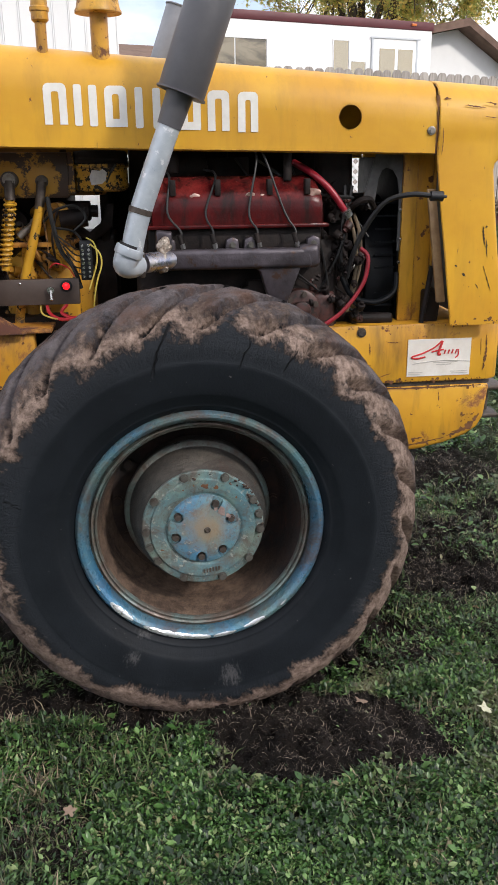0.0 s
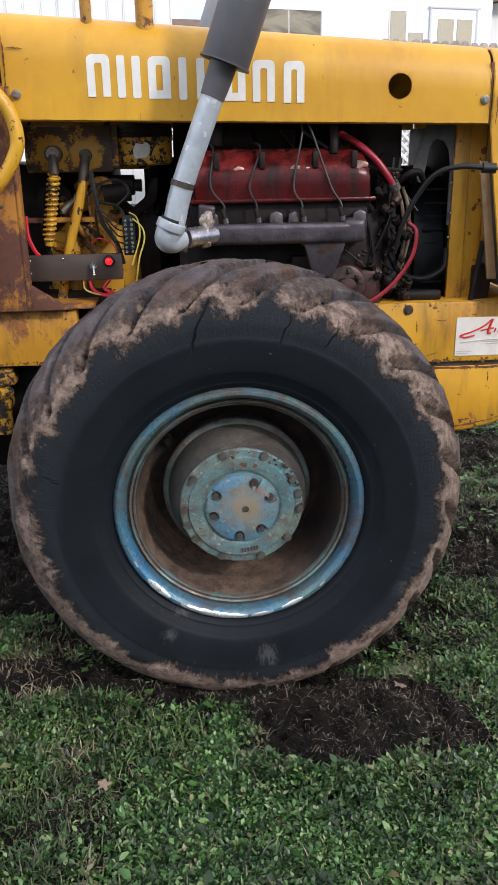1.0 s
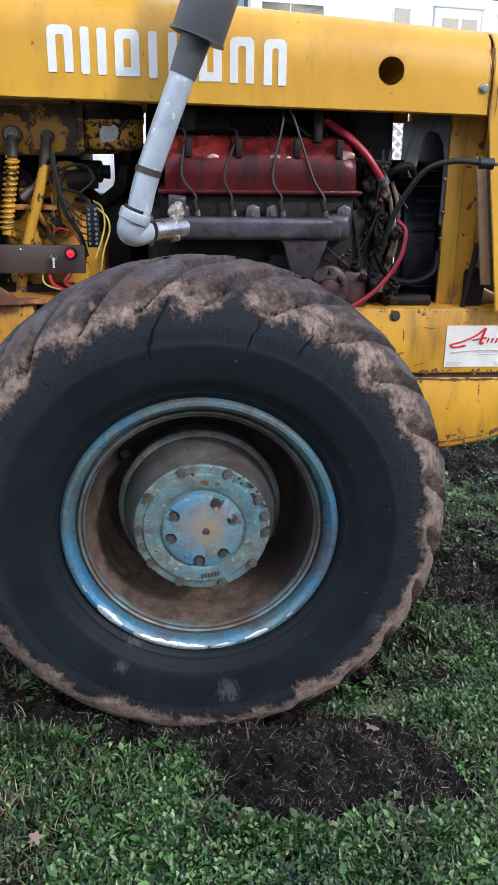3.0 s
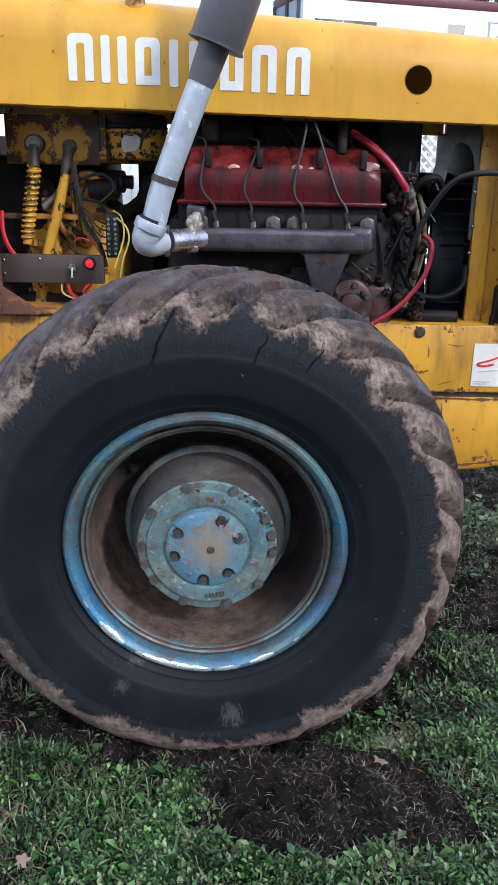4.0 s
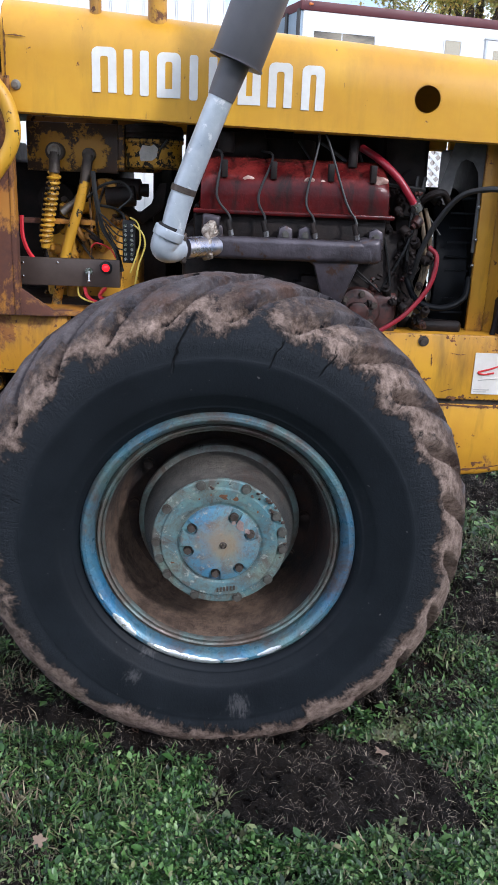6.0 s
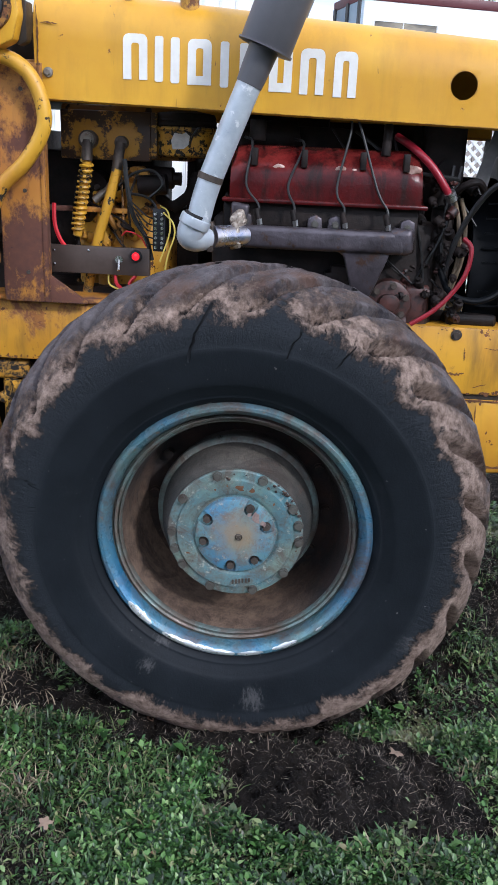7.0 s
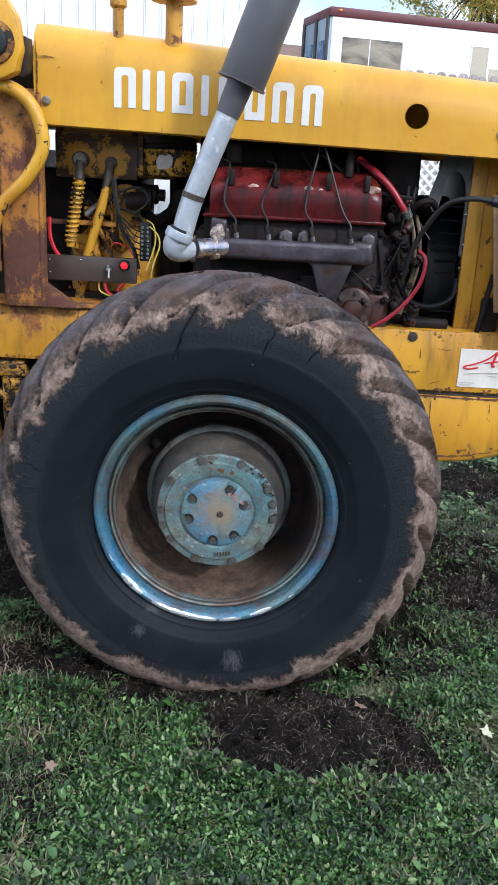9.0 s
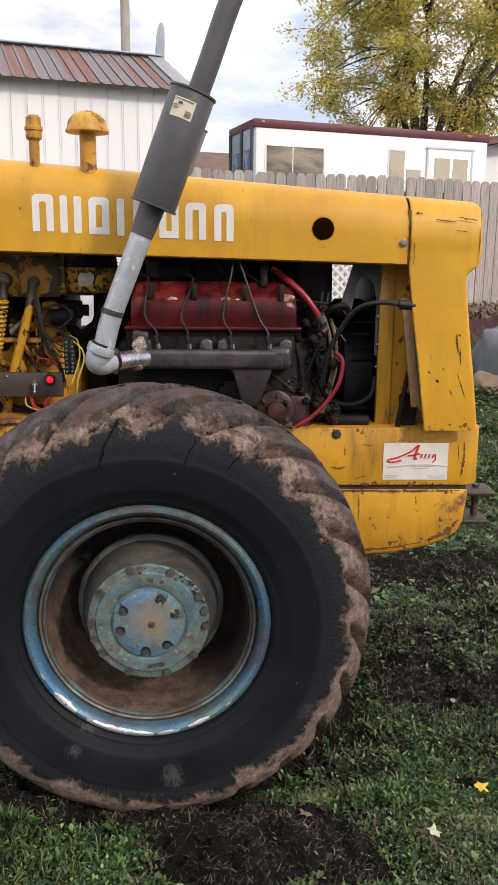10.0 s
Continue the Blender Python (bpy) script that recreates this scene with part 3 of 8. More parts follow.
def dusty(name, dark_a, dark_b, dust_a, dust_b, lo, hi, side=0.3):
    """Old dark metal, dust settled where it faces up; side paints lit walls paler."""
    m, nt, b = tree_of(name, 0.75)
    sep = nt.nodes.new("ShaderNodeSeparateXYZ")
    nt.links.new(nt.nodes.new("ShaderNodeNewGeometry").outputs["Normal"], sep.inputs[0])
    up = math_of(nt, "ADD", math_of(nt, "MULTIPLY", sep.outputs[2], 0.5), math_of(nt, "MULTIPLY", sep.outputs[0], side))
    f = ramp_of(nt, math_of(nt, "ADD", up, math_of(nt, "MULTIPLY", noise_of(nt, 9, 9, 0.75), 0.8)), lo, hi)
    dust = mix_of(nt, ramp_of(nt, noise_of(nt, 22, 10, 0.8), 0.36, 0.64), dust_a, dust_b)
    dark = mix_of(nt, ramp_of(nt, noise_of(nt, 14, 7), 0.35, 0.65), dark_a, dark_b)
    dark = mix_of(nt, ramp_of(nt, noise_of(nt, 11, 9, 0.78, warp=0.4), 0.56, 0.66), dark, (0.075, 0.028, 0.016))
    dust = mix_of(nt, ramp_of(nt, noise_of(nt, 6, 10, 0.8, warp=0.6), 0.5, 0.62), dust, (dust_a[0] * 0.7, dust_a[1] * 0.6, dust_a[2] * 0.6))
    nt.links.new(mix_of(nt, f, dark, dust), b.inputs["Base Color"])
    bump_of(nt, b, noise_of(nt, 60, 10, 0.8), 1.0, 0.01)
    return m


# BARREL: wall facing the sun's side is painted paler, its opposite near black
BARREL = dusty("muddy_side_lit_steel", (0.008, 0.008, 0.009), (0.045, 0.024, 0.018), (0.05, 0.03, 0.02), (0.22, 0.145, 0.098), 0.4, 0.8)
DRUM = dusty("dusty_drum_steel", (0.022, 0.028, 0.03), (0.055, 0.052, 0.047), (0.08, 0.07, 0.058), (0.185, 0.158, 0.13), 0.5, 1.0, 0.05)
SHROUD_GREY = plain("sooty_grey_sheet", (0.03, 0.03, 0.033), (0.13, 0.125, 0.125), 9, 0.5, 0.3, 0.4, 50)

# Hub cover: blue paint with a tan stain round the plug.
COVER_BLUE = mottled("hub_cover_paint", (0.065, 0.2, 0.33), (0.13, 0.235, 0.245), (0.09, 0.065, 0.05), (0.3, 0.3, 0.28), 0.4, 0.1, 11.0, (0.47, 0.62), 0.6)
c_nt = COVER_BLUE.node_tree
c_b = c_nt.nodes["Principled BSDF"]
c_was = c_b.inputs["Base Color"].links[0].from_socket
c_map = c_nt.nodes.new("ShaderNodeMapping")
c_map.inputs["Location"].default_value = (0.186, 1.09, -0.612)
c_nt.links.new(coords(c_nt), c_map.inputs["Vector"])
c_len = c_nt.nodes.new("ShaderNodeVectorMath")
c_len.operation = "LENGTH"
c_nt.links.new(c_map.outputs[0], c_len.inputs[0])
c_f = ramp_of(c_nt, math_of(c_nt, "ADD", c_len.outputs["Value"], math_of(c_nt, "MULTIPLY", noise_of(c_nt, 26, 7, 0.7), 0.07)), 0.06, 0.115, (1, 1, 1), (0, 0, 0))
c_nt.links.new(mix_of(c_nt, math_of(c_nt, "MULTIPLY", c_f, 0.8), c_was, (0.27, 0.2, 0.12)), c_b.inputs["Base Color"])

# Oily tank plate: dark grease with yellow paint left round the two fittings.
OILPLATE, o_nt, o_b = tree_of("oily_tank_plate", 0.45)
o_near = None
for o_x in (-0.56, -0.448):
    o_map = o_nt.nodes.new("ShaderNodeMapping")
    o_map.inputs["Location"].default_value = (0.2 - o_x, 1.07 - 0.8, -1.555)
    o_nt.links.new(coords(o_nt), o_map.inputs["Vector"])
    o_len = o_nt.nodes.new("ShaderNodeVectorMath")
    o_len.operation = "LENGTH"
    o_nt.links.new(o_map.outputs[0], o_len.inputs[0])
    o_near = o_len.outputs["Value"] if o_near is None else math_of(o_nt, "MINIMUM", o_near, o_len.outputs["Value"])
o_f = ramp_of(o_nt, math_of(o_nt, "ADD", o_near, math_of(o_nt, "MULTIPLY", noise_of(o_nt, 30, 8, 0.75), 0.13)), 0.115, 0.125, (1, 1, 1), (0, 0, 0))
o_chip = ramp_of(o_nt, noise_of(o_nt, 18, 10, 0.78), 0.54, 0.56)
o_yel = mix_of(o_nt, noise_of(o_nt, 12, 5), (0.55, 0.29, 0.02), (0.36, 0.17, 0.02))
o_oil = mix_of(o_nt, noise_of(o_nt, 9, 7), (0.022, 0.013, 0.009), (0.075, 0.036, 0.02))
o_nt.links.new(mix_of(o_nt, math_of(o_nt, "MAXIMUM", o_f, o_chip), o_oil, o_yel), o_b.inputs["Base Color"])
bump_of(o_nt, o_b, math_of(o_nt, "MAXIMUM", o_f, o_chip), 0.4, 0.003)

# Soil: dark wet mud with paler dry crumbs.
SOIL, s_nt, s_b = tree_of("dark_soil", 0.85)
s_b.inputs["Specular IOR Level"].default_value = 0.2
s_c = mix_of(s_nt, ramp_of(s_nt, noise_of(s_nt, 5, 8, 0.7), 0.35, 0.7), (0.0035, 0.0026, 0.0022), (0.018, 0.0125, 0.0095))
s_c = mix_of(s_nt, ramp_of(s_nt, noise_of(s_nt, 60, 8, 0.75), 0.6, 0.68), s_c, (0.055, 0.04, 0.03))
s_far = ramp_of(s_nt, noise_of(s_nt, 0.35, 5), 0.35, 0.6)
s_sep = s_nt.nodes.new("ShaderNodeSeparateXYZ")
s_nt.links.new(coords(s_nt), s_sep.inputs[0])
s_grass = mix_of(s_nt, s_far, (0.035, 0.06, 0.02), (0.06, 0.075, 0.03))
s_away = ramp_of(s_nt, math_of(s_nt, "MULTIPLY", s_sep.outputs[1], 0.1), 0.45, 0.75)
s_mid = s_nt.nodes.new("ShaderNodeMapping")
s_mid.inputs["Location"].default_value = (-0.3, -0.3, 0.0)
s_mid.inputs["Scale"].default_value = (1.0, 1.0, 0.0)
s_len = s_nt.nodes.new("ShaderNodeVectorMath")
s_len.operation = "LENGTH"
s_nt.links.new(coords(s_nt), s_mid.inputs["Vector"])
s_nt.links.new(s_mid.outputs[0], s_len.inputs[0])
s_yard = math_of(s_nt, "MULTIPLY", ramp_of(s_nt, math_of(s_nt, "MULTIPLY", s_len.outputs["Value"], 0.1), 0.2, 0.34), ramp_of(s_nt, noise_of(s_nt, 1.6, 7, 0.7), 0.34, 0.5))
s_nt.links.new(mix_of(s_nt, math_of(s_nt, "MAXIMUM", s_away, s_yard), s_c, s_grass), s_b.inputs["Base Color"])
bump_of(s_nt, s_b, math_of(s_nt, "ADD", noise_of(s_nt, 30, 8, 0.75), math_of(s_nt, "MULTIPLY", noise_of(s_nt, 110, 4), 0.4)), 1.0, 0.03)

WEED = by_piece("broad_weed_leaf", [(0.0, (0.007, 0.021, 0.005)), (0.3, (0.02, 0.055, 0.012)), (0.55, (0.05, 0.125, 0.028)), (0.78, (0.11, 0.22, 0.055)), (0.92, (0.22, 0.34, 0.12)), (0.96, (0.32, 0.38, 0.17)), (1.0, (0.17, 0.12, 0.06))], 0.36)
BLADE = by_piece("grass_blade", [(0.0, (0.016, 0.036, 0.009)), (0.4, (0.048, 0.095, 0.02)), (0.7, (0.12, 0.19, 0.05)), (0.83, (0.17, 0.145, 0.08)), (1.0, (0.34, 0.28, 0.18))], 0.45)
STRAW = by_piece("dry_straw", [(0.0, (0.07, 0.05, 0.035)), (0.5, (0.16, 0.12, 0.08)), (1.0, (0.34, 0.28, 0.19))], 0.8)
STRAWDARK = by_piece("dark_straw", [(0.0, (0.03, 0.023, 0.018)), (0.5, (0.085, 0.066, 0.05)), (0.82, (0.2, 0.16, 0.12)), (1.0, (0.42, 0.35, 0.26))], 0.7)
DEADLEAF = by_piece("fallen_leaf", [(0.0, (0.1, 0.05, 0.03)), (0.35, (0.2, 0.12, 0.07)), (0.6, (0.3, 0.2, 0.12)), (1.0, (0.42, 0.36, 0.2))], 0.7)
YELLEAF = plain("yellow_fallen_leaf", (0.6, 0.42, 0.04), (0.5, 0.33, 0.03), 40, 0.6)
PALELEAF = plain("pale_fallen_leaf", (0.5, 0.48, 0.36), (0.4, 0.4, 0.26), 40, 0.6)
CROWN = by_piece("autumn_leaf", [(0.0, (0.33, 0.4, 0.12)), (0.4, (0.56, 0.57, 0.19)), (0.75, (0.78, 0.66, 0.22)), (1.0, (0.9, 0.64, 0.22))], 0.5)
FARLEAF = by_piece("far_foliage", [(0.0, (0.03, 0.04, 0.015)), (1.0, (0.09, 0.08, 0.03))], 0.8)
RUSTBLOOM = plain("rust_bloom", (0.34, 0.14, 0.03), (0.2, 0.075, 0.022), 40, 0.7, 0.0, 0.3)
PICKET = by_piece("weathered_picket", [(0.0, (0.27, 0.24, 0.215)), (0.5, (0.37, 0.335, 0.305)), (1.0, (0.46, 0.42, 0.38))], 0.85, False, grain=((60, 60, 3), (0.09, 0.075, 0.065), 0.45, 0.7))
BARESCUFF = plain("scuffed_bare_patch", (0.34, 0.27, 0.24), (0.2, 0.13, 0.12), 60, 0.5, 0.2)
GLINTMETAL = plain("rubbed_rim_glint", (0.8, 0.82, 0.84), (0.66, 0.68, 0.7), 30, 0.3, 0.75, 0.1)
PITCH = plain("sooty_black", (0.002, 0.0025, 0.0033), (0.005, 0.006, 0.008), 14, 0.55)
PITCH.node_tree.nodes["Principled BSDF"].inputs["Specular IOR Level"].default_value = 0.1
BOARD = by_piece("white_siding", [(0.0, (0.76, 0.76, 0.76)), (1.0, (0.82, 0.82, 0.81))], 0.5, False)

# Lusher and drier patches run through the weeds and the grass.
for leaf_mat in (WEED, BLADE):
    nt = leaf_mat.node_tree
    surf = nt.nodes["Principled BSDF"]
    was = surf.inputs["Base Color"].links[0].from_socket
    deep = nt.nodes.new("ShaderNodeMix")
    deep.data_type, deep.blend_type = "RGBA", "MULTIPLY"
    nt.links.new(was, deep.inputs[6])
    deep.inputs[7].default_value = (0.42, 0.48, 0.45, 1)
    nt.links.new(ramp_of(nt, noise_of(nt, 5, 5, 0.65), 0.42, 0.62), deep.inputs[0])
    dry = mix_of(nt, math_of(nt, "MULTIPLY", ramp_of(nt, noise_of(nt, 3.2, 6, 0.7, warp=0.5), 0.56, 0.68), 0.55), deep.outputs[2], (0.2, 0.165, 0.1))
    nt.links.new(dry, surf.inputs["Base Color"])

for leaf_mat, share in ((CROWN, 0.6), (WEED, 0.2), (BLADE, 0.2)):
    nt = leaf_mat.node_tree
    surf = nt.nodes["Principled BSDF"]
    out = nt.nodes["Material Output"]
    tl, mx = nt.nodes.new("ShaderNodeBsdfTranslucent"), nt.nodes.new("ShaderNodeMixShader")
    nt.links.new(surf.inputs["Base Color"].links[0].from_socket, tl.inputs["Color"])
    mx.inputs[0].default_value = share
    nt.links.new(surf.outputs[0], mx.inputs[1])
    nt.links.new(tl.outputs[0], mx.inputs[2])
    nt.links.new(mx.outputs[0], out.inputs["Surface"])

# ---- mesh helpers ----
def smooth_mesh(me, angle=35):
    for p in me.polygons:
        p.use_smooth = True
    me.set_sharp_from_angle(angle=radians(angle))


def base_of(ob):
    while ob.parent:
        ob = ob.parent
    return ob.location


def part(name, bm, material, parent, label="", flat=False):
    """Link a bmesh, drawn in world places, as one mesh under a thing or a part."""
    me = bpy.data.meshes.new(name)
    bmesh.ops.translate(bm, verts=bm.verts, vec=-base_of(parent))
    bm.to_mesh(me)
    bm.free()
    me.materials.append(material)
    if not flat:
        smooth_mesh(me)
    ob = new(name, me)
    ob.parent = parent
    if label:
        tagged(ob, label)
    return ob


def thing(name, at, label, category, group="", kind=""):
    ob = new(name)
    ob.empty_display_size = 0.1
    ob.location = at
    return tagged(ob, label, category, group, kind)


def solo(name, bm, material, label, category, kind="", group="", flat=False):
    """A thing that is one mesh, drawn in world places."""
    me = bpy.data.meshes.new(name)
    bm.to_mesh(me)
    bm.free()
    me.materials.append(material)
    if not flat:
        smooth_mesh(me)
    return tagged(new(name, me), label, category, group, kind)


def box(a, b, bevel=0.0, seg=2, turn=None):
    bm = bmesh.new()
    bmesh.ops.create_cube(bm, size=1)
    a, b = Vector(a), Vector(b)
    for v in bm.verts:
        v.co = Vector([(a[i] + b[i]) / 2 + v.co[i] * abs(b[i] - a[i]) for i in range(3)])
    if bevel:
        bmesh.ops.bevel(bm, geom=list(bm.edges), offset=bevel, segments=seg, affect="EDGES", profile=0.5)
    if turn:
        c = (a + b) / 2
        bmesh.ops.transform(bm, matrix=Matrix.Translation(c) @ turn.to_4x4() @ Matrix.Translation(-c), verts=bm.verts)
    return bm


def rot(axis, degrees):
    return Matrix.Rotation(radians(degrees), 3, axis)


def merge(*bms):
    out = bms[0]
    for o in bms[1:]:
        me = bpy.data.meshes.new("tmp")
        o.to_mesh(me)
        o.free()
        out.from_mesh(me)
        bpy.data.meshes.remove(me)
    return out


def rod(a, b, r, r2=None, seg=20, bevel=0.0):
    a, b = Vector(a), Vector(b)
    bm = bmesh.new()
    bmesh.ops.create_cone(bm, cap_ends=True, segments=seg, radius1=r, radius2=r if r2 is None else r2, depth=(b - a).length)
    if bevel:
        caps = [e for e in bm.edges if any(len(f.verts) > 4 for f in e.link_faces)]
        bmesh.ops.bevel(bm, geom=caps, offset=bevel, segments=2, affect="EDGES", profile=0.5)
    q = (b - a).to_track_quat("Z", "Y").to_matrix().to_4x4()
    bmesh.ops.transform(bm, matrix=Matrix.Translation((a + b) / 2) @ q, verts=bm.verts)
    return bm


def spline(points, per=8):
    """Points of a smooth line through the given ones."""
    p = [Vector(q) for q in points]
    p = [p[0] * 2 - p[1]] + p + [p[-1] * 2 - p[-2]]
    out = []
    for i in range(1, len(p) - 2):
        for k in range(per):
            t = k / per
            out.append(0.5 * (2 * p[i] + (p[i + 1] - p[i - 1]) * t + (2 * p[i - 1] - 5 * p[i] + 4 * p[i + 1] - p[i + 2]) * t * t + (3 * p[i] - p[i - 1] - 3 * p[i + 1] + p[i + 2]) * t**3))
    return out + [p[-2]]


def tube(points, r, seg=10, per=8, smooth=True, radii=None):
    """A round tube along a smooth line."""
    line = spline(points, per) if smooth else [Vector(q) for q in points]
    bm = bmesh.new()
    rings, side = [], None
    for i, q in enumerate(line):
        d = (line[min(i + 1, len(line) - 1)] - line[max(i - 1, 0)]).normalized()
        if side is None:
            side = d.orthogonal().normalized()
        side = (side - d * side.dot(d)).normalized()
        up = d.cross(side)
        rr = radii(i / (len(line) - 1)) if radii else r
        rings.append([bm.verts.new(q + rr * (math.cos(a) * side + math.sin(a) * up)) for a in [2 * math.pi * k / seg for k in range(seg)]])
    for u, v in zip(rings, rings[1:]):
        for k in range(seg):
            bm.faces.new((u[k], u[(k + 1) % seg], v[(k + 1) % seg], v[k]))
    bm.faces.new(rings[0][::-1])
    bm.faces.new(rings[-1])
    bmesh.ops.recalc_face_normals(bm, faces=bm.faces)
    return bm


def lathe(profile, centre, seg=96, shape=None, closed=False):
    """Turn a profile of (radius, along y) about the y axis through centre. shape(r, y, angle) may move a ring's radius."""
    bm = bmesh.new()
    c = Vector(centre)
    rings = []
    for k in range(seg):
        a = 2 * math.pi * k / seg
        ring = []
        for r, y in profile:
            rr, yy = shape(r, y, a) if shape else (r, y)
            ring.append(bm.verts.new(c + Vector((rr * math.cos(a), yy, rr * math.sin(a)))))
        rings.append(ring)
    n = len(profile)
    for k in range(seg):
        u, v = rings[k], rings[(k + 1) % seg]
        for i in range(n if closed else n - 1):
            j = (i + 1) % n
            bm.faces.new((u[i], u[j], v[j], v[i]))
    bmesh.ops.remove_doubles(bm, verts=bm.verts, dist=1e-5)
    bmesh.ops.recalc_face_normals(bm, faces=bm.faces)
    return bm


def prism(outline, y0, y1, bevel=0.0, seg=2):
    """An outline of (x, z) carried from y0 to y1."""
    bm = bmesh.new()
    f = [bm.verts.new((x, y0, z)) for x, z in outline]
    g = [bm.verts.new((x, y1, z)) for x, z in outline]
    n = len(outline)
    bm.faces.new(f)
    bm.faces.new(g[::-1])
    for i in range(n):
        bm.faces.new((f[i], f[(i + 1) % n], g[(i + 1) % n], g[i]))
    bmesh.ops.recalc_face_normals(bm, faces=bm.faces)
    if bevel:
        bmesh.ops.bevel(bm, geom=list(bm.edges), offset=bevel, segments=seg, affect="EDGES", profile=0.5)
    return bm


def ball(c, r, scale=(1, 1, 1), sub=2):
    bm = bmesh.new()
    bmesh.ops.create_icosphere(bm, subdivisions=sub, radius=r)
    for v in bm.verts:
        v.co = Vector([v.co[i] * scale[i] for i in range(3)]) + Vector(c)
    return bm


def hexnut(c, r, h, axis=(0, -1, 0), washer=0.0):
    c, d = Vector(c), Vector(axis)
    bm = rod(c, c + d * h, r, seg=6)
    if washer:
        bm = merge(bm, rod(c, c + d * h * 0.25, r * washer, seg=16))
    return bm


def lumpy(bm, amount, size, seed=0.0):
    for v in bm.verts:
        v.co += noise.noise_vector(v.co / size + Vector((seed, seed, seed))) * amount
    return bm


def carve(ob, bm):
    """Cut a closed shape, drawn in world places, out of a mesh object."""
    me = bpy.data.meshes.new("cutter")
    bm.to_mesh(me)
    bm.free()
    tool = new("cutter", me)
    cut = ob.modifiers.new("cut", "BOOLEAN")
    cut.operation, cut.object, cut.solver = "DIFFERENCE", tool, "EXACT"
    bpy.context.view_layer.update()
    done = bpy.data.meshes.new_from_object(ob.evaluated_get(bpy.context.evaluated_depsgraph_get()))
    ob.modifiers.clear()
    ob.data = done
    smooth_mesh(done)
    bpy.data.objects.remove(tool)


def scar(line, w, y, material, parent, seed=0, name="scratch"):
    """A scratch or run of rust: a ragged thin ribbon along (x, z) points that lies on a panel facing -y."""
    pts = spline([(x, y, z) for x, z in line], 10)
    bm = bmesh.new()
    rows = []
    for i, q in enumerate(pts):
        t = i / (len(pts) - 1)
        d = (pts[min(i + 1, len(pts) - 1)] - pts[max(i - 1, 0)]).normalized()
        n = Vector((d.z, 0, -d.x))
        e = math.sin(math.pi * min(0.97, max(0.03, t))) ** 0.5
        a = w * e * max(0.12, 0.5 + 1.1 * noise.noise(Vector((i * 0.55, seed * 7.7, 0))))
        b = w * e * max(0.12, 0.5 + 1.1 * noise.noise(Vector((i * 0.55, seed * 7.7, 9))))
        rows.append([bm.verts.new(q + n * a), bm.verts.new(q - n * b)])
    for u, v in zip(rows, rows[1:]):
        bm.faces.new((u[0], u[1], v[1], v[0]))
    bmesh.ops.recalc_face_normals(bm, faces=bm.faces)
    bmesh.ops.solidify(bm, geom=bm.faces[:], thickness=0.0008)
    return part(name, bm, material, parent, flat=True)


def flakes(spots, y, material, parent, seed=0, name="chipped_paint"):
    """Bared spots where paint flaked off a panel facing -y; spots are (x, z, size)."""
    rng = random.Random(seed)
    bm = bmesh.new()
    for x, z, size in spots:
        n = rng.choice((7, 9, 11))
        sx, sz, a0 = rng.uniform(0.6, 1.5), rng.uniform(0.5, 1.3), rng.uniform(0, 6)
        ring = []
        for k in range(n):
            a = a0 + 2 * math.pi * k / n
            r = size * rng.uniform(0.45, 1.1)
            ring.append((x + r * sx * math.cos(a), z + r * sz * math.sin(a)))
        y -= 0.00002
        front = [bm.verts.new((u, y, v)) for u, v in ring]
        back = [bm.verts.new((u, y + 0.0012, v)) for u, v in ring]
        bm.faces.new(front)
        for k in range(n):
            bm.faces.new((front[k], front[(k + 1) % n], back[(k + 1) % n], back[k]))
    bmesh.ops.recalc_face_normals(bm, faces=bm.faces)
    ob = part(name, bm, material, parent, flat=True)
    return tagged(ob, "small rusty chips in the paint", kind="stuff")


def sprinkle(seed, n, x0, x1, z0, z1, lo, hi):
    rng = random.Random(seed)
    return [(rng.uniform(x0, x1), rng.uniform(z0, z1), lo + (hi - lo) * rng.random() ** 3) for k in range(n)]

# ---- ground ----
def lattice_noise(x, y, size, seed):
    """Smooth value noise on arrays, 0 to 1."""
    rng = np.random.RandomState(seed)
    grid = rng.rand(256, 256)
    u, v = x / size, y / size
    i, j = np.floor(u).astype(int), np.floor(v).astype(int)
    fu, fv = u - i, v - j
    fu, fv = fu * fu * (3 - 2 * fu), fv * fv * (3 - 2 * fv)
    g = lambda a, b: grid[a % 256, b % 256]
    return (g(i, j) * (1 - fu) + g(i + 1, j) * fu) * (1 - fv) + (g(i, j + 1) * (1 - fu) + g(i + 1, j + 1) * fu) * fv


def step(v, lo, hi):
    t = np.clip((v - lo) / (hi - lo), 0, 1)
    return t * t * (3 - 2 * t)


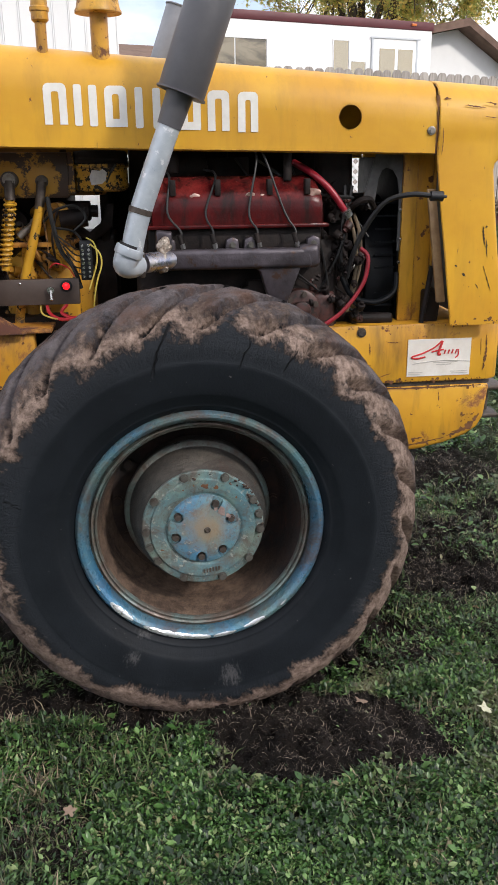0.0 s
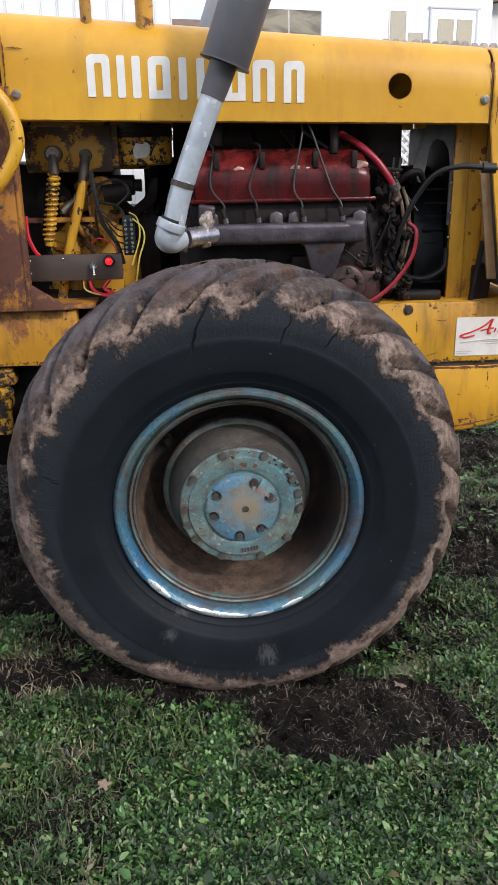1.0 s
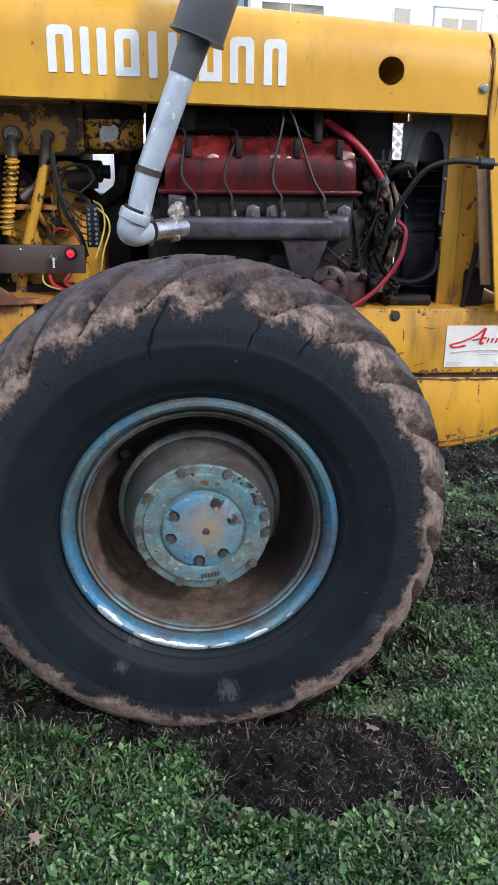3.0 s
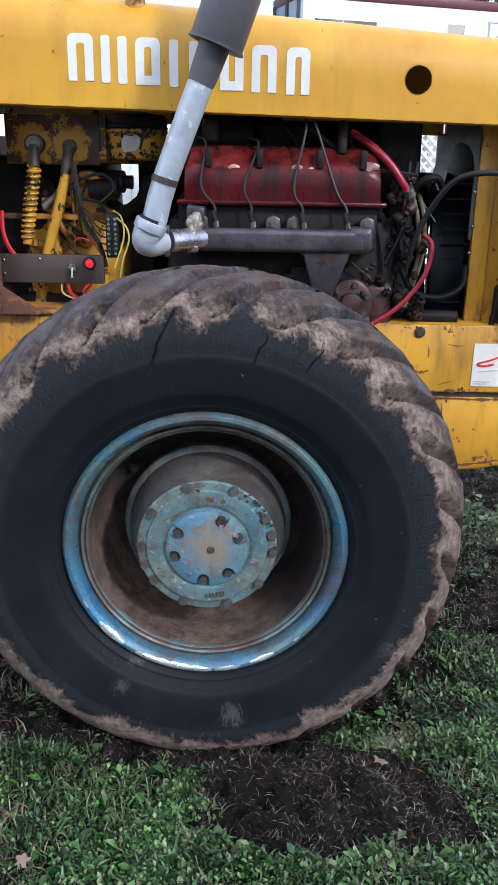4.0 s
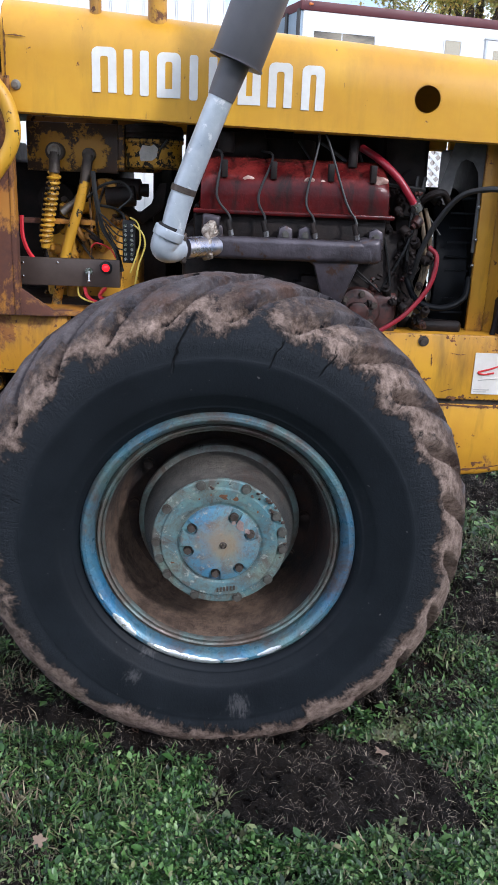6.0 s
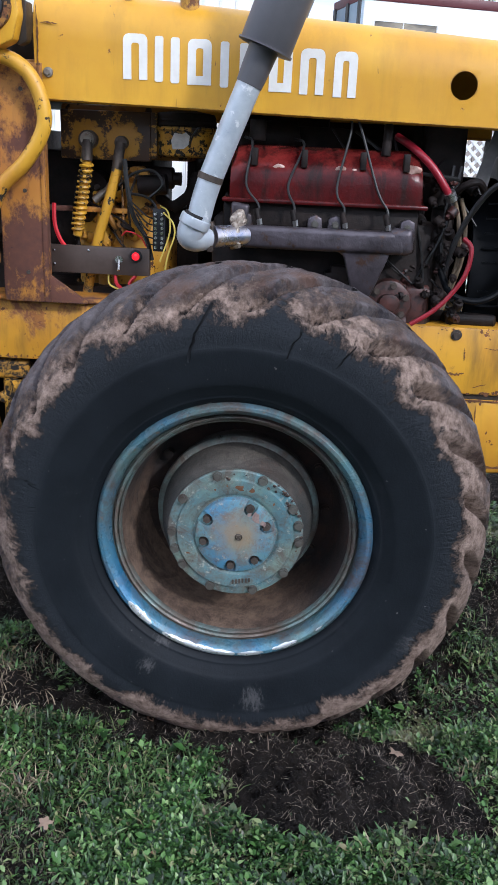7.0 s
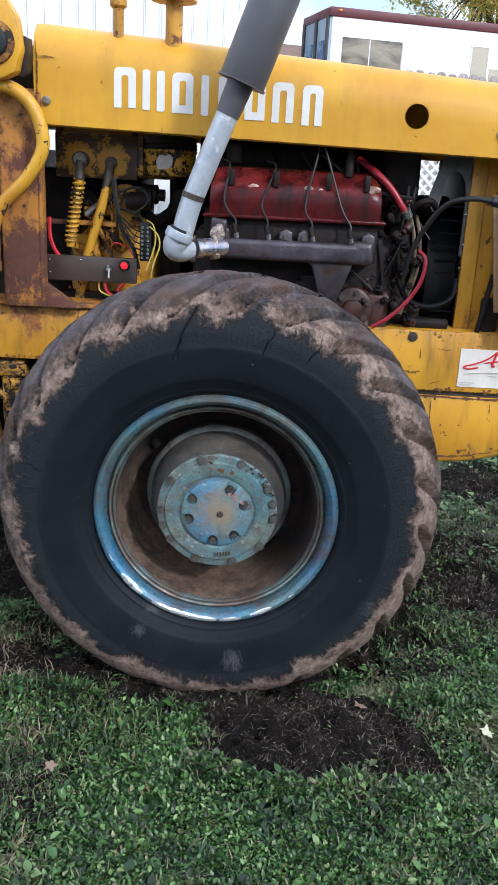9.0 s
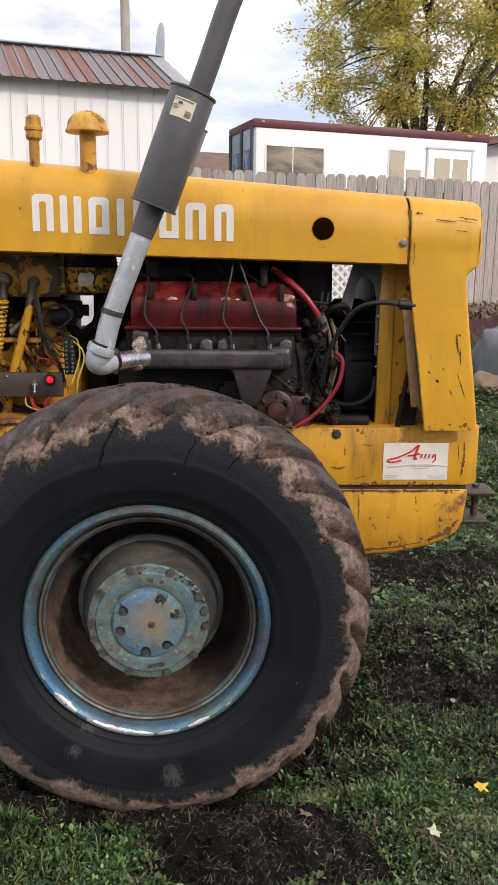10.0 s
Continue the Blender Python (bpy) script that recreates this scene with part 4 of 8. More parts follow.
def bare(x, y):
    """How bare the soil lies, 0 to 1: the scrape before the wheel, the ruts and the shade under the machine."""
    n = lattice_noise(x, y, 0.16, 3) * 0.5 + lattice_noise(x, y, 0.06, 4) * 0.3
    scrape = 1 - step(np.hypot((x - 0.3) / 0.42, (y + 0.19) / 0.2) + n - 0.4, 0.75, 1.1)
    contact = (1 - step(np.abs(x - 0.04) + n * 0.3, 0.42, 0.62)) * step(y + n * 0.12, -0.08, -0.02)
    under = step(y + n * 0.3, 0.2, 0.36) * (1 - step(y, 2.0, 2.5)) * (1 - step(np.abs(x) + n * 0.3, 0.62, 0.95))
    strip = (1 - step(np.abs(y - 0.085 - n * 0.1 + 0.05), 0.06, 0.13)) * step(-x, 0.2, 0.35) * (1 - step(-x, 0.8, 1.2))
    shade = step(y + n * 0.2, 0.46, 0.62) * step(-x, 0.4, 0.6) * (1 - step(y, 3.2, 4.2))
    beside = step(x, 0.4, 0.5) * (1 - step(x + n * 0.25, 0.68, 0.9)) * step(y + n * 0.1, 0.02, 0.14) * 0.8
    rut = (1 - step(np.abs(y - 0.82 + n * 0.2), 0.14, 0.36)) * step(x, 0.45, 0.6) * (1 - step(x, 2.2, 3.0)) * (0.7 + 0.4 * step(n, 0.25, 0.5))
    rut2 = (1 - step(np.abs(y - 1.85 - n * 0.4), 0.15, 0.36)) * 0.92
    thin = step(x, 0.5, 0.62) * (1 - step(x, 1.3, 1.9)) * step(y, -0.05, 0.15) * (1 - step(y, 0.5, 0.7)) * (0.22 + 0.6 * step(n + lattice_noise(x, y, 0.3, 29) * 0.3, 0.45, 0.65))
    thin2 = step(x, 0.5, 0.7) * step(y, 0.9, 1.1) * (1 - step(y, 2.4, 3.2)) * (0.3 + 0.5 * step(n + lattice_noise(x, y, 0.4, 27) * 0.3, 0.45, 0.65))
    patch = step(lattice_noise(x, y, 0.5, 9) + n * 0.4, 0.86, 1.0) * 0.55
    return np.clip(np.maximum.reduce([scrape, contact, under, strip, shade, beside, rut, rut2, thin, thin2, patch]), 0, 1)


def lie(x, y):
    """The ground's height: level round the machine, rising towards the fence."""
    x, y = np.asarray(x, float), np.asarray(y, float)
    near = np.exp(-((x / 6) ** 2 + (y / 6) ** 2))
    h = (lattice_noise(x, y, 0.35, 5) - 0.5) * 0.05 + (lattice_noise(x, y, 0.09, 6) - 0.5) * 0.022 + (lattice_noise(x, y, 0.035, 7) - 0.5) * 0.012
    b = bare(x, y)
    clod = (lattice_noise(x, y, 0.05, 8) - 0.5) * 0.06 * b + (lattice_noise(x, y, 0.026, 18) - 0.5) * 0.04 * b
    mound = 0.05 * np.exp(-(((x - 0.42) / 0.2) ** 2 + ((y + 0.2) / 0.1) ** 2))
    lip = 0.02 * np.exp(-((y + 0.07) / 0.05) ** 2) * (np.abs(x) < 0.5)
    rise = 1.0 * step(y + 0.05 * x, 2.6, 9.5) * step(x, -1.2, 1.4)
    return h * near + clod * near - 0.012 * b * near + mound + lip + rise


def axis_steps(lo, hi, fine, far):
    inner = np.arange(lo, hi + 1e-6, fine)
    out = [fine * 1.25]
    while sum(out) < far:
        out.append(out[-1] * 1.25)
    tail = np.cumsum(out)
    return np.concatenate([lo - tail[::-1], inner, hi + tail])


gx, gy = axis_steps(-1.4, 2.2, 0.014, 350), axis_steps(-1.0, 1.8, 0.014, 350)
GX, GY = np.meshgrid(gx, gy, indexing="ij")
GZ = lie(GX, GY)
gverts = np.stack([GX.ravel(), GY.ravel(), GZ.ravel()], 1)
gi = np.arange(len(gx) * len(gy)).reshape(len(gx), len(gy))
gfaces = np.stack([gi[:-1, :-1].ravel(), gi[1:, :-1].ravel(), gi[1:, 1:].ravel(), gi[:-1, 1:].ravel()], 1)
g_me = bpy.data.meshes.new("ground")
g_me.from_pydata(gverts.tolist(), [], gfaces.tolist())
g_me.materials.append(SOIL)
for g_p in g_me.polygons:
    g_p.use_smooth = True
tagged(new("ground", g_me), "dark muddy yard soil under weeds and grass", "ground", kind="structure")


def scatter(name, material, label, spots, unit, seed, size, tilt, lift=0.0):
    """Many small leaves as one object: unit is a list of (across, along, up) corner rows and faces; each copy is turned, tilted and sized."""
    rng = np.random.RandomState(seed)
    verts, faces = np.array(unit[0], float), np.array(unit[1])
    n = len(spots)
    yaw, pit = rng.rand(n) * 2 * np.pi, np.radians(tilt[0] + (tilt[1] - tilt[0]) * rng.rand(n))
    s = size[0] + (size[1] - size[0]) * rng.rand(n) ** 1.5
    cy, sy, cp, sp = np.cos(yaw), np.sin(yaw), np.cos(pit), np.sin(pit)
    x = verts[None, :, 0] * s[:, None]
    y = verts[None, :, 1] * s[:, None]
    z = verts[None, :, 2] * s[:, None]
    y2, z2 = y * cp[:, None] - z * sp[:, None], y * sp[:, None] + z * cp[:, None]
    X = x * cy[:, None] - y2 * sy[:, None] + spots[:, 0, None]
    Y = x * sy[:, None] + y2 * cy[:, None] + spots[:, 1, None]
    Z = z2 + spots[:, 2, None] + lift * rng.rand(n)[:, None]
    V = np.stack([X, Y, Z], -1).reshape(-1, 3)
    F = (faces[None] + (np.arange(n) * len(verts))[:, None, None]).reshape(-1, faces.shape[1])
    me = bpy.data.meshes.new(name)
    me.vertices.add(len(V))
    me.vertices.foreach_set("co", V.ravel())
    me.loops.add(F.size)
    me.loops.foreach_set("vertex_index", F.ravel().astype(np.int32))
    me.polygons.add(len(F))
    me.polygons.foreach_set("loop_start", (np.arange(len(F)) * F.shape[1]).astype(np.int32))
    me.update(calc_edges=True)
    me.materials.append(material)
    return tagged(new(name, me), label, name.split("_")[-1], kind="stuff")


def spots_in(x0, x1, y0, y1, count, seed, keep):
    rng = np.random.RandomState(seed)
    x, y = x0 + (x1 - x0) * rng.rand(count), y0 + (y1 - y0) * rng.rand(count)
    ok = rng.rand(count) < keep(x, y)
    x, y = x[ok], y[ok]
    return np.stack([x, y, lie(x, y)], 1)


LEAF_UNIT = ([(0, 0, 0), (-0.3, 0.22, 0.06), (-0.44, 0.52, 0.1), (-0.3, 0.84, 0.03), (0, 0.96, -0.05), (0.3, 0.84, 0.03), (0.44, 0.52, 0.1), (0.3, 0.22, 0.06), (0, 0.5, 0.0)], [(8, i + 1, i) for i in range(7)] + [(8, 0, 7)])
BLADE_UNIT = ([(-0.04, 0, 0), (0.04, 0, 0), (-0.035, 0.5, 0.1), (0.035, 0.5, 0.1), (0, 1.0, -0.12)], [(0, 1, 3), (0, 3, 2), (2, 3, 4)])

STRAW_UNIT = ([(-0.018, 0, 0), (0.018, 0, 0), (0.03, 0.5, 0.1), (0.07, 0.5, 0.1), (0.0, 1.0, 0.0)], BLADE_UNIT[1])


def weedy(x, y):
    return np.clip((1 - bare(x, y) * 1.08), 0.004, 1) * (0.25 + 0.75 * step(lattice_noise(x, y, 0.22, 21), 0.25, 0.6))


def grassy(x, y):
    return np.clip((1 - bare(x, y) * 1.03), 0, 1) * (1.0 - 0.45 * step(lattice_noise(x, y, 0.3, 21), 0.35, 0.65))


def strawy(x, y):
    return 0.12 + 0.2 * step(bare(x, y), 0.2, 0.6) + 1.0 * step(bare(x, y), 0.15, 0.6) * step(lattice_noise(x, y, 0.15, 33), 0.3, 0.7) + 0.4 * step(lattice_noise(x, y, 0.4, 37), 0.62, 0.85)


OVATE_UNIT = ([(0, 0, 0), (-0.22, 0.25, 0.07), (-0.3, 0.5, 0.08), (-0.18, 0.8, 0.02), (0.02, 1.0, -0.1), (0.2, 0.78, 0.02), (0.31, 0.48, 0.09), (0.2, 0.24, 0.07), (0, 0.5, 0.0)], LEAF_UNIT[1])
SPEAR_UNIT = ([(0, 0, 0), (-0.11, 0.4, 0.12), (0.11, 0.4, 0.12), (0, 0.45, 0.06), (0, 1.0, -0.08)], [(0, 3, 1), (0, 2, 3), (1, 3, 4), (3, 2, 4)])
scatter("clover_weeds", WEED, "dense low green broad-leaved weeds on soil", spots_in(-1.15, 1.5, -0.9, 0.6, 225000, 11, weedy), OVATE_UNIT, 12, (0.006, 0.019), (-35, 80), 0.028)
scatter("plantain_weeds", WEED, "narrow-leaved green weeds among the clover", spots_in(-1.15, 1.5, -0.9, 0.5, 70000, 71, weedy), SPEAR_UNIT, 72, (0.014, 0.042), (5, 60), 0.012)
scatter("broad_weeds", WEED, "scattered larger weed leaves", spots_in(-1.3, 2.2, -1.0, 1.4, 11000, 73, weedy), OVATE_UNIT, 74, (0.02, 0.04), (-5, 40), 0.026)
scatter("back_weeds", WEED, "low weeds beside the machine", spots_in(0.3, 2.8, 0.55, 2.6, 90000, 75, weedy), OVATE_UNIT, 76, (0.008, 0.024), (-20, 65), 0.02)
scatter("lawn_grass", BLADE, "short green grass blades among weeds", spots_in(-1.3, 2.4, -1.0, 1.6, 150000, 13, grassy), BLADE_UNIT, 14, (0.015, 0.055), (10, 78), 0.006)
scatter("dry_straw", STRAWDARK, "dry pale straw and dead grass stems on soil", spots_in(-1.3, 2.4, -1.0, 2.2, 240000, 15, strawy), STRAW_UNIT, 16, (0.005, 0.032), (-15, 45), 0.012)
scatter("yard_grass", BLADE, "rough green grass of the yard behind the machine", spots_in(0.3, 6.5, 1.4, 9.5, 100000, 17, grassy), BLADE_UNIT, 18, (0.03, 0.1), (15, 80))
scatter("yard_weeds", WEED, "patches of broad weeds in the yard behind", spots_in(0.3, 4.5, 1.4, 6.0, 45000, 19, weedy), OVATE_UNIT, 20, (0.02, 0.06), (-5, 50), 0.03)
scatter("fallen_leaves", DEADLEAF, "scattered brown fallen leaves lying on the weeds", spots_in(-1.3, 2.2, -1.0, 1.6, 90, 22, lambda x, y: 0.8 + 0 * x), OVATE_UNIT, 23, (0.015, 0.034), (-8, 15), 0.03)



def tufty(x, y):
    return step(lattice_noise(x, y, 0.13, 41) + 0.25 * step(-x, 0.2, 0.8), 0.76, 0.93) * (1 - 0.6 * bare(x, y))


def outer(x, y):
    inside = (x > -1.15) & (x < 2.3) & (y > -0.9) & (y < 1.5)
    return np.where(inside, 0.0, 0.35 + 0.65 * step(lattice_noise(x, y, 0.6, 43), 0.3, 0.6)) * (1 - bare(x, y))


scatter("dry_tufts", STRAW, "pale dry grass tufts standing among the weeds", spots_in(-1.2, 1.6, -0.95, 0.3, 30000, 45, tufty), BLADE_UNIT, 46, (0.02, 0.06), (5, 70), 0.01)
scatter("outer_lawn", BLADE, "rough grass of the yard round the machine", spots_in(-5, 5, -4.5, 2.5, 50000, 47, outer), BLADE_UNIT, 48, (0.03, 0.09), (10, 75), 0.01)
scatter("outer_weeds", WEED, "low weeds of the yard round the machine", spots_in(-5, 5, -4.5, 2.5, 32000, 49, outer), LEAF_UNIT, 50, (0.015, 0.045), (-15, 55), 0.02)

CLOD_UNIT = ([(0.5, 0, 0.1), (-0.25, 0.45, 0.05), (-0.3, -0.4, 0.0), (0.05, 0.05, 0.55), (0.1, -0.5, 0.3), (-0.5, 0.1, 0.25), (0.3, 0.45, 0.2)], [(0, 6, 3), (6, 1, 3), (1, 5, 3), (5, 2, 3), (2, 4, 3), (4, 0, 3), (0, 2, 1)])


def cloddy(x, y):
    return step(bare(x, y), 0.25, 0.7)


scatter("soil_clods", SOIL, "small dark clods of soil in the bare patches", spots_in(-1.3, 2.4, -1.0, 2.3, 130000, 61, cloddy), CLOD_UNIT, 62, (0.003, 0.022), (-25, 25), 0.0)

def maple_leaf(name, at, size, turn, material, label):
    """A flat fallen leaf with five ragged lobes, slightly cupped."""
    bm = bmesh.new()
    mid = bm.verts.new((0, 0, 0))
    ring = []
    for k in range(20):
        a = 2 * math.pi * k / 20
        r = size * (0.5 + 0.5 * abs(math.cos(2.5 * a / 1.0)) ** 2) * (0.85 + 0.3 * random.Random(k).random())
        ring.append(bm.verts.new((r * math.cos(a), r * math.sin(a), 0.18 * r * math.cos(3 * a))))
    for k in range(20):
        bm.faces.new((mid, ring[k], ring[(k + 1) % 20]))
    bmesh.ops.transform(bm, matrix=Matrix.Translation(at) @ Matrix.Rotation(radians(turn), 4, "Z") @ Matrix.Rotation(radians(14), 4, "X"), verts=bm.verts)
    bmesh.ops.solidify(bm, geom=bm.faces[:], thickness=0.0006)
    solo(name, bm, material, label, "leaf")


maple_leaf("maple_leaf", (1.02, 0.02, 0.045), 0.026, 30, YELLEAF, "yellow maple leaf fallen on the weeds")
maple_leaf("maple_leaf", (0.82, -0.18, 0.045), 0.026, 80, PALELEAF, "pale curled maple leaf fallen on the weeds")
maple_leaf("maple_leaf", (-0.385, -0.425, 0.04), 0.02, 10, LUMBER, "small brown leaf lying on the weeds")
maple_leaf("maple_leaf", (0.46, -0.1, 0.05), 0.022, 130, LUMBER, "brown curled leaf by the scrape")

# ---- wheel loader ----
LOADER = thing("wheel_loader", (0.2, 1.07, 0.0), "old rusty yellow wheel loader with open engine side and muddy tyre", "wheel loader")
HUB = Vector((0.0, 0.0, 0.6))
HOOD_Y, SILL_Y = 0.60, 0.66
FAR = 2.14                                # the far side lies as far behind the middle as the near side lies before it


# wheel: rim with tyre, hub drum, cover plate and bolts
def tyre_shape(r, y, a):
    """Worn diagonal lugs, scalloped shoulders."""
    if r < 0.585:
        return r, y
    mid = 0.175
    side = abs(y - mid) / 0.2
    phase = (24 * a / (2 * math.pi) + (0.5 if y > mid else 0.0) + 1.5 * (1 - side) * (1 if y < mid else -1)) % 1.0
    wob = noise.noise(Vector((3 * math.cos(a), 3 * math.sin(a), y * 4))) * 0.06
    g = abs(phase - 0.5 + wob) * 2
    flank, mouth = (max(0.0, min(1.0, (g - e) / w)) for e, w in ((0.6, 0.26), (0.72, 0.18)))
    dip = 0.034 * flank * flank * (3 - 2 * flank) * min(1.0, side) + 0.03 * mouth * mouth * (3 - 2 * mouth) * max(0.0, 1 - side * 0.6)
    lump = noise.noise(Vector((9 * math.cos(a), 9 * math.sin(a), y * 14))) * 0.005 + noise.noise(Vector((26 * math.cos(a), 26 * math.sin(a), y * 40))) * 0.0022
    w = min(1.0, (r - 0.585) / 0.03)
    return r - dip * w + lump * w, y + (dip * 0.5 * w if y < mid else -dip * 0.5 * w)


def half_profile():
    front = spline([(0.352, 0.012, 0), (0.366, -0.004, 0), (0.373, -0.011, 0), (0.38, -0.0135, 0), (0.4, -0.025, 0), (0.42, -0.034, 0), (0.485, -0.044, 0), (0.5, -0.0455, 0), (0.51, -0.0438, 0), (0.55, -0.04, 0), (0.592, -0.018, 0), (0.625, 0.018, 0), (0.65, 0.06, 0), (0.668, 0.11, 0), (0.676, 0.175, 0)], 5)
    return [(p.x, p.y) for p in front]


tyre_prof = half_profile()
tyre_prof = tyre_prof + [(r, 0.35 - y) for r, y in tyre_prof[-2::-1]]
rim = part("wheel_rim", lathe([(0.321, 0.05), (0.321, 0.026), (0.326, 0.008), (0.332, -0.004), (0.34, -0.0095), (0.348, -0.009), (0.354, -0.003), (0.357, 0.006), (0.354, 0.016), (0.336, 0.03), (0.322, 0.06), (0.318, 0.34), (0.35, 0.352), (0.348, 0.356), (0.3, 0.34), (0.298, 0.3)], HUB, 128), BLUE_RIM, LOADER, "faded blue steel wheel rim, chipped and muddy")
part("barrel", lathe([(0.2985, 0.04), (0.294, 0.055), (0.288, 0.1), (0.284, 0.16), (0.28, 0.2), (0.262, 0.235), (0.22, 0.245), (0.0, 0.247)], HUB, 96), BARREL, rim, "brown mud-stained inside of the rim")
part("lock_ring", lathe([(0.299, 0.06), (0.2975, 0.042), (0.2995, 0.032), (0.3025, 0.028), (0.3045, 0.034), (0.3065, 0.034), (0.308, 0.0255), (0.3125, 0.0225), (0.3145, 0.0235), (0.316, 0.032), (0.3178, 0.033), (0.3192, 0.024), (0.3205, 0.045)], HUB, 128), RING_BLUE, rim, "grimy blue-grey lock ring")
# glints on the rubbed lower lip, laid on as pale metal patches
for a0, a1, r0, r1 in ((217, 232, 0.329, 0.352), (238, 273, 0.331, 0.354), (274, 286, 0.336, 0.349), (290, 302, 0.333, 0.347), (312, 316, 0.338, 0.344), (205, 209, 0.337, 0.343)):
    worn_bm = bmesh.new()
    worn_rows = []
    for k in range(61):
        t = k / 60
        a = radians(a0 + (a1 - a0) * t)
        mid, half = (r0 + r1) / 2, (r1 - r0) / 2 * math.sin(math.pi * min(1, max(0, t))) ** 0.35
        half *= max(0.12, 0.8 + 0.4 * noise.noise(Vector((a * 14, r0 * 90, 0))) + 0.15 * noise.noise(Vector((a * 120, 3, 0))))
        mid += 0.002 * noise.noise(Vector((a * 60, 9, 1)))
        row = []
        for s in (-1, -0.33, 0.33, 1):
            r = mid + s * half
            yy = np.interp(r, (0.321, 0.326, 0.332, 0.34, 0.348, 0.354), (0.026, 0.008, -0.004, -0.0095, -0.009, -0.003)) - 0.0011
            row.append(worn_bm.verts.new(HUB + Vector((r * math.cos(a), float(yy), r * math.sin(a)))))
        worn_rows.append(row)
    for p, q in zip(worn_rows, worn_rows[1:]):
        for i in range(3):
            worn_bm.faces.new((p[i], p[i + 1], q[i + 1], q[i]))
    bmesh.ops.recalc_face_normals(worn_bm, faces=worn_bm.faces)
    part("bare_metal_patch", worn_bm, GLINTMETAL, rim, "pale patch for a glint on rubbed bare metal")
part("tyre", lathe(tyre_prof, HUB, 720, tyre_shape), TYRE, rim, "worn black tyre with tan mud on its shoulder")
part("hub_drum", lathe([(0.165, 0.012), (0.168, 0.02), (0.178, 0.03), (0.192, 0.07), (0.2, 0.1), (0.206, 0.15), (0.218, 0.156), (0.221, 0.166), (0.215, 0.2), (0.21, 0.245), (0.0, 0.2455)], HUB, 80), DRUM, rim, "dusty brown hub drum")
part("drum_lip", lathe([(0.2062, 0.147), (0.214, 0.15), (0.2205, 0.156), (0.2225, 0.166), (0.219, 0.178)], HUB, 80), RING_BLUE, rim)
part("hub_flange", lathe([(0.0, -0.004), (0.108, -0.004), (0.112, -0.0075), (0.116, -0.009), (0.149, -0.009), (0.1525, -0.003), (0.171, -0.002), (0.1745, 0.001), (0.1745, 0.008), (0.166, 0.014), (0.0, 0.014)], HUB + Vector((0.004, 0, 0.009)), 80), BLUE_HUB, rim, "pale blue-green bolted hub flange")
HC = HUB + Vector((0.005, 0, 0.009))
PLUG = HUB + Vector((0.0145, 0, 0.009))
hub_cover = part("hub_cover", lathe([(0.0, -0.021), (0.012, -0.0215), (0.09, -0.02), (0.1, -0.016), (0.104, -0.008), (0.104, -0.003), (0.0, -0.003)], HC, 72), COVER_BLUE, rim, "blue hub cover plate, scuffed to bare metal")
part("grease_plug", merge(rod(PLUG + Vector((0, -0.03, 0)), PLUG + Vector((0, -0.019, 0)), 0.0042, seg=12), lathe([(0.0055, -0.02), (0.008, -0.0245), (0.0105, -0.02)], PLUG, 20)), BOLT, rim)
for turn_at in (108, 67, 29, 12.5, -4, -38, -72, -112, -145, -162, -179, 147):
    a = radians(turn_at)
    p = HC + Vector((0.1635 * math.cos(a), -0.003, 0.1635 * math.sin(a)))
    part("bolt", hexnut(p, 0.0104, 0.0115, washer=1.25), HUBBOLT, rim)
for k in range(12):                       # nuts that hold the wheel disc, deep inside the rim
    a = radians(147 + 30 * k)
    part("wheel_nut", hexnut(HUB + Vector((0.243 * math.cos(a), 0.238, 0.243 * math.sin(a))), 0.0135, 0.018, washer=1.3), BARREL, rim)
flakes([(0.012, 0.738, 0.0115), (0.044, 0.734, 0.0085), (-0.02, 0.742, 0.003), (-0.05, 0.73, 0.003), (0.1, 0.7, 0.004), (-0.115, 0.55, 0.006)], -0.0094, PAINT_SCAR, rim, 81)
flakes([(0.056, 0.664, 0.014), (0.075, 0.65, 0.01), (0.04, 0.672, 0.008), (-0.02, 0.66, 0.003), (-0.05, 0.63, 0.0035), (0.03, 0.57, 0.003)], -0.0218, BARESCUFF, rim, 82)
for a in (65, 21, 309, 264, 194, 150):
    along_r = Vector((math.cos(radians(a)), 0, math.sin(radians(a))))
    across_r = Vector((-along_r.z, 0, along_r.x))
    slot = bmesh.new()
    slot_ring = [along_r * (0.083 - 0.0155 * math.cos(radians(b))) + across_r * 0.0155 * math.sin(radians(b)) for b in range(-90, 91, 20)] + [along_r * 0.12 + across_r * 0.0155, along_r * 0.12 - across_r * 0.0155]
    lo = [slot.verts.new(HC + q + Vector((0, -0.03, 0))) for q in slot_ring]
    hi = [slot.verts.new(HC + q + Vector((0, -0.0085, 0))) for q in slot_ring]
    slot.faces.new(lo)
    slot.faces.new(hi[::-1])
    for k in range(len(lo)):
        slot.faces.new((lo[k], lo[(k + 1) % len(lo)], hi[(k + 1) % len(lo)], hi[k]))
    bmesh.ops.recalc_face_normals(slot, faces=slot.faces)
    carve(hub_cover, slot)
    part("bolt", hexnut(HC + along_r * 0.084 + Vector((0, -0.0085, 0)), 0.01, 0.013, washer=1.15), BOLT, rim)
crng = random.Random(3)
for k in range(30):
    a = radians(crng.gauss(50, 26))
    r = crng.uniform(0.15, 0.176)
    p = HC + Vector((r * math.cos(a), -0.009, r * math.sin(a)))
    part("dirt_crumb", lumpy(ball(p, crng.uniform(0.002, 0.005), (1.2, 0.6, 1), 1), 0.002, 0.006, k), BARREL, rim)
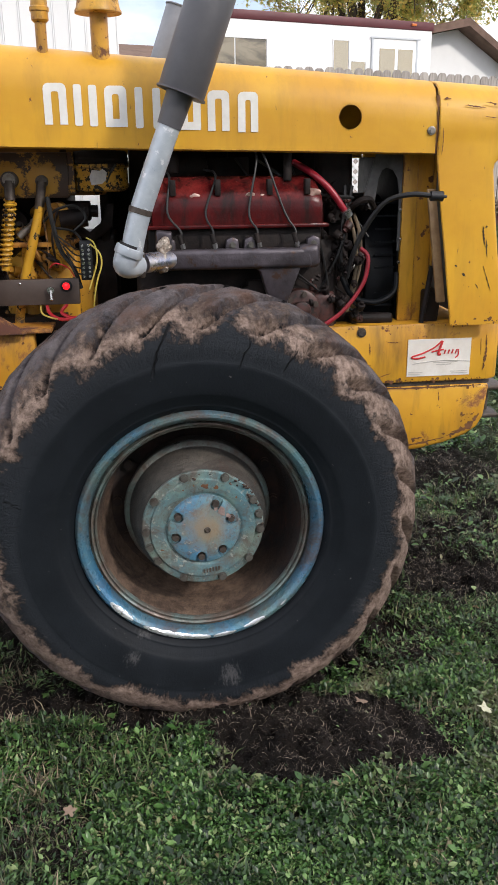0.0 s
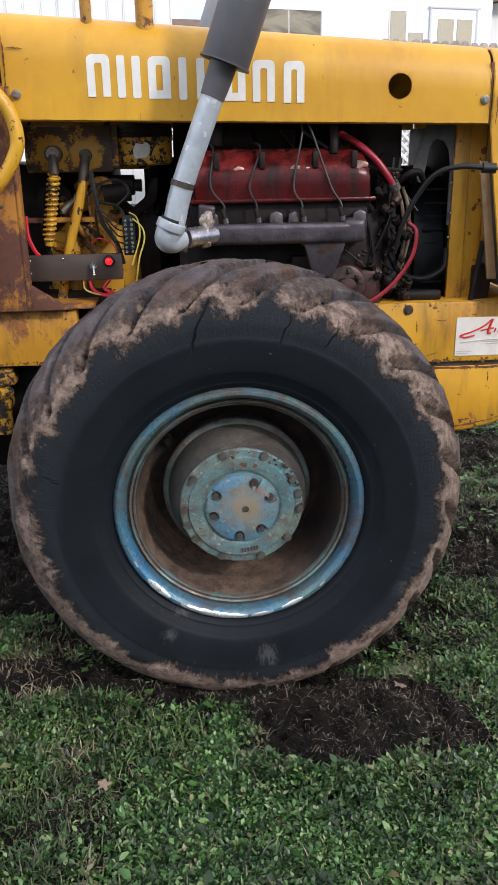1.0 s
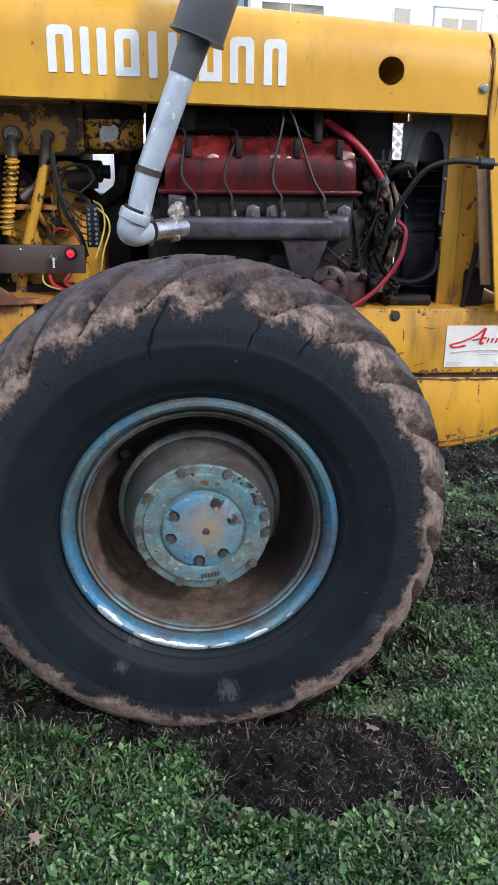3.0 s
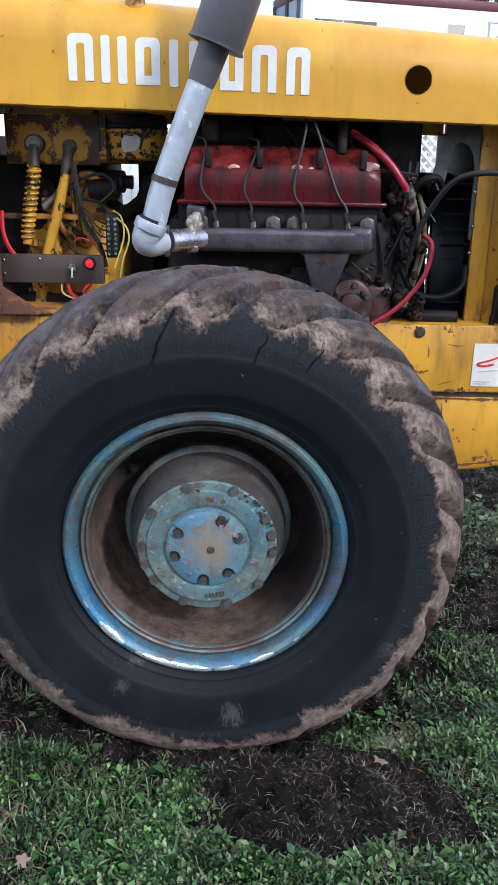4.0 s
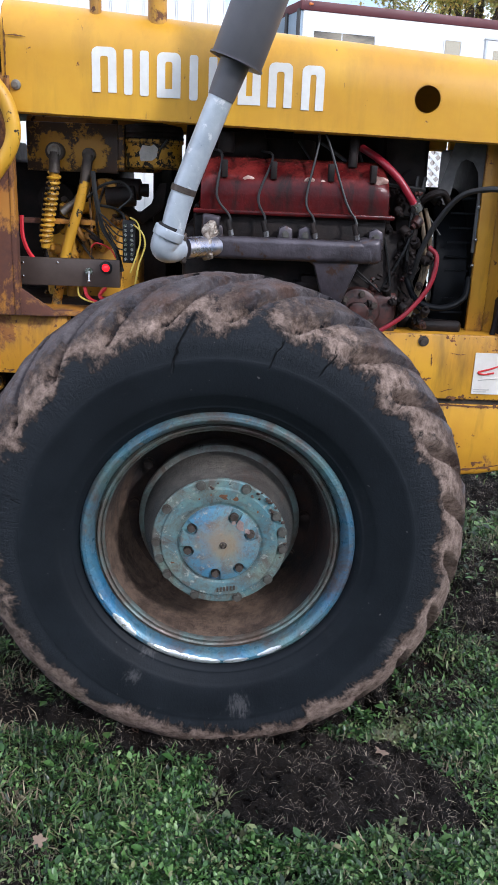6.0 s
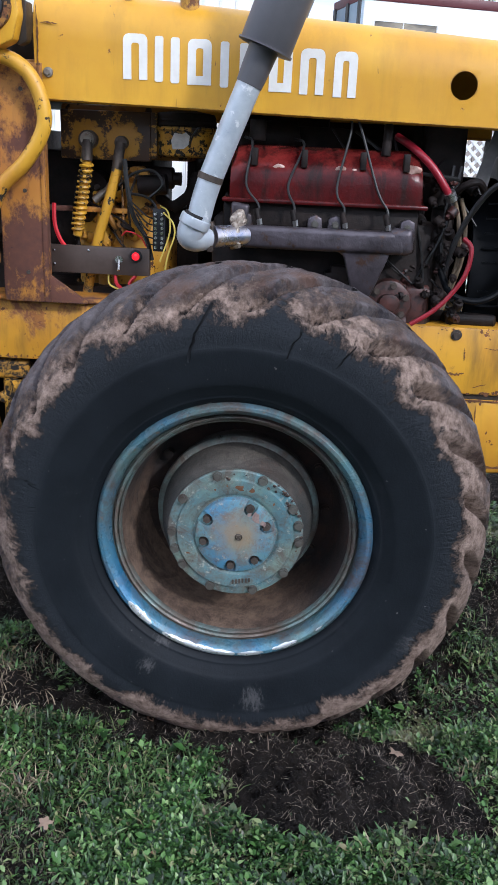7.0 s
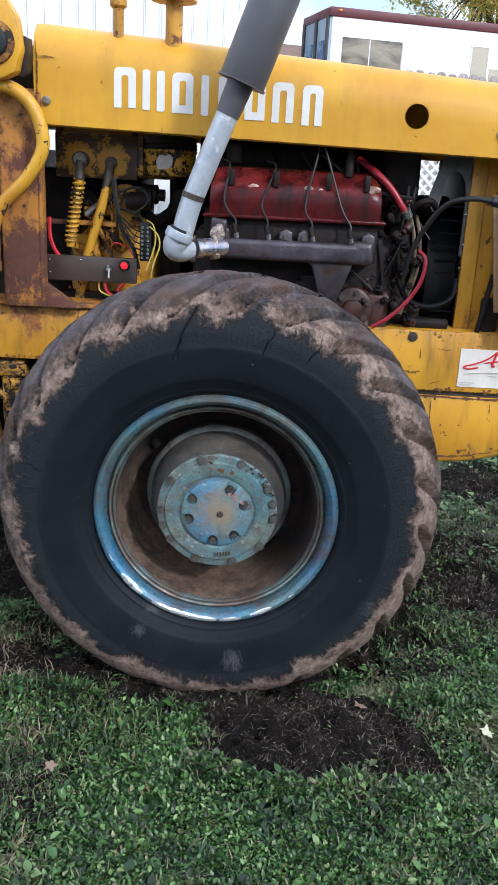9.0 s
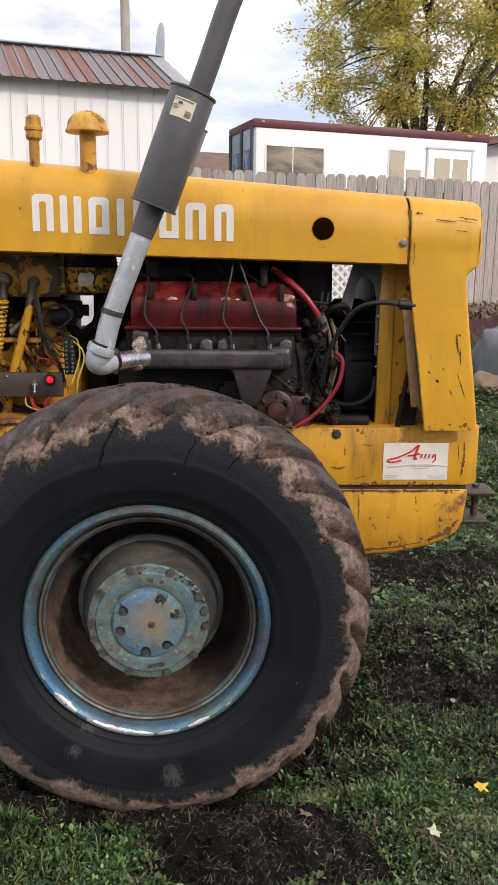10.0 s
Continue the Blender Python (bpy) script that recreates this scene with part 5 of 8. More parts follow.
for k in range(6):
    part("serial_mark", box(HC + Vector((-0.004 + 0.0085 * k, -0.0115, -0.14 + 0.0016 * k)), HC + Vector((0.001 + 0.0085 * k, -0.009, -0.128 + 0.0016 * k))), BOLT, rim)


# the wheel on the far end of the axle; added to block light below
far_prof = [(r, FAR - y) for r, y in tyre_prof[::3]]
far_rim = part("far_wheel_rim", lathe([(0.35, FAR - 0.05), (0.352, FAR), (0.32, FAR - 0.03), (0.3, FAR - 0.3), (0.2, FAR - 0.32), (0.0, FAR - 0.32)], HUB, 64), BARREL, LOADER, "muddy rim of the far wheel")
part("far_tyre", lathe(far_prof, HUB, 240, lambda r, y, a: (tyre_shape(r, FAR - y, a)[0], y)), TYRE, far_rim, "worn black tyre of the far wheel")


# hood: pressed side sheets and a rounded top, tapering to the rear
def hood_top(x):
    return 1.94 - 0.073 * (x + 0.5)


def hood_foot(x):
    return 1.649 - 0.0218 * (x + 0.5)


def hood_section(x, y0=HOOD_Y, foot=None):
    t, f = hood_top(x), foot or hood_foot(x)
    half = [(y0 + 0.012, f - 0.001), (y0, f + 0.004), (y0, f + 0.02), (y0 - 0.003, t - 0.13), (y0 - 0.001, t - 0.082), (y0 + 0.012, t - 0.05), (y0 + 0.03, t - 0.02), (y0 + 0.06, t), (y0 + 0.12, t + 0.012), (y0 + 0.3, t + 0.022)]
    return half + [(FAR - y, z) for y, z in half[::-1]]


def loft(xs, section, thick=0.006):
    bm = bmesh.new()
    rows = [[bm.verts.new((x, y, z)) for y, z in section(x)] for x in xs]
    for u, v in zip(rows, rows[1:]):
        for i in range(len(u) - 1):
            bm.faces.new((u[i], u[i + 1], v[i + 1], v[i]))
    bmesh.ops.recalc_face_normals(bm, faces=bm.faces)
    if thick:
        bmesh.ops.solidify(bm, geom=bm.faces[:], thickness=thick)
    return bm


HOLE = Vector((0.553, HOOD_Y, 1.735))
hood_xs = [-0.657 + 0.037 * i for i in range(42)]
hood_bm = loft([x for x in hood_xs if x < 0.84] + [0.84], hood_section)
hood = part("hood", hood_bm, YELLOW, LOADER, "yellow hood panel with white stencilled bars")
cutter = solo("cutter", rod(HOLE + Vector((0, -0.05, 0)), HOLE + Vector((0, 0.05, 0)), 0.037, seg=40), DARKFRAME, "cutter", "cutter")
cut = hood.modifiers.new("hole", "BOOLEAN")
cut.operation, cut.object, cut.solver = "DIFFERENCE", cutter, "EXACT"
bpy.context.view_layer.update()
hood_me = bpy.data.meshes.new_from_object(hood.evaluated_get(bpy.context.evaluated_depsgraph_get()))
hood.modifiers.clear()
hood.data = hood_me
smooth_mesh(hood_me)
bpy.data.objects.remove(cutter)


def flat_bar(x0, x1, z0, z1, y=HOOD_Y - 0.0039, r=0.008):
    """A thin painted bar with rounded corners."""
    c = min(r, abs(x1 - x0) / 2.1, abs(z1 - z0) / 2.1)
    pts = []
    for cx, cz, a0 in ((x1 - c, z1 - c, 0), (x0 + c, z1 - c, 90), (x0 + c, z0 + c, 180), (x1 - c, z0 + c, 270)):
        pts += [(cx + c * math.cos(radians(a0 + 30 * k)), cz + c * math.sin(radians(a0 + 30 * k))) for k in range(4)]
    return prism(pts, y, y + 0.003)


def arch(x0, x1, z0, z1, w, foot=True, y=HOOD_Y - 0.0039):
    """A thin painted arch: two bars under a rounded top; without its foot open, a closed ring."""
    def loop(a, b, c, d, r):
        pts = []
        for cx, cz, a0 in ((b - r, d - r, 0), (a + r, d - r, 90)):
            pts += [(cx + r * math.cos(radians(a0 + 30 * k)), cz + r * math.sin(radians(a0 + 30 * k))) for k in range(4)]
        return [(b, c)] + pts + [(a, c)]
    outer, inner = loop(x0, x1, z0, z1, 0.016), loop(x0 + w, x1 - w, z0 if foot else z0 + w, z1 - w, 0.006)
    bm = bmesh.new()
    rows = [[bm.verts.new((x, yy, z)) for x, z in line] for yy in (y, y + 0.003) for line in (outer, inner)]
    n = len(outer)
    for i in range(n - 1):
        for p, q in ((0, 1), (2, 3), (0, 2), (1, 3)):
            bm.faces.new((rows[p][i], rows[p][i + 1], rows[q][i + 1], rows[q][i]))
    if not foot:
        bm.faces.new((rows[0][0], rows[0][-1], rows[1][-1], rows[1][0]))
    bmesh.ops.recalc_face_normals(bm, faces=bm.faces)
    return bm


def bar_foot(x):
    return 1.716 - 0.0415 * (x + 0.4)


# White stencilled shapes on the hood: arches, bars and rings.
for kind_of, x0, x1 in (("arch", -0.403, -0.334), ("bar", -0.313, -0.289), ("bar", -0.268, -0.243), ("ring", -0.22, -0.153), ("bar", -0.128, -0.104), ("bar", -0.074, -0.05), ("ring", 0.01, 0.074), ("arch", 0.096, 0.164), ("arch", 0.191, 0.255)):
    zb = bar_foot(x0)
    shape_bm = flat_bar(x0, x1, zb, zb + 0.118, r=0.006) if kind_of == "bar" else arch(x0, x1, zb, zb + 0.118, 0.0235, kind_of == "arch")
    part("painted_" + kind_of, shape_bm, LETTER, hood, flat=True)


def screw(p, parent):
    part("screw", merge(rod(p + Vector((0, -0.004, 0)), p + Vector((0, 0.004, 0)), 0.014, seg=20, bevel=0.002), hexnut(p + Vector((0, -0.004, 0)), 0.008, 0.006)), SCREW, parent)


screw(Vector((0.823, HOOD_Y - 0.004, 1.693)), hood)
screw(Vector((-0.618, HOOD_Y - 0.004, 1.726)), hood)

# rear shroud over the radiator, pressed in one sheet with its two posts
POST_L = ((1.053, 0.928), (1.25, 0.9), (1.45, 0.868), (1.6, 0.847), (2.2, 0.847))      # height, front edge
POST_R = ((1.053, 1.119), (1.2, 1.1), (1.4, 1.07), (1.57, 1.047), (1.59, 1.05), (1.606, 1.066), (1.618, 1.084), (1.65, 1.092), (2.2, 1.092))
SHROUD_Y = HOOD_Y - 0.006


def shroud_sheet():
    foot = [1.053, 1.1, 1.2, 1.3, 1.4, 1.5, 1.55, 1.57, 1.58, 1.59, 1.598, 1.606, 1.612, 1.618, 1.63, 1.65]
    bm = bmesh.new()
    cols = (0.0, 0.015, 0.04, 0.2, 0.4, 0.6, 0.8, 0.9)
    rows = []
    for i in range(len(foot) + 10):
        row = []
        for c in cols + (1.0, 1.1, 1.2, 1.3, 1.4):
            zl = foot[i] if i < len(foot) else 1.8
            xl = float(np.interp(zl, [p[0] for p in POST_L], [p[1] for p in POST_L]))
            xr = float(np.interp(zl, [p[0] for p in POST_R], [p[1] for p in POST_R])) - 0.012
            turn_in = radians(max(0.0, c - 0.99) / 0.41 * 90)
            x = xl + (xr - xl) * min(c, 1.0) + 0.012 * math.sin(turn_in)
            into = 0.012 * (1 - math.cos(turn_in)) + (0.004 if c == 0 else 0.0)
            if i < len(foot):
                y, z = SHROUD_Y, foot[i]
            else:
                y, z = hood_section(x, SHROUD_Y)[i - len(foot) + 0 if i - len(foot) < 3 else i - len(foot)]
                if i - len(foot) < 3:
                    y, z = SHROUD_Y - 0.001 * (i - len(foot)), 1.66 + 0.014 * (i - len(foot))
            deep = min(1.0, max(0.0, (y - SHROUD_Y) / 0.06))
            row.append(bm.verts.new((x, y + into * (1 - deep), z - into * deep)))
        rows.append(row)
    mirror = [[bm.verts.new((v.co.x, FAR - v.co.y, v.co.z)) for v in row] for row in rows]
    rows = rows + mirror[::-1]
    for u, v in zip(rows, rows[1:]):
        for k in range(len(u) - 1):
            bm.faces.new((u[k], u[k + 1], v[k + 1], v[k]))
    bmesh.ops.recalc_face_normals(bm, faces=bm.faces)
    bmesh.ops.solidify(bm, geom=bm.faces[:], thickness=0.012)
    return bm


shroud = part("radiator_shroud", shroud_sheet(), YELLOW, LOADER, "yellow rear shroud and posts with dark scratches")
for k, (line, w) in enumerate((([(1.022, 1.39), (1.026, 1.36), (1.032, 1.325)], 0.005), ([(1.038, 1.342), (1.04, 1.315), (1.044, 1.285)], 0.004), ([(1.034, 1.255), (1.048, 1.215), (1.066, 1.17)], 0.0028), ([(1.01, 1.195), (1.02, 1.18)], 0.003), ([(0.93, 1.262), (0.94, 1.255)], 0.005), ([(0.955, 1.235), (0.972, 1.222)], 0.0045), ([(1.03, 1.385), (1.038, 1.388)], 0.006))):
    scar(line, w, SHROUD_Y - 0.0008, GREASE, shroud, k)
for k, (line, w, off) in enumerate((([(0.93, 1.77), (0.965, 1.766), (1.0, 1.762)], 0.004, 0.002), ([(1.0, 1.778), (1.03, 1.774), (1.068, 1.768)], 0.0045, 0.002), ([(0.863, 1.79), (0.885, 1.789)], 0.005, 0.012), ([(0.86, 1.7), (0.862, 1.66), (0.859, 1.62)], 0.003, -0.001), ([(1.0, 1.735), (1.04, 1.73)], 0.0025, -0.004))):
    scar(line, w, SHROUD_Y + off - 0.004, PAINT_SCAR, shroud, k + 20)
# thin dark line along the shroud's cap edge
scar([(1.079, 1.8), (1.081, 1.72), (1.08, 1.63)], 0.0022, SHROUD_Y - 0.0045, PAINT_SCAR, shroud, 31, "edge_wear")
flakes(sprinkle(31, 12, 0.94, 1.07, 1.08, 1.6, 0.001, 0.004), SHROUD_Y - 0.0008, PAINT_SCAR, shroud, 3)
flakes(sprinkle(32, 16, 0.93, 1.1, 1.056, 1.075, 0.002, 0.008), SHROUD_Y - 0.0008, PAINT_SCAR, shroud, 4)
part("radiator_grille", box((1.03, 0.66, 1.06), (1.05, FAR - 0.66, 1.8)), DARKFRAME, LOADER)
part("seam_strip", box((0.839, HOOD_Y + 0.004, 1.62), (0.848, HOOD_Y + 0.02, 1.8)), PAINT_SCAR, LOADER)
scar([(0.8405, 1.81), (0.842, 1.76), (0.8405, 1.7), (0.842, 1.645)], 0.0026, HOOD_Y - 0.0065, PAINT_SCAR, hood, 3, "rust_run")
part("support_strip", prism([(0.832, 1.51), (0.862, 1.51), (0.92, 1.129), (0.888, 1.129)], 0.63, 0.642, 0.002), BRACE, LOADER, "bare scuffed metal brace")
ipost = part("inner_post", box((0.782, 0.74, 1.04), (0.835, 0.76, 1.66), 0.003), YELLOW_STAIN, LOADER, "yellow radiator side support")
part("post_web", box((0.838, 0.755, 1.04), (0.895, 0.775, 1.66), 0.003), YELLOW_STAIN, ipost)
part("post_web", box((0.897, 0.76, 1.04), (0.91, 0.9, 1.66), 0.003), YELLOW_STAIN, ipost)

# sill beam with rounded tail and the counterweight under it
def rounded_plan(x0, x1, y0, y1, r, z0, z1, bevel=0.006):
    """A block whose two tail corners are rounded in plan."""
    pts = [(x0, y0), (x1 - r, y0)]
    pts += [(x1 - r + r * math.sin(radians(a)), y0 + r - r * math.cos(radians(a))) for a in range(15, 90, 15)]
    pts += [(x1, y0 + r), (x1, y1 - r)]
    pts += [(x1 - r + r * math.cos(radians(a)), y1 - r + r * math.sin(radians(a))) for a in range(15, 90, 15)]
    pts += [(x1 - r, y1), (x0, y1)]
    bm = bmesh.new()
    lo, hi = [bm.verts.new((x, y, z0)) for x, y in pts], [bm.verts.new((x, y, z1)) for x, y in pts]
    bm.faces.new(lo[::-1])
    bm.faces.new(hi)
    for i in range(len(pts)):
        j = (i + 1) % len(pts)
        bm.faces.new((lo[i], lo[j], hi[j], hi[i]))
    bmesh.ops.recalc_face_normals(bm, faces=bm.faces)
    if bevel:
        rim_edges = [e for e in bm.edges if abs(e.verts[0].co.z - e.verts[1].co.z) < 1e-5]
        bmesh.ops.bevel(bm, geom=rim_edges, offset=bevel, segments=2, affect="EDGES", profile=0.5)
    return bm


sill = part("sill_beam", merge(rounded_plan(-0.45, 1.165, SILL_Y, FAR - SILL_Y, 0.07, 0.836, 1.05)), YELLOW_WORN, LOADER, "yellow frame sill with rust stains")
for k, (line, w) in enumerate((([(0.61, 0.905), (0.64, 0.9), (0.668, 0.906)], 0.007), ([(0.66, 0.985), (0.663, 0.965), (0.662, 0.945)], 0.004), ([(1.095, 1.0), (1.098, 0.95), (1.093, 0.9), (1.088, 0.87)], 0.005), ([(1.075, 0.99), (1.078, 0.93)], 0.002), ([(0.72, 0.99), (0.75, 0.985), (0.77, 0.988)], 0.0025), ([(0.7, 0.86), (0.74, 0.872)], 0.003))):
    scar(line, w, SILL_Y - 0.0008, PAINT_SCAR, sill, k + 40, "rust_run")
flakes(sprinkle(41, 18, 0.5, 1.09, 0.838, 1.046, 0.0015, 0.0065), SILL_Y - 0.0008, PAINT_SCAR, sill, 5)
flakes(sprinkle(42, 46, 0.45, 1.09, 1.038, 1.0475, 0.0015, 0.006), SILL_Y - 0.0008, PAINT_SCAR, sill, 6)
flakes(sprinkle(43, 70, 0.45, 1.09, 0.838, 0.847, 0.002, 0.008), SILL_Y - 0.0008, PAINT_SCAR, sill, 7)
part("bolt", merge(rod((0.629, SILL_Y - 0.004, 1.026), (0.629, SILL_Y + 0.004, 1.026), 0.017, seg=20), hexnut((0.629, SILL_Y - 0.004, 1.026), 0.011, 0.006)), BOLT, sill)
CW = [(-0.3, 0.82), (-0.3, 0.56), (0.74, 0.562), (0.86, 0.572), (0.96, 0.592), (1.04, 0.618), (1.09, 0.65), (1.112, 0.69), (1.126, 0.82)]
belly = part("counterweight", prism(CW, SILL_Y + 0.006, FAR - SILL_Y - 0.006, 0.016, 3), YELLOW_WORN, LOADER, "yellow belly plate, rusted at its rounded tail")
BELLY_Y = SILL_Y + 0.006
flakes(sprinkle(44, 90, 0.45, 1.1, 0.806, 0.819, 0.002, 0.009), BELLY_Y - 0.0008, PAINT_SCAR, belly, 8)
flakes(sprinkle(45, 16, 1.02, 1.085, 0.655, 0.71, 0.002, 0.01), BELLY_Y - 0.0008, PAINT_SCAR, belly, 9)
scar([(0.62, 0.588), (0.74, 0.588), (0.86, 0.598), (0.96, 0.617)], 0.008, BELLY_Y - 0.0009, PAINT_SCAR, belly, 71, "rust_run")
scar([(0.97, 0.622), (1.03, 0.645), (1.07, 0.672), (1.09, 0.705)], 0.014, BELLY_Y - 0.0009, PAINT_SCAR, belly, 72, "rust_run")
scar([(0.5, 0.814), (0.7, 0.815), (0.9, 0.813), (1.09, 0.815)], 0.006, BELLY_Y - 0.0009, PAINT_SCAR, belly, 73, "rust_run")
flakes([(x, 0.58 + max(0.0, x - 0.78) ** 2 * 0.8 + dz, r) for (x, dz, r) in sprinkle(46, 30, 0.6, 1.06, 0.002, 0.03, 0.002, 0.011)], BELLY_Y - 0.0008, PAINT_SCAR, belly, 10)
flakes(sprinkle(47, 10, 0.5, 1.05, 0.6, 0.8, 0.001, 0.006), BELLY_Y - 0.0008, PAINT_SCAR, belly, 11)
for k, (line, w) in enumerate((([(0.99, 0.638), (1.03, 0.642), (1.065, 0.66)], 0.006), ([(0.84, 0.617), (0.875, 0.621)], 0.005), ([(0.72, 0.8), (0.722, 0.74), (0.721, 0.7)], 0.003), ([(0.93, 0.8), (0.932, 0.76)], 0.003))):
    scar(line, w, BELLY_Y - 0.0008, PAINT_SCAR, belly, k + 60, "rust_run")
# rust-dark strip set back in the seam; stands for the shade there
part("seam_packing", box((-0.3, SILL_Y + 0.014, 0.812), (1.115, FAR - SILL_Y - 0.02, 0.84)), BOLT, LOADER)
hitch = part("tow_hitch", merge(box((1.09, 0.99, 0.7), (1.34, 1.13, 0.722), 0.01), box((1.09, 0.99, 0.58), (1.32, 1.13, 0.602), 0.01), box((1.09, 1.02, 0.59), (1.14, 1.1, 0.71), 0.01)), BOLT, LOADER, "rusty steel tow hitch with a pin")
part("pin", rod((1.28, 1.06, 0.565), (1.28, 1.06, 0.735), 0.015), BOLT, hitch)

# white dealer decal with a red flourish; the small print is plain lines
decal = part("decal", box((0.802, SILL_Y - 0.003, 0.858), (1.038, SILL_Y + 0.001, 0.994)), STICKER, LOADER, "white dealer decal with red flourish, peeling", flat=True)
DY = SILL_Y - 0.0042
part("red_flourish", tube([(0.868, DY, 0.93), (0.835, DY, 0.924), (0.818, DY, 0.931), (0.86, DY, 0.944), (0.9, DY, 0.963), (0.928, DY, 0.987)], 0.0032, 6), SCRIPT, decal)
part("red_flourish", tube([(0.93, DY, 0.987), (0.921, DY, 0.96), (0.916, DY, 0.939), (0.925, DY, 0.937)], 0.0042, 6), SCRIPT, decal)
part("red_flourish", tube([(0.89, DY, 0.947), (0.915, DY, 0.952), (0.935, DY, 0.955)], 0.003, 6), SCRIPT, decal)
for k in range(4):
    part("red_stroke", tube([(0.938 + 0.014 * k, DY, 0.939), (0.943 + 0.014 * k, DY, 0.954)], 0.0026, 6, smooth=False), SCRIPT, decal)
part("red_stroke", tube([(0.99, DY, 0.954), (0.991, DY, 0.934), (0.98, DY, 0.922)], 0.0024, 6), SCRIPT, decal)
part("crease", tube([(0.82, DY, 0.905), (0.88, DY, 0.912), (0.95, DY, 0.915), (1.036, DY, 0.909)], 0.0016, 6), GREYPRINT, decal)
for x0, x1, z in ((0.9, 0.99, 0.907), (0.91, 0.965, 0.899), (0.808, 0.86, 0.872), (0.808, 0.85, 0.865), (0.965, 1.03, 0.872), (0.97, 1.03, 0.865)):
    part("print_line", box((x0, SILL_Y - 0.0044, z), (x1, SILL_Y - 0.002, z + 0.003)), GREYPRINT, decal, flat=True)

# front frame: rusted post, gusset, side plates
fpost = part("front_post", box((-0.775, HOOD_Y - 0.002, 1.07), (-0.64, HOOD_Y + 0.012, 1.75), 0.003), YELLOW_RUST, LOADER, "rust-stained yellow channel post")
part("post_flange", box((-0.652, HOOD_Y - 0.006, 1.07), (-0.636, HOOD_Y + 0.03, 1.75), 0.003), YELLOW_RUST, fpost)
part("post_flange", box((-0.78, HOOD_Y + 0.004, 1.07), (-0.765, HOOD_Y + 0.12, 1.75), 0.003), YELLOW_RUST, fpost)
for z in (1.68, 1.4, 1.16):
    part("rivet", rod((-0.7, HOOD_Y - 0.006, z), (-0.7, HOOD_Y, z), 0.006, seg=12), BOLT, LOADER)
part("gusset", prism([(-0.65, 1.07), (-0.65, 1.165), (-0.52, 1.078), (-0.52, 1.07)], HOOD_Y + 0.0, HOOD_Y + 0.012, 0.002), YELLOW_RUST, LOADER)
part("front_frame_plate", box((-1.9, SILL_Y - 0.02, 0.876), (-0.5, SILL_Y + 0.03, 1.073), 0.004), YELLOW_STAIN, LOADER, "yellow front frame plate with rust streaks")
flakes([(-0.7 + 0.03 * dx, 1.0 + 0.03 * dz, r) for dx, dz, r in sprinkle(51, 30, -1, 1, -1, 1, 0.002, 0.012)], SILL_Y - 0.0208, RUSTBLOOM, LOADER, 12)
flakes(sprinkle(52, 20, -1.0, -0.52, 0.88, 1.06, 0.001, 0.008), SILL_Y - 0.0208, PAINT_SCAR, LOADER, 13)
flakes(sprinkle(53, 50, -1.0, -0.52, 0.878, 0.89, 0.003, 0.009), SILL_Y - 0.0208, PAINT_SCAR, LOADER, 14)
part("frame_top_flange", box((-1.9, SILL_Y - 0.035, 1.068), (-0.44, SILL_Y + 0.12, 1.08), 0.003), YELLOW_RUST, LOADER)
part("hinge_plate", prism([(-1.9, 0.872), (-0.86, 0.872), (-0.855, 0.7), (-0.83, 0.55), (-1.9, 0.5)], SILL_Y + 0.0, SILL_Y + 0.03, 0.004), YELLOW_STAIN, LOADER, "yellow lower hinge plate")
part("hinge_boss", lumpy(merge(box((-0.85, SILL_Y + 0.0, 0.8), (-0.735, SILL_Y + 0.1, 0.865), 0.014, 3), rod((-0.8, SILL_Y + 0.04, 0.62), (-0.8, SILL_Y + 0.04, 0.86), 0.034, seg=24), box((-0.84, SILL_Y + 0.01, 0.71), (-0.76, SILL_Y + 0.08, 0.75), 0.012, 3), rod((-0.79, SILL_Y - 0.01, 0.775), (-0.76, SILL_Y + 0.03, 0.775), 0.02)), 0.008, 0.04), CANPAINT, LOADER, "worn greasy articulation hinge")
part("steering_bracket", merge(prism([(-1.15, 0.74), (-1.0, 0.71), (-0.945, 0.62), (-0.925, 0.57), (-0.97, 0.545), (-1.15, 0.52)], SILL_Y - 0.14, SILL_Y - 0.05, 0.012)), CANPAINT, LOADER, "chipped yellow steering cylinder bracket")
part("hinge_pin", merge(rod((-0.96, SILL_Y - 0.1, 0.5), (-0.96, SILL_Y - 0.1, 0.56), 0.02), rod((-0.9, SILL_Y - 0.08, 0.52), (-0.87, SILL_Y - 0.08, 0.55), 0.016)), YELLOW_GRIMY, LOADER)

# lift arm end with its pivot pin
arm = part("lift_arm", merge(prism([(-2.2, 2.02), (-0.72, 2.02), (-0.675, 1.95), (-0.662, 1.86), (-0.68, 1.795), (-0.73, 1.772), (-2.2, 1.742)], HOOD_Y - 0.11, HOOD_Y - 0.05, 0.008)), YELLOW, LOADER, "yellow lift arm end with greasy pivot")
PV = Vector((-0.742, HOOD_Y - 0.11, 1.875))
part("pivot_boss", merge(rod(PV + Vector((0, -0.012, 0)), PV + Vector((0, 0.005, 0)), 0.062, seg=32, bevel=0.004)), YELLOW_GRIMY, arm)
part("pivot_pin", rod(PV + Vector((0, -0.02, 0)), PV + Vector((0, 0.0, 0)), 0.043, seg=28, bevel=0.005), BLACKBOX, arm, "black greased pivot pin")
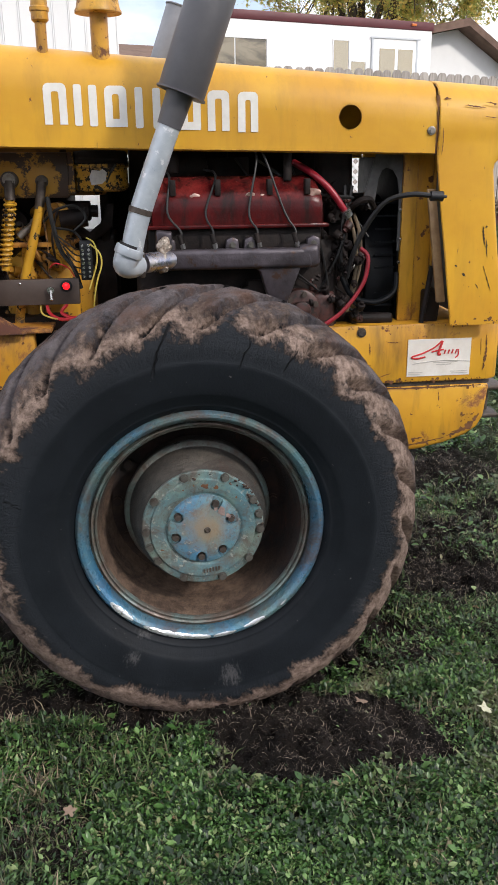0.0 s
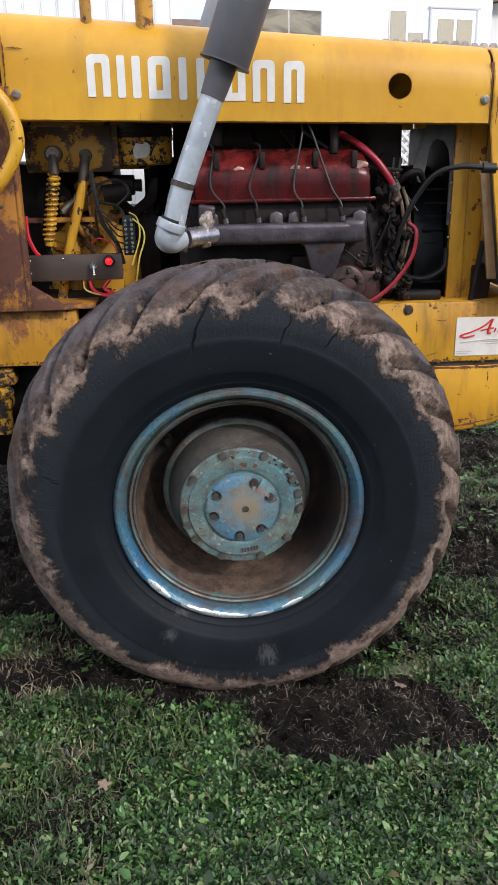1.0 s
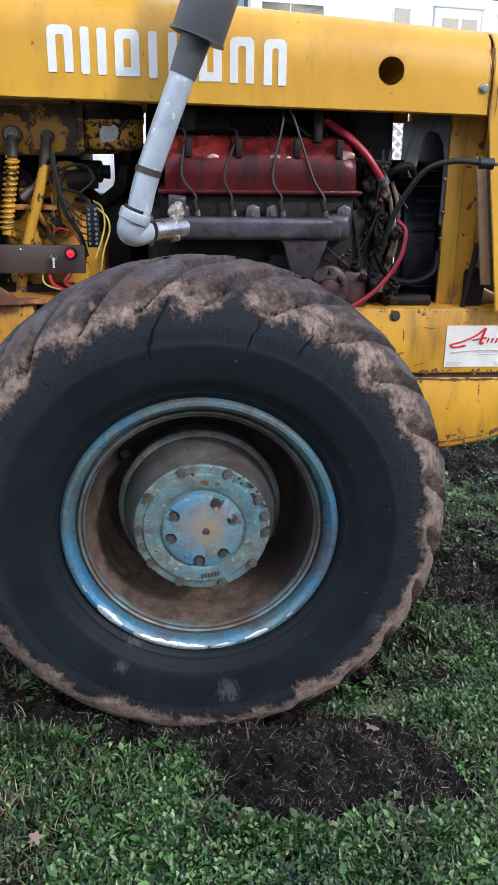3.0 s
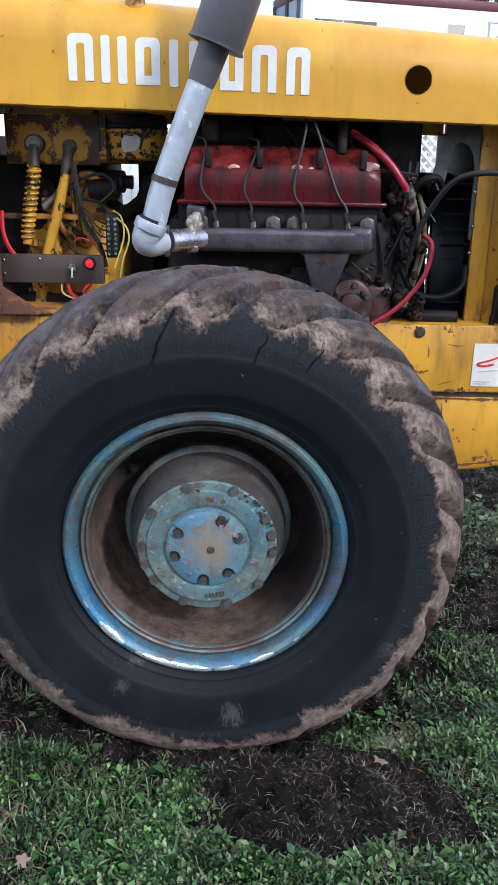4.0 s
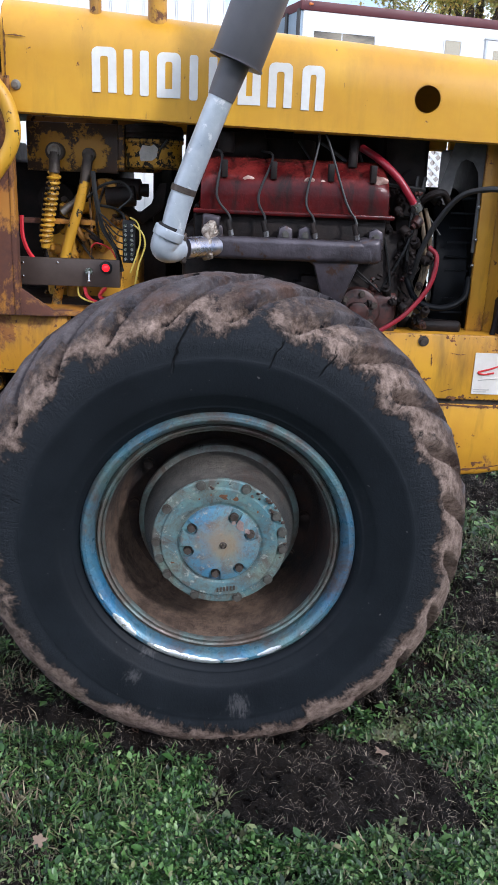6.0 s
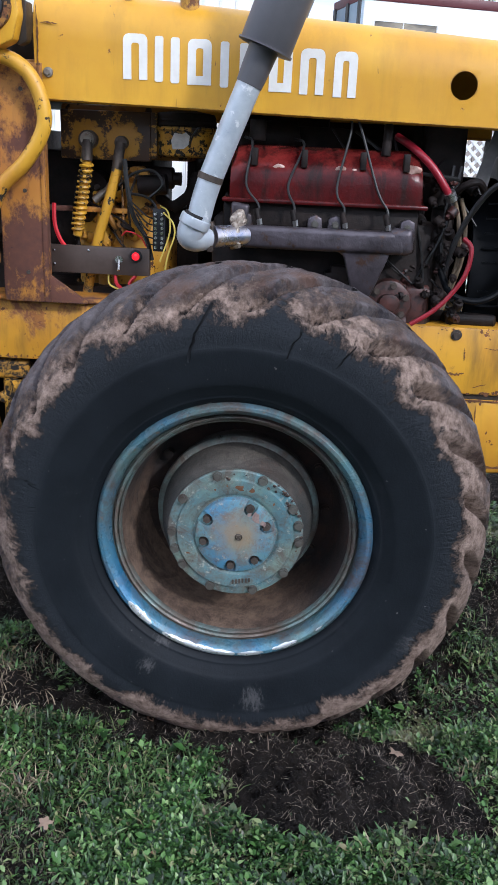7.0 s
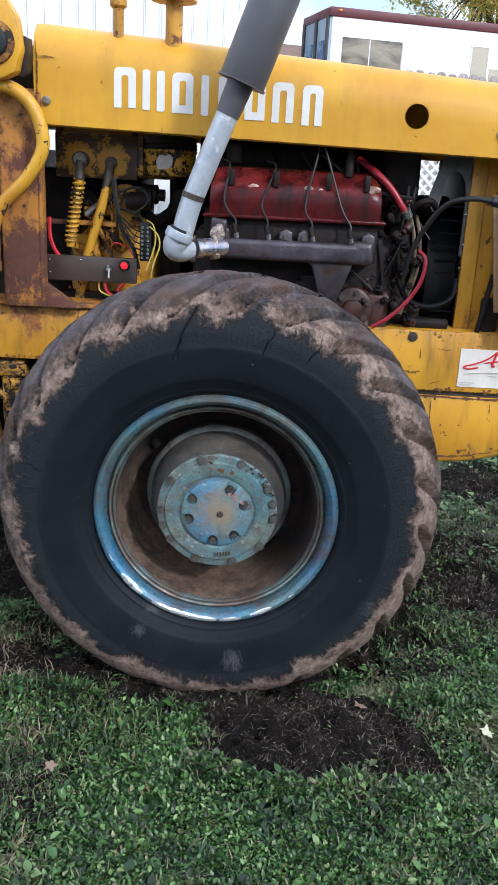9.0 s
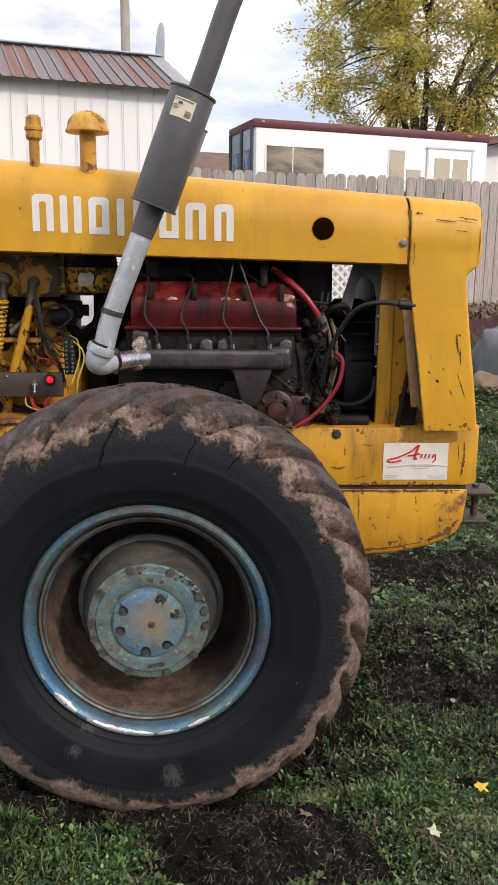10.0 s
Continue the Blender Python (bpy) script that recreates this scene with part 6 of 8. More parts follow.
part("arm_support", prism([(-1.5, 1.5), (-0.78, 1.69), (-0.66, 1.72), (-0.66, 1.76), (-0.8, 1.76), (-1.5, 1.6)], HOOD_Y + 0.02, HOOD_Y + 0.08, 0.004), YELLOW_RUST, LOADER, "rusty diagonal brace")
part("grease_clot", lumpy(prism([(-0.672, 1.905), (-0.655, 1.9), (-0.652, 1.85), (-0.66, 1.8), (-0.685, 1.785), (-0.69, 1.8)], HOOD_Y - 0.065, HOOD_Y - 0.004, 0.006), 0.008, 0.03), GREASE, LOADER, "black grease squeezed out beside the pivot")
scar([(-0.647, 1.9), (-0.644, 1.83), (-0.646, 1.76), (-0.645, 1.7)], 0.004, HOOD_Y - 0.0065, PAINT_SCAR, hood, 91, "rust_run")
scar([(-0.645, 1.853), (-0.61, 1.853), (-0.585, 1.85)], 0.003, HOOD_Y - 0.0065, PAINT_SCAR, hood, 92)

hose = part("hydraulic_hose", tube([(-0.85, 0.54, 1.75), (-0.753, 0.545, 1.762), (-0.68, 0.55, 1.735), (-0.633, 0.55, 1.67), (-0.622, 0.55, 1.58), (-0.676, 0.55, 1.487), (-0.752, 0.55, 1.412), (-0.787, 0.55, 1.34), (-0.792, 0.55, 1.28)], 0.0215, 16), YELLOW_HOSE, LOADER, "yellow-painted hydraulic hose, paint flaking")
part("hose_ferrule", merge(rod((-0.792, 0.55, 1.285), (-0.797, 0.55, 1.2), 0.023), hexnut((-0.797, 0.55, 1.22), 0.028, 0.03, (0, 0, -1)), rod((-0.797, 0.55, 1.2), (-0.8, 0.55, 1.12), 0.019)), YELLOW_GRIMY, hose)
part("hose_elbow", tube([(-0.8, 0.55, 1.15), (-0.804, 0.55, 1.11), (-0.82, 0.55, 1.09), (-0.84, 0.55, 1.078)], 0.021, 14), YELLOW_GRIMY, hose)
part("hose_tail", tube([(-0.835, 0.55, 1.08), (-0.88, 0.547, 1.063), (-0.93, 0.545, 1.045), (-1.05, 0.54, 1.02)], 0.0175, 14), RUBBER, hose)
part("silver_sleeve", rod((-0.885, 0.547, 1.062), (-0.925, 0.545, 1.048), 0.021), SILVER, hose, "silver crimp sleeve")
part("battery_box", box((-1.25, 0.78, 1.27), (-0.94, 0.98, 1.55), 0.012), BLACKBOX, LOADER, "black battery case")
part("battery_side", box((-0.94, 0.76, 1.245), (-0.86, 0.775, 1.6), 0.003), YELLOW_STAIN, LOADER)
part("battery_shelf", box((-1.3, 0.76, 1.225), (-0.86, 1.0, 1.243), 0.003), BLOCK, LOADER)
part("cross_bar", box((-1.3, 0.74, 1.6), (-0.9, 0.79, 1.655), 0.004), BRACE, LOADER)
# front frame and underbody: hardly seen blocks added to keep the ground below dark
part("front_chassis", box((-3.4, 0.74, 0.4), (-1.0, 1.4, 1.02), 0.03), BLOCK, LOADER, "plain front frame out of view, added to block light")
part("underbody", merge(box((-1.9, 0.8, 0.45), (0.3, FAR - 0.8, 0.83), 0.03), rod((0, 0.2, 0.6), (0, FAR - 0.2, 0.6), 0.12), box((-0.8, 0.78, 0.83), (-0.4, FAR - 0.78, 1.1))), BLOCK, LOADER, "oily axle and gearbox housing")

# valve block, hoses and controls ahead of the engine
plate = part("valve_plate", merge(box((-0.645, 0.8, 1.495), (-0.36, 0.83, 1.64), 0.004), box((-0.36, 0.8, 1.505), (-0.34, 0.83, 1.64), 0.003)), OILPLATE, LOADER, "oil-stained yellow tank plate")
part("hose_fitting", merge(rod((-0.552, 0.8, 1.553), (-0.552, 0.765, 1.553), 0.028), rod((-0.552, 0.768, 1.551), (-0.553, 0.76, 1.49), 0.017)), BOLT, plate)
part("hose_fitting", merge(rod((-0.448, 0.8, 1.548), (-0.448, 0.77, 1.548), 0.02), rod((-0.448, 0.772, 1.548), (-0.462, 0.765, 1.46), 0.016)), BOLT, plate)
def upright(profile, at, seg=40):
    """Turn a profile of (radius, height) about an upright axis."""
    bm = lathe(profile, (0, 0, 0), seg)
    for v in bm.verts:
        v.co = Vector((v.co.x, -v.co.z, v.co.y)) + Vector(at)
    bmesh.ops.recalc_face_normals(bm, faces=bm.faces)
    return bm


can = part("oil_canister", upright([(0.0, 1.512), (0.08, 1.512), (0.09, 1.517), (0.0935, 1.526), (0.0935, 1.588), (0.0985, 1.591), (0.0985, 1.6), (0.093, 1.603), (0.0, 1.603)], (-0.257, 0.86, 0)), CANPAINT, LOADER, "chipped yellow filter canister")
part("canister_lid", upright([(0.0, 1.602), (0.097, 1.602), (0.099, 1.606), (0.0965, 1.611), (0.0965, 1.615), (0.0985, 1.619), (0.095, 1.624), (0.0955, 1.632), (0.09, 1.642), (0.04, 1.65), (0.0, 1.65)], (-0.257, 0.86, 0)), BLOCK, can)
part("canister_label", prism([(-0.285, 1.535), (-0.29, 1.56), (-0.28, 1.583), (-0.255, 1.58), (-0.245, 1.586), (-0.232, 1.575), (-0.236, 1.55), (-0.25, 1.538)], 0.7645, 0.772), GREYPRINT, can, flat=True)


def coil(a, b, r, turns, wire):
    a, b = Vector(a), Vector(b)
    d = (b - a).normalized()
    s = d.orthogonal().normalized()
    u = d.cross(s)
    n = turns * 10
    return tube([a + (b - a) * (k / n) + r * (math.cos(k * 2 * math.pi / 10) * s + math.sin(k * 2 * math.pi / 10) * u) for k in range(n + 1)], wire, 6, smooth=False)


part("fitting_bolt", hexnut((-0.552, 0.765, 1.555), 0.017, 0.01, washer=1.25), SCREW, plate, "silver bolt head")
part("spring_sleeve", merge(coil((-0.553, 0.765, 1.49), (-0.592, 0.775, 1.28), 0.018, 13, 0.005), rod((-0.553, 0.765, 1.5), (-0.592, 0.775, 1.26), 0.0145)), YELLOW_HOSE, LOADER, "yellow hose in a coiled guard")
part("hard_line", tube([(-0.457, 0.765, 1.47), (-0.49, 0.765, 1.36), (-0.527, 0.77, 1.24), (-0.56, 0.78, 1.1), (-0.57, 0.78, 1.02)], 0.0165, 12), YELLOW_HOSE, LOADER, "yellow hydraulic line")
part("line_clamp_bar", box((-0.7, 0.8, 1.333), (-0.43, 0.815, 1.35), 0.002), YELLOW_RUST, LOADER)
part("valve_body", lumpy(merge(box((-0.61, 0.85, 1.04), (-0.35, 1.1, 1.315), 0.025, 3), box((-0.4, 0.86, 1.04), (-0.3, 1.05, 1.25), 0.02, 3), rod((-0.41, 0.84, 1.44), (-0.41, 0.9, 1.44), 0.04), box((-0.46, 0.86, 1.3), (-0.37, 1.0, 1.45), 0.015), box((-0.56, 0.84, 1.3), (-0.5, 0.95, 1.4), 0.01), rod((-0.43, 0.82, 1.28), (-0.39, 0.88, 1.3), 0.035), rod((-0.52, 0.84, 1.05), (-0.52, 0.84, 1.35), 0.022)), 0.006, 0.05), VALVE_YELLOW, LOADER, "grimy yellow control valve body")
vrng = random.Random(12)
for k in range(34):
    p0 = Vector((vrng.uniform(-0.64, -0.37), vrng.uniform(0.83, 0.9), vrng.uniform(1.08, 1.47)))
    d = Vector((vrng.uniform(-1, 1), vrng.uniform(-1.2, -0.3), vrng.uniform(-0.6, 1))).normalized()
    r = vrng.uniform(0.008, 0.022)
    mat = (YELLOW_GRIMY, VALVE_YELLOW, YELLOW_STAIN, GREASE, VALVE_YELLOW)[k % 5]
    part("valve_fitting", merge(rod(p0 - d * 0.05, p0 + d * r, r, seg=12, bevel=0.002), hexnut(p0 + d * r, r * 0.75, 0.014, d)), mat, LOADER)
for k in range(9):
    a = Vector((vrng.uniform(-0.64, -0.4), 0.83, vrng.uniform(1.3, 1.48)))
    b = Vector((vrng.uniform(-0.64, -0.36), 0.82, vrng.uniform(1.08, 1.3)))
    part("valve_hose", tube([a, (a + b) / 2 + Vector((vrng.uniform(-0.04, 0.04), -0.03, 0)), b], vrng.choice((0.004, 0.007, 0.01)), 7, 8), (GREASE, YELLOW_GRIMY, BLOCK)[k % 3], LOADER)
part("charge_pump", lumpy(merge(rod((-0.46, 0.9, 1.45), (-0.3, 0.9, 1.445), 0.034, seg=24, bevel=0.006), rod((-0.3, 0.9, 1.445), (-0.275, 0.9, 1.444), 0.02, seg=16), box((-0.46, 0.88, 1.4), (-0.4, 0.95, 1.48), 0.01)), 0.003, 0.03), BLOCK, LOADER, "black hydraulic pump end")
part("pump_bracket", lumpy(merge(prism([(-0.385, 1.39), (-0.36, 1.36), (-0.3, 1.335), (-0.23, 1.39), (-0.22, 1.47), (-0.245, 1.47), (-0.27, 1.4), (-0.31, 1.37), (-0.345, 1.395), (-0.37, 1.41)], 0.95, 0.97, 0.004)), 0.006, 0.03), BLOCK, LOADER)
part("hose_joint", merge(rod((-0.54, 0.8, 1.37), (-0.49, 0.8, 1.41), 0.012), ball((-0.485, 0.8, 1.415), 0.017)), SCREW, LOADER)
part("filler_tube", rod((-0.4, 0.82, 1.42), (-0.31, 0.82, 1.43), 0.032, seg=24), BLOCK, LOADER)
ctl = part("control_panel", box((-0.668, 0.705, 1.15), (-0.345, 0.725, 1.236), 0.003), PANEL, LOADER, "brown metal switch panel")
part("lamp_bezel", upright([(0.0125, 0.0), (0.019, 0.0), (0.02, 0.004), (0.018, 0.009), (0.0125, 0.01)], (0, 0, 0), 28), BLACKBOX, ctl)
for v in bpy.data.objects["lamp_bezel"].data.vertices:
    raw = v.co + LOADER.location
    v.co = Vector((raw.x - 0.388, 0.705 - raw.z, raw.y + 1.212)) - LOADER.location
part("indicator_lamp", merge(rod((-0.388, 0.7, 1.212), (-0.388, 0.71, 1.212), 0.0125, seg=24), ball((-0.388, 0.7, 1.212), 0.0108, (1, 0.6, 1))), LAMP, ctl, "glowing red indicator lamp")
part("toggle_switch", merge(rod((-0.44, 0.69, 1.2), (-0.44, 0.707, 1.2), 0.012, seg=16), rod((-0.44, 0.694, 1.2), (-0.437, 0.675, 1.172), 0.0045, seg=10), ball((-0.437, 0.675, 1.172), 0.006)), CHROME, ctl, "chrome toggle switch")
for x, z in ((-0.65, 1.218), (-0.65, 1.176), (-0.54, 1.222)):
    part("screw", ball((x, 0.704, z), 0.005, (1, 0.5, 1)), CHROME, ctl)
terminal = part("terminal_strip", box((-0.335, 0.7, 1.23), (-0.295, 0.72, 1.36), 0.003), BLACKBOX, LOADER, "black wiring terminal strip")
for k in range(8):
    part("terminal_screw", merge(rod((-0.325, 0.692, 1.243 + 0.0145 * k), (-0.325, 0.7, 1.243 + 0.0145 * k), 0.005, seg=8), rod((-0.305, 0.692, 1.243 + 0.0145 * k), (-0.305, 0.7, 1.243 + 0.0145 * k), 0.005, seg=8)), CHROME, terminal)


def wire(points, r, mat, name="wire"):
    return part(name, tube(points, r, 6, 6), mat, LOADER)


wire([(-0.39, 0.71, 1.15), (-0.41, 0.71, 1.12), (-0.36, 0.7, 1.1), (-0.3, 0.7, 1.1)], 0.006, REDWIRE, "red_cable")
wire([(-0.46, 0.72, 1.16), (-0.45, 0.71, 1.12), (-0.41, 0.7, 1.1), (-0.36, 0.7, 1.105)], 0.006, REDWIRE, "red_cable")
wire([(-0.655, 0.74, 1.36), (-0.652, 0.73, 1.3), (-0.635, 0.72, 1.255), (-0.612, 0.715, 1.225)], 0.007, REDWIRE, "red_cable")
wire([(-0.48, 0.72, 1.15), (-0.475, 0.71, 1.12), (-0.44, 0.7, 1.105), (-0.4, 0.7, 1.1)], 0.003, YELLOWWIRE)
wire([(-0.3, 0.69, 1.35), (-0.27, 0.69, 1.32), (-0.265, 0.69, 1.28), (-0.285, 0.69, 1.22), (-0.3, 0.7, 1.14)], 0.003, YELLOWWIRE)
wire([(-0.31, 0.69, 1.37), (-0.285, 0.69, 1.35), (-0.28, 0.69, 1.29), (-0.31, 0.69, 1.2)], 0.0028, YELLOWWIRE)
wire([(-0.44, 0.74, 1.27), (-0.42, 0.73, 1.285), (-0.38, 0.73, 1.27), (-0.36, 0.73, 1.24)], 0.0025, REDWIRE)
wire([(-0.43, 0.74, 1.5), (-0.42, 0.73, 1.42), (-0.4, 0.73, 1.33), (-0.36, 0.72, 1.27), (-0.34, 0.72, 1.2)], 0.008, WIRE, "cable")
wire([(-0.42, 0.75, 1.4), (-0.36, 0.74, 1.39), (-0.33, 0.73, 1.36), (-0.33, 0.72, 1.3)], 0.0045, WIRE, "cable")
wire([(-0.45, 0.75, 1.42), (-0.4, 0.74, 1.46), (-0.34, 0.74, 1.47), (-0.31, 0.73, 1.43), (-0.35, 0.73, 1.39)], 0.0045, WIRE, "cable")
wire([(-0.24, 0.8, 1.53), (-0.22, 0.72, 1.57), (-0.2, 0.72, 1.6)], 0.003, WIRE, "cable")
for k in range(5):
    wire([(-0.335, 0.7, 1.25 + 0.02 * k), (-0.355, 0.69, 1.26 + 0.02 * k), (-0.37 - 0.01 * k, 0.72, 1.3 + 0.02 * k)], 0.0025, WIRE, "cable")

# engine
def lathe_x(profile, y, z, seg=40):
    """Turn a profile of (radius, along x) about an axis that runs along x."""
    bm = lathe(profile, (0, 0, 0), seg)
    for v in bm.verts:
        v.co = Vector((v.co.y, y + v.co.x, z + v.co.z))
    bmesh.ops.recalc_face_normals(bm, faces=bm.faces)
    return bm


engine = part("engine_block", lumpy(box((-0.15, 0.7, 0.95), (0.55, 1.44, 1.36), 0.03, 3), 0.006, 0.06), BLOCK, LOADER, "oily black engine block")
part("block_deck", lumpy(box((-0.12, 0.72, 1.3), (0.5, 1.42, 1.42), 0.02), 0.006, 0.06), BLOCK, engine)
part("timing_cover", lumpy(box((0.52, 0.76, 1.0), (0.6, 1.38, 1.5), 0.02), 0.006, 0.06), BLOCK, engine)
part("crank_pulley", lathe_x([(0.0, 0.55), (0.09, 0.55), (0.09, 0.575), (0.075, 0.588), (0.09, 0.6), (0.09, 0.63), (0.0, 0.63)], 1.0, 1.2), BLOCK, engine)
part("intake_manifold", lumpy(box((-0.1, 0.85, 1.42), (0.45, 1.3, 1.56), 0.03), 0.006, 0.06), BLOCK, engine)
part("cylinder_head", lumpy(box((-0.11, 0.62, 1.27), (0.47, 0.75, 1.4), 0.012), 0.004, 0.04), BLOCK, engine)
part("side_casting", lumpy(merge(rod((0.41, 0.655, 1.115), (0.41, 0.76, 1.115), 0.07, seg=28, bevel=0.012), box((0.45, 0.68, 1.02), (0.54, 0.76, 1.17), 0.02, 3), rod((0.33, 0.69, 1.05), (0.47, 0.69, 1.05), 0.03), rod((0.41, 0.635, 1.115), (0.41, 0.66, 1.115), 0.032, seg=20, bevel=0.005)), 0.005, 0.04), REDBLOCK, engine, "oily red side casting")
for k in range(6):
    a = radians(20 + 60 * k)
    part("casting_bolt", hexnut((0.41 + 0.053 * math.cos(a), 0.656, 1.115 + 0.053 * math.sin(a)), 0.0085, 0.01, washer=1.3), BOLT, engine)


def valve_cover():
    bm = bmesh.new()
    rows = []
    sec = [(0.0, -0.012), (0.0, 0.03), (0.002, 0.06), (0.008, 0.078), (0.02, 0.093), (0.045, 0.118), (0.065, 0.133), (0.09, 0.142), (0.12, 0.14), (0.15, 0.118), (0.17, 0.08), (0.175, -0.012)]
    xs = [(-0.095, 0.3), (-0.09, 0.8), (-0.075, 0.96), (-0.05, 1.0)] + [(-0.05 + 0.03 * k, 1.0) for k in range(1, 17)] + [(0.455, 0.96), (0.47, 0.82), (0.476, 0.35)]
    for x, s in xs:
        row = []
        for y, z in sec:
            cy, cz = 0.088, 0.05
            yy, zz = cy + (y - cy) * (0.7 + 0.3 * s), -0.012 + (z + 0.012) * s
            row.append(bm.verts.new((x, 0.605 + yy, 1.417 + zz)))
        rows.append(row)
    for u, v in zip(rows, rows[1:]):
        for i in range(len(sec) - 1):
            bm.faces.new((u[i], u[i + 1], v[i + 1], v[i]))
    bm.faces.new(rows[0])
    bm.faces.new(rows[-1])
    bmesh.ops.recalc_face_normals(bm, faces=bm.faces)
    return bm


part("valve_cover", valve_cover(), RED, engine, "dull red valve cover with scuffed top")
part("cover_flange", box((-0.112, 0.592, 1.396), (0.49, 0.79, 1.409), 0.005), RED, engine)
for x, z, w in ((0.44, 1.507, 0.024), (0.05, 1.497, 0.018), (0.23, 1.5, 0.016), (0.27, 1.498, 0.009)):
    part("bare_patch", lumpy(ball((x, 0.6165, z), w, (1, 0.12, 0.55)), 0.004, 0.012, x * 7), BARE, engine)
for x in (-0.03, 0.115, 0.285, 0.41):
    part("wire_clip", box((x, 0.607, 1.5), (x + 0.018, 0.64, 1.55), 0.003), BLOCK, engine)
for a, b in (((-0.03, 1.56), (0.0, 1.352)), ((0.12, 1.56), (0.105, 1.352)), ((0.255, 1.62), (0.25, 1.352)), ((0.27, 1.64), (0.375, 1.352))):
    xm = (a[0] * 0.4 + b[0] * 0.6)
    bow = 0.03 if b[0] < 0.3 else -0.005
    part("spark_lead", tube([(a[0] - 0.03, 0.74, a[1] + 0.02), (a[0], 0.64, a[1]), (xm - bow, 0.592, 1.45), (b[0] - 0.004, 0.58, 1.395), (b[0], 0.573, b[1] + 0.02)], 0.0038, 7, 6), WIRE, engine)
    part("plug_boot", merge(rod((b[0] - 0.008, 0.572, b[1] + 0.03), (b[0], 0.57, b[1]), 0.0085), rod((b[0], 0.57, b[1]), (b[0] + 0.002, 0.575, b[1] - 0.016), 0.006)), BLOCK, engine)
    part("plug_shell", rod((b[0] + 0.001, 0.569, b[1] + 0.002), (b[0] + 0.004, 0.572, b[1] - 0.014), 0.0085, seg=6), BRIGHT, engine)
part("exhaust_manifold", lumpy(merge(box((-0.065, 0.548, 1.27), (0.43, 0.61, 1.334), 0.016, 3), box((0.38, 0.55, 1.27), (0.455, 0.62, 1.345), 0.02, 3), prism([(0.2, 1.3), (0.4, 1.3), (0.385, 1.26), (0.34, 1.14), (0.29, 1.14), (0.255, 1.26)], 0.565, 0.6, 0.006)), 0.005, 0.03), IRON, engine, "dark cast iron exhaust manifold")
for x in (-0.04, 0.165, 0.225, 0.435):
    part("manifold_ear", merge(prism([(x - 0.024, 1.31), (x + 0.024, 1.31), (x + 0.02, 1.362), (x, 1.372), (x - 0.02, 1.362)], 0.578, 0.61, 0.004)), IRON, engine)
    part("manifold_nut", hexnut((x, 0.578, 1.345), 0.0085, 0.01, washer=1.3), HUBBOLT, engine)
part("manifold_stub", rod((-0.128, 0.487, 1.303), (-0.04, 0.57, 1.305), 0.031, seg=24), HEATBLUE, engine, "heat-blued steel exhaust stub")
part("stub_flange", merge(box((-0.138, 0.462, 1.262), (-0.122, 0.505, 1.345), 0.004), hexnut((-0.13, 0.462, 1.33), 0.008, 0.008), hexnut((-0.13, 0.462, 1.276), 0.008, 0.008)), BOLT, engine)
part("weld_bead", lumpy(merge(ball((-0.062, 0.548, 1.305), 0.04, (0.5, 0.8, 1.0), 4), ball((-0.058, 0.56, 1.342), 0.028, (0.8, 0.7, 1.2), 4)), 0.009, 0.014), WELD, engine, "lumpy heat-stained weld")
part("weld_tab", lumpy(box((-0.085, 0.575, 1.33), (-0.03, 0.6, 1.395), 0.01, 3), 0.006, 0.03), IRON, engine)
for a, b, r in (((0.36, 0.66, 1.54), (0.365, 0.68, 1.63), 0.014), ((-0.1, 0.8, 1.56), (0.1, 0.82, 1.6), 0.05), ((0.15, 0.95, 1.5), (0.15, 0.95, 1.62), 0.12), ((-0.02, 0.7, 1.57), (-0.02, 0.7, 1.63), 0.025)):
    part("intake_fitting", rod(a, b, r, bevel=0.004), BLOCK, engine)
erng = random.Random(9)
for k in range(54):
    x, z, r = erng.uniform(0.44, 0.64), erng.uniform(1.06, 1.5), erng.uniform(0.006, 0.019)
    p0 = Vector((x, erng.uniform(0.66, 0.72), z))
    d = Vector((erng.uniform(-1, 1), -0.6, erng.uniform(-1, 1))).normalized()
    part("engine_fitting", lumpy(merge(rod(p0, p0 + d * r * 1.6, r, seg=12, bevel=0.003), hexnut(p0 + d * r * 1.5, r * 0.5, 0.012, d)), 0.003, 0.03, k), REDBLOCK if k % 4 == 0 else BLOCK, engine)
for k in range(9):
    p0 = Vector((erng.uniform(-0.1, 0.3), 0.7, erng.uniform(1.02, 1.25)))
    part("engine_boss", lumpy(box(p0 - Vector((0.04, 0.05, 0.025)), p0 + Vector((0.04, 0.02, 0.025)), 0.008), 0.006, 0.03, k), BLOCK, engine)
for k in range(12):
    a = Vector((erng.uniform(-0.05, 0.62), erng.uniform(0.72, 0.85), erng.uniform(1.5, 1.63)))
    b = Vector((erng.uniform(0.45, 0.66), erng.uniform(0.64, 0.75), erng.uniform(1.08, 1.5)))
    part("loose_wire", tube([a, (a + b) / 2 + Vector((erng.uniform(-0.05, 0.05), -0.03, erng.uniform(-0.06, 0.03))), b], erng.choice((0.003, 0.004, 0.006)), 6, 8), WIRE, engine)
part("upper_hose", tube([(0.4, 0.76, 1.6), (0.445, 0.67, 1.565), (0.5, 0.645, 1.515), (0.545, 0.64, 1.455), (0.56, 0.66, 1.43)], 0.0115, 12), REDHOSE, LOADER, "red rubber hose")
part("lower_hose", tube([(0.615, 0.66, 1.32), (0.64, 0.65, 1.29), (0.632, 0.645, 1.22), (0.6, 0.645, 1.16), (0.545, 0.64, 1.1), (0.48, 0.64, 1.055)], 0.0075, 10), REDHOSE, LOADER, "red rubber hose")
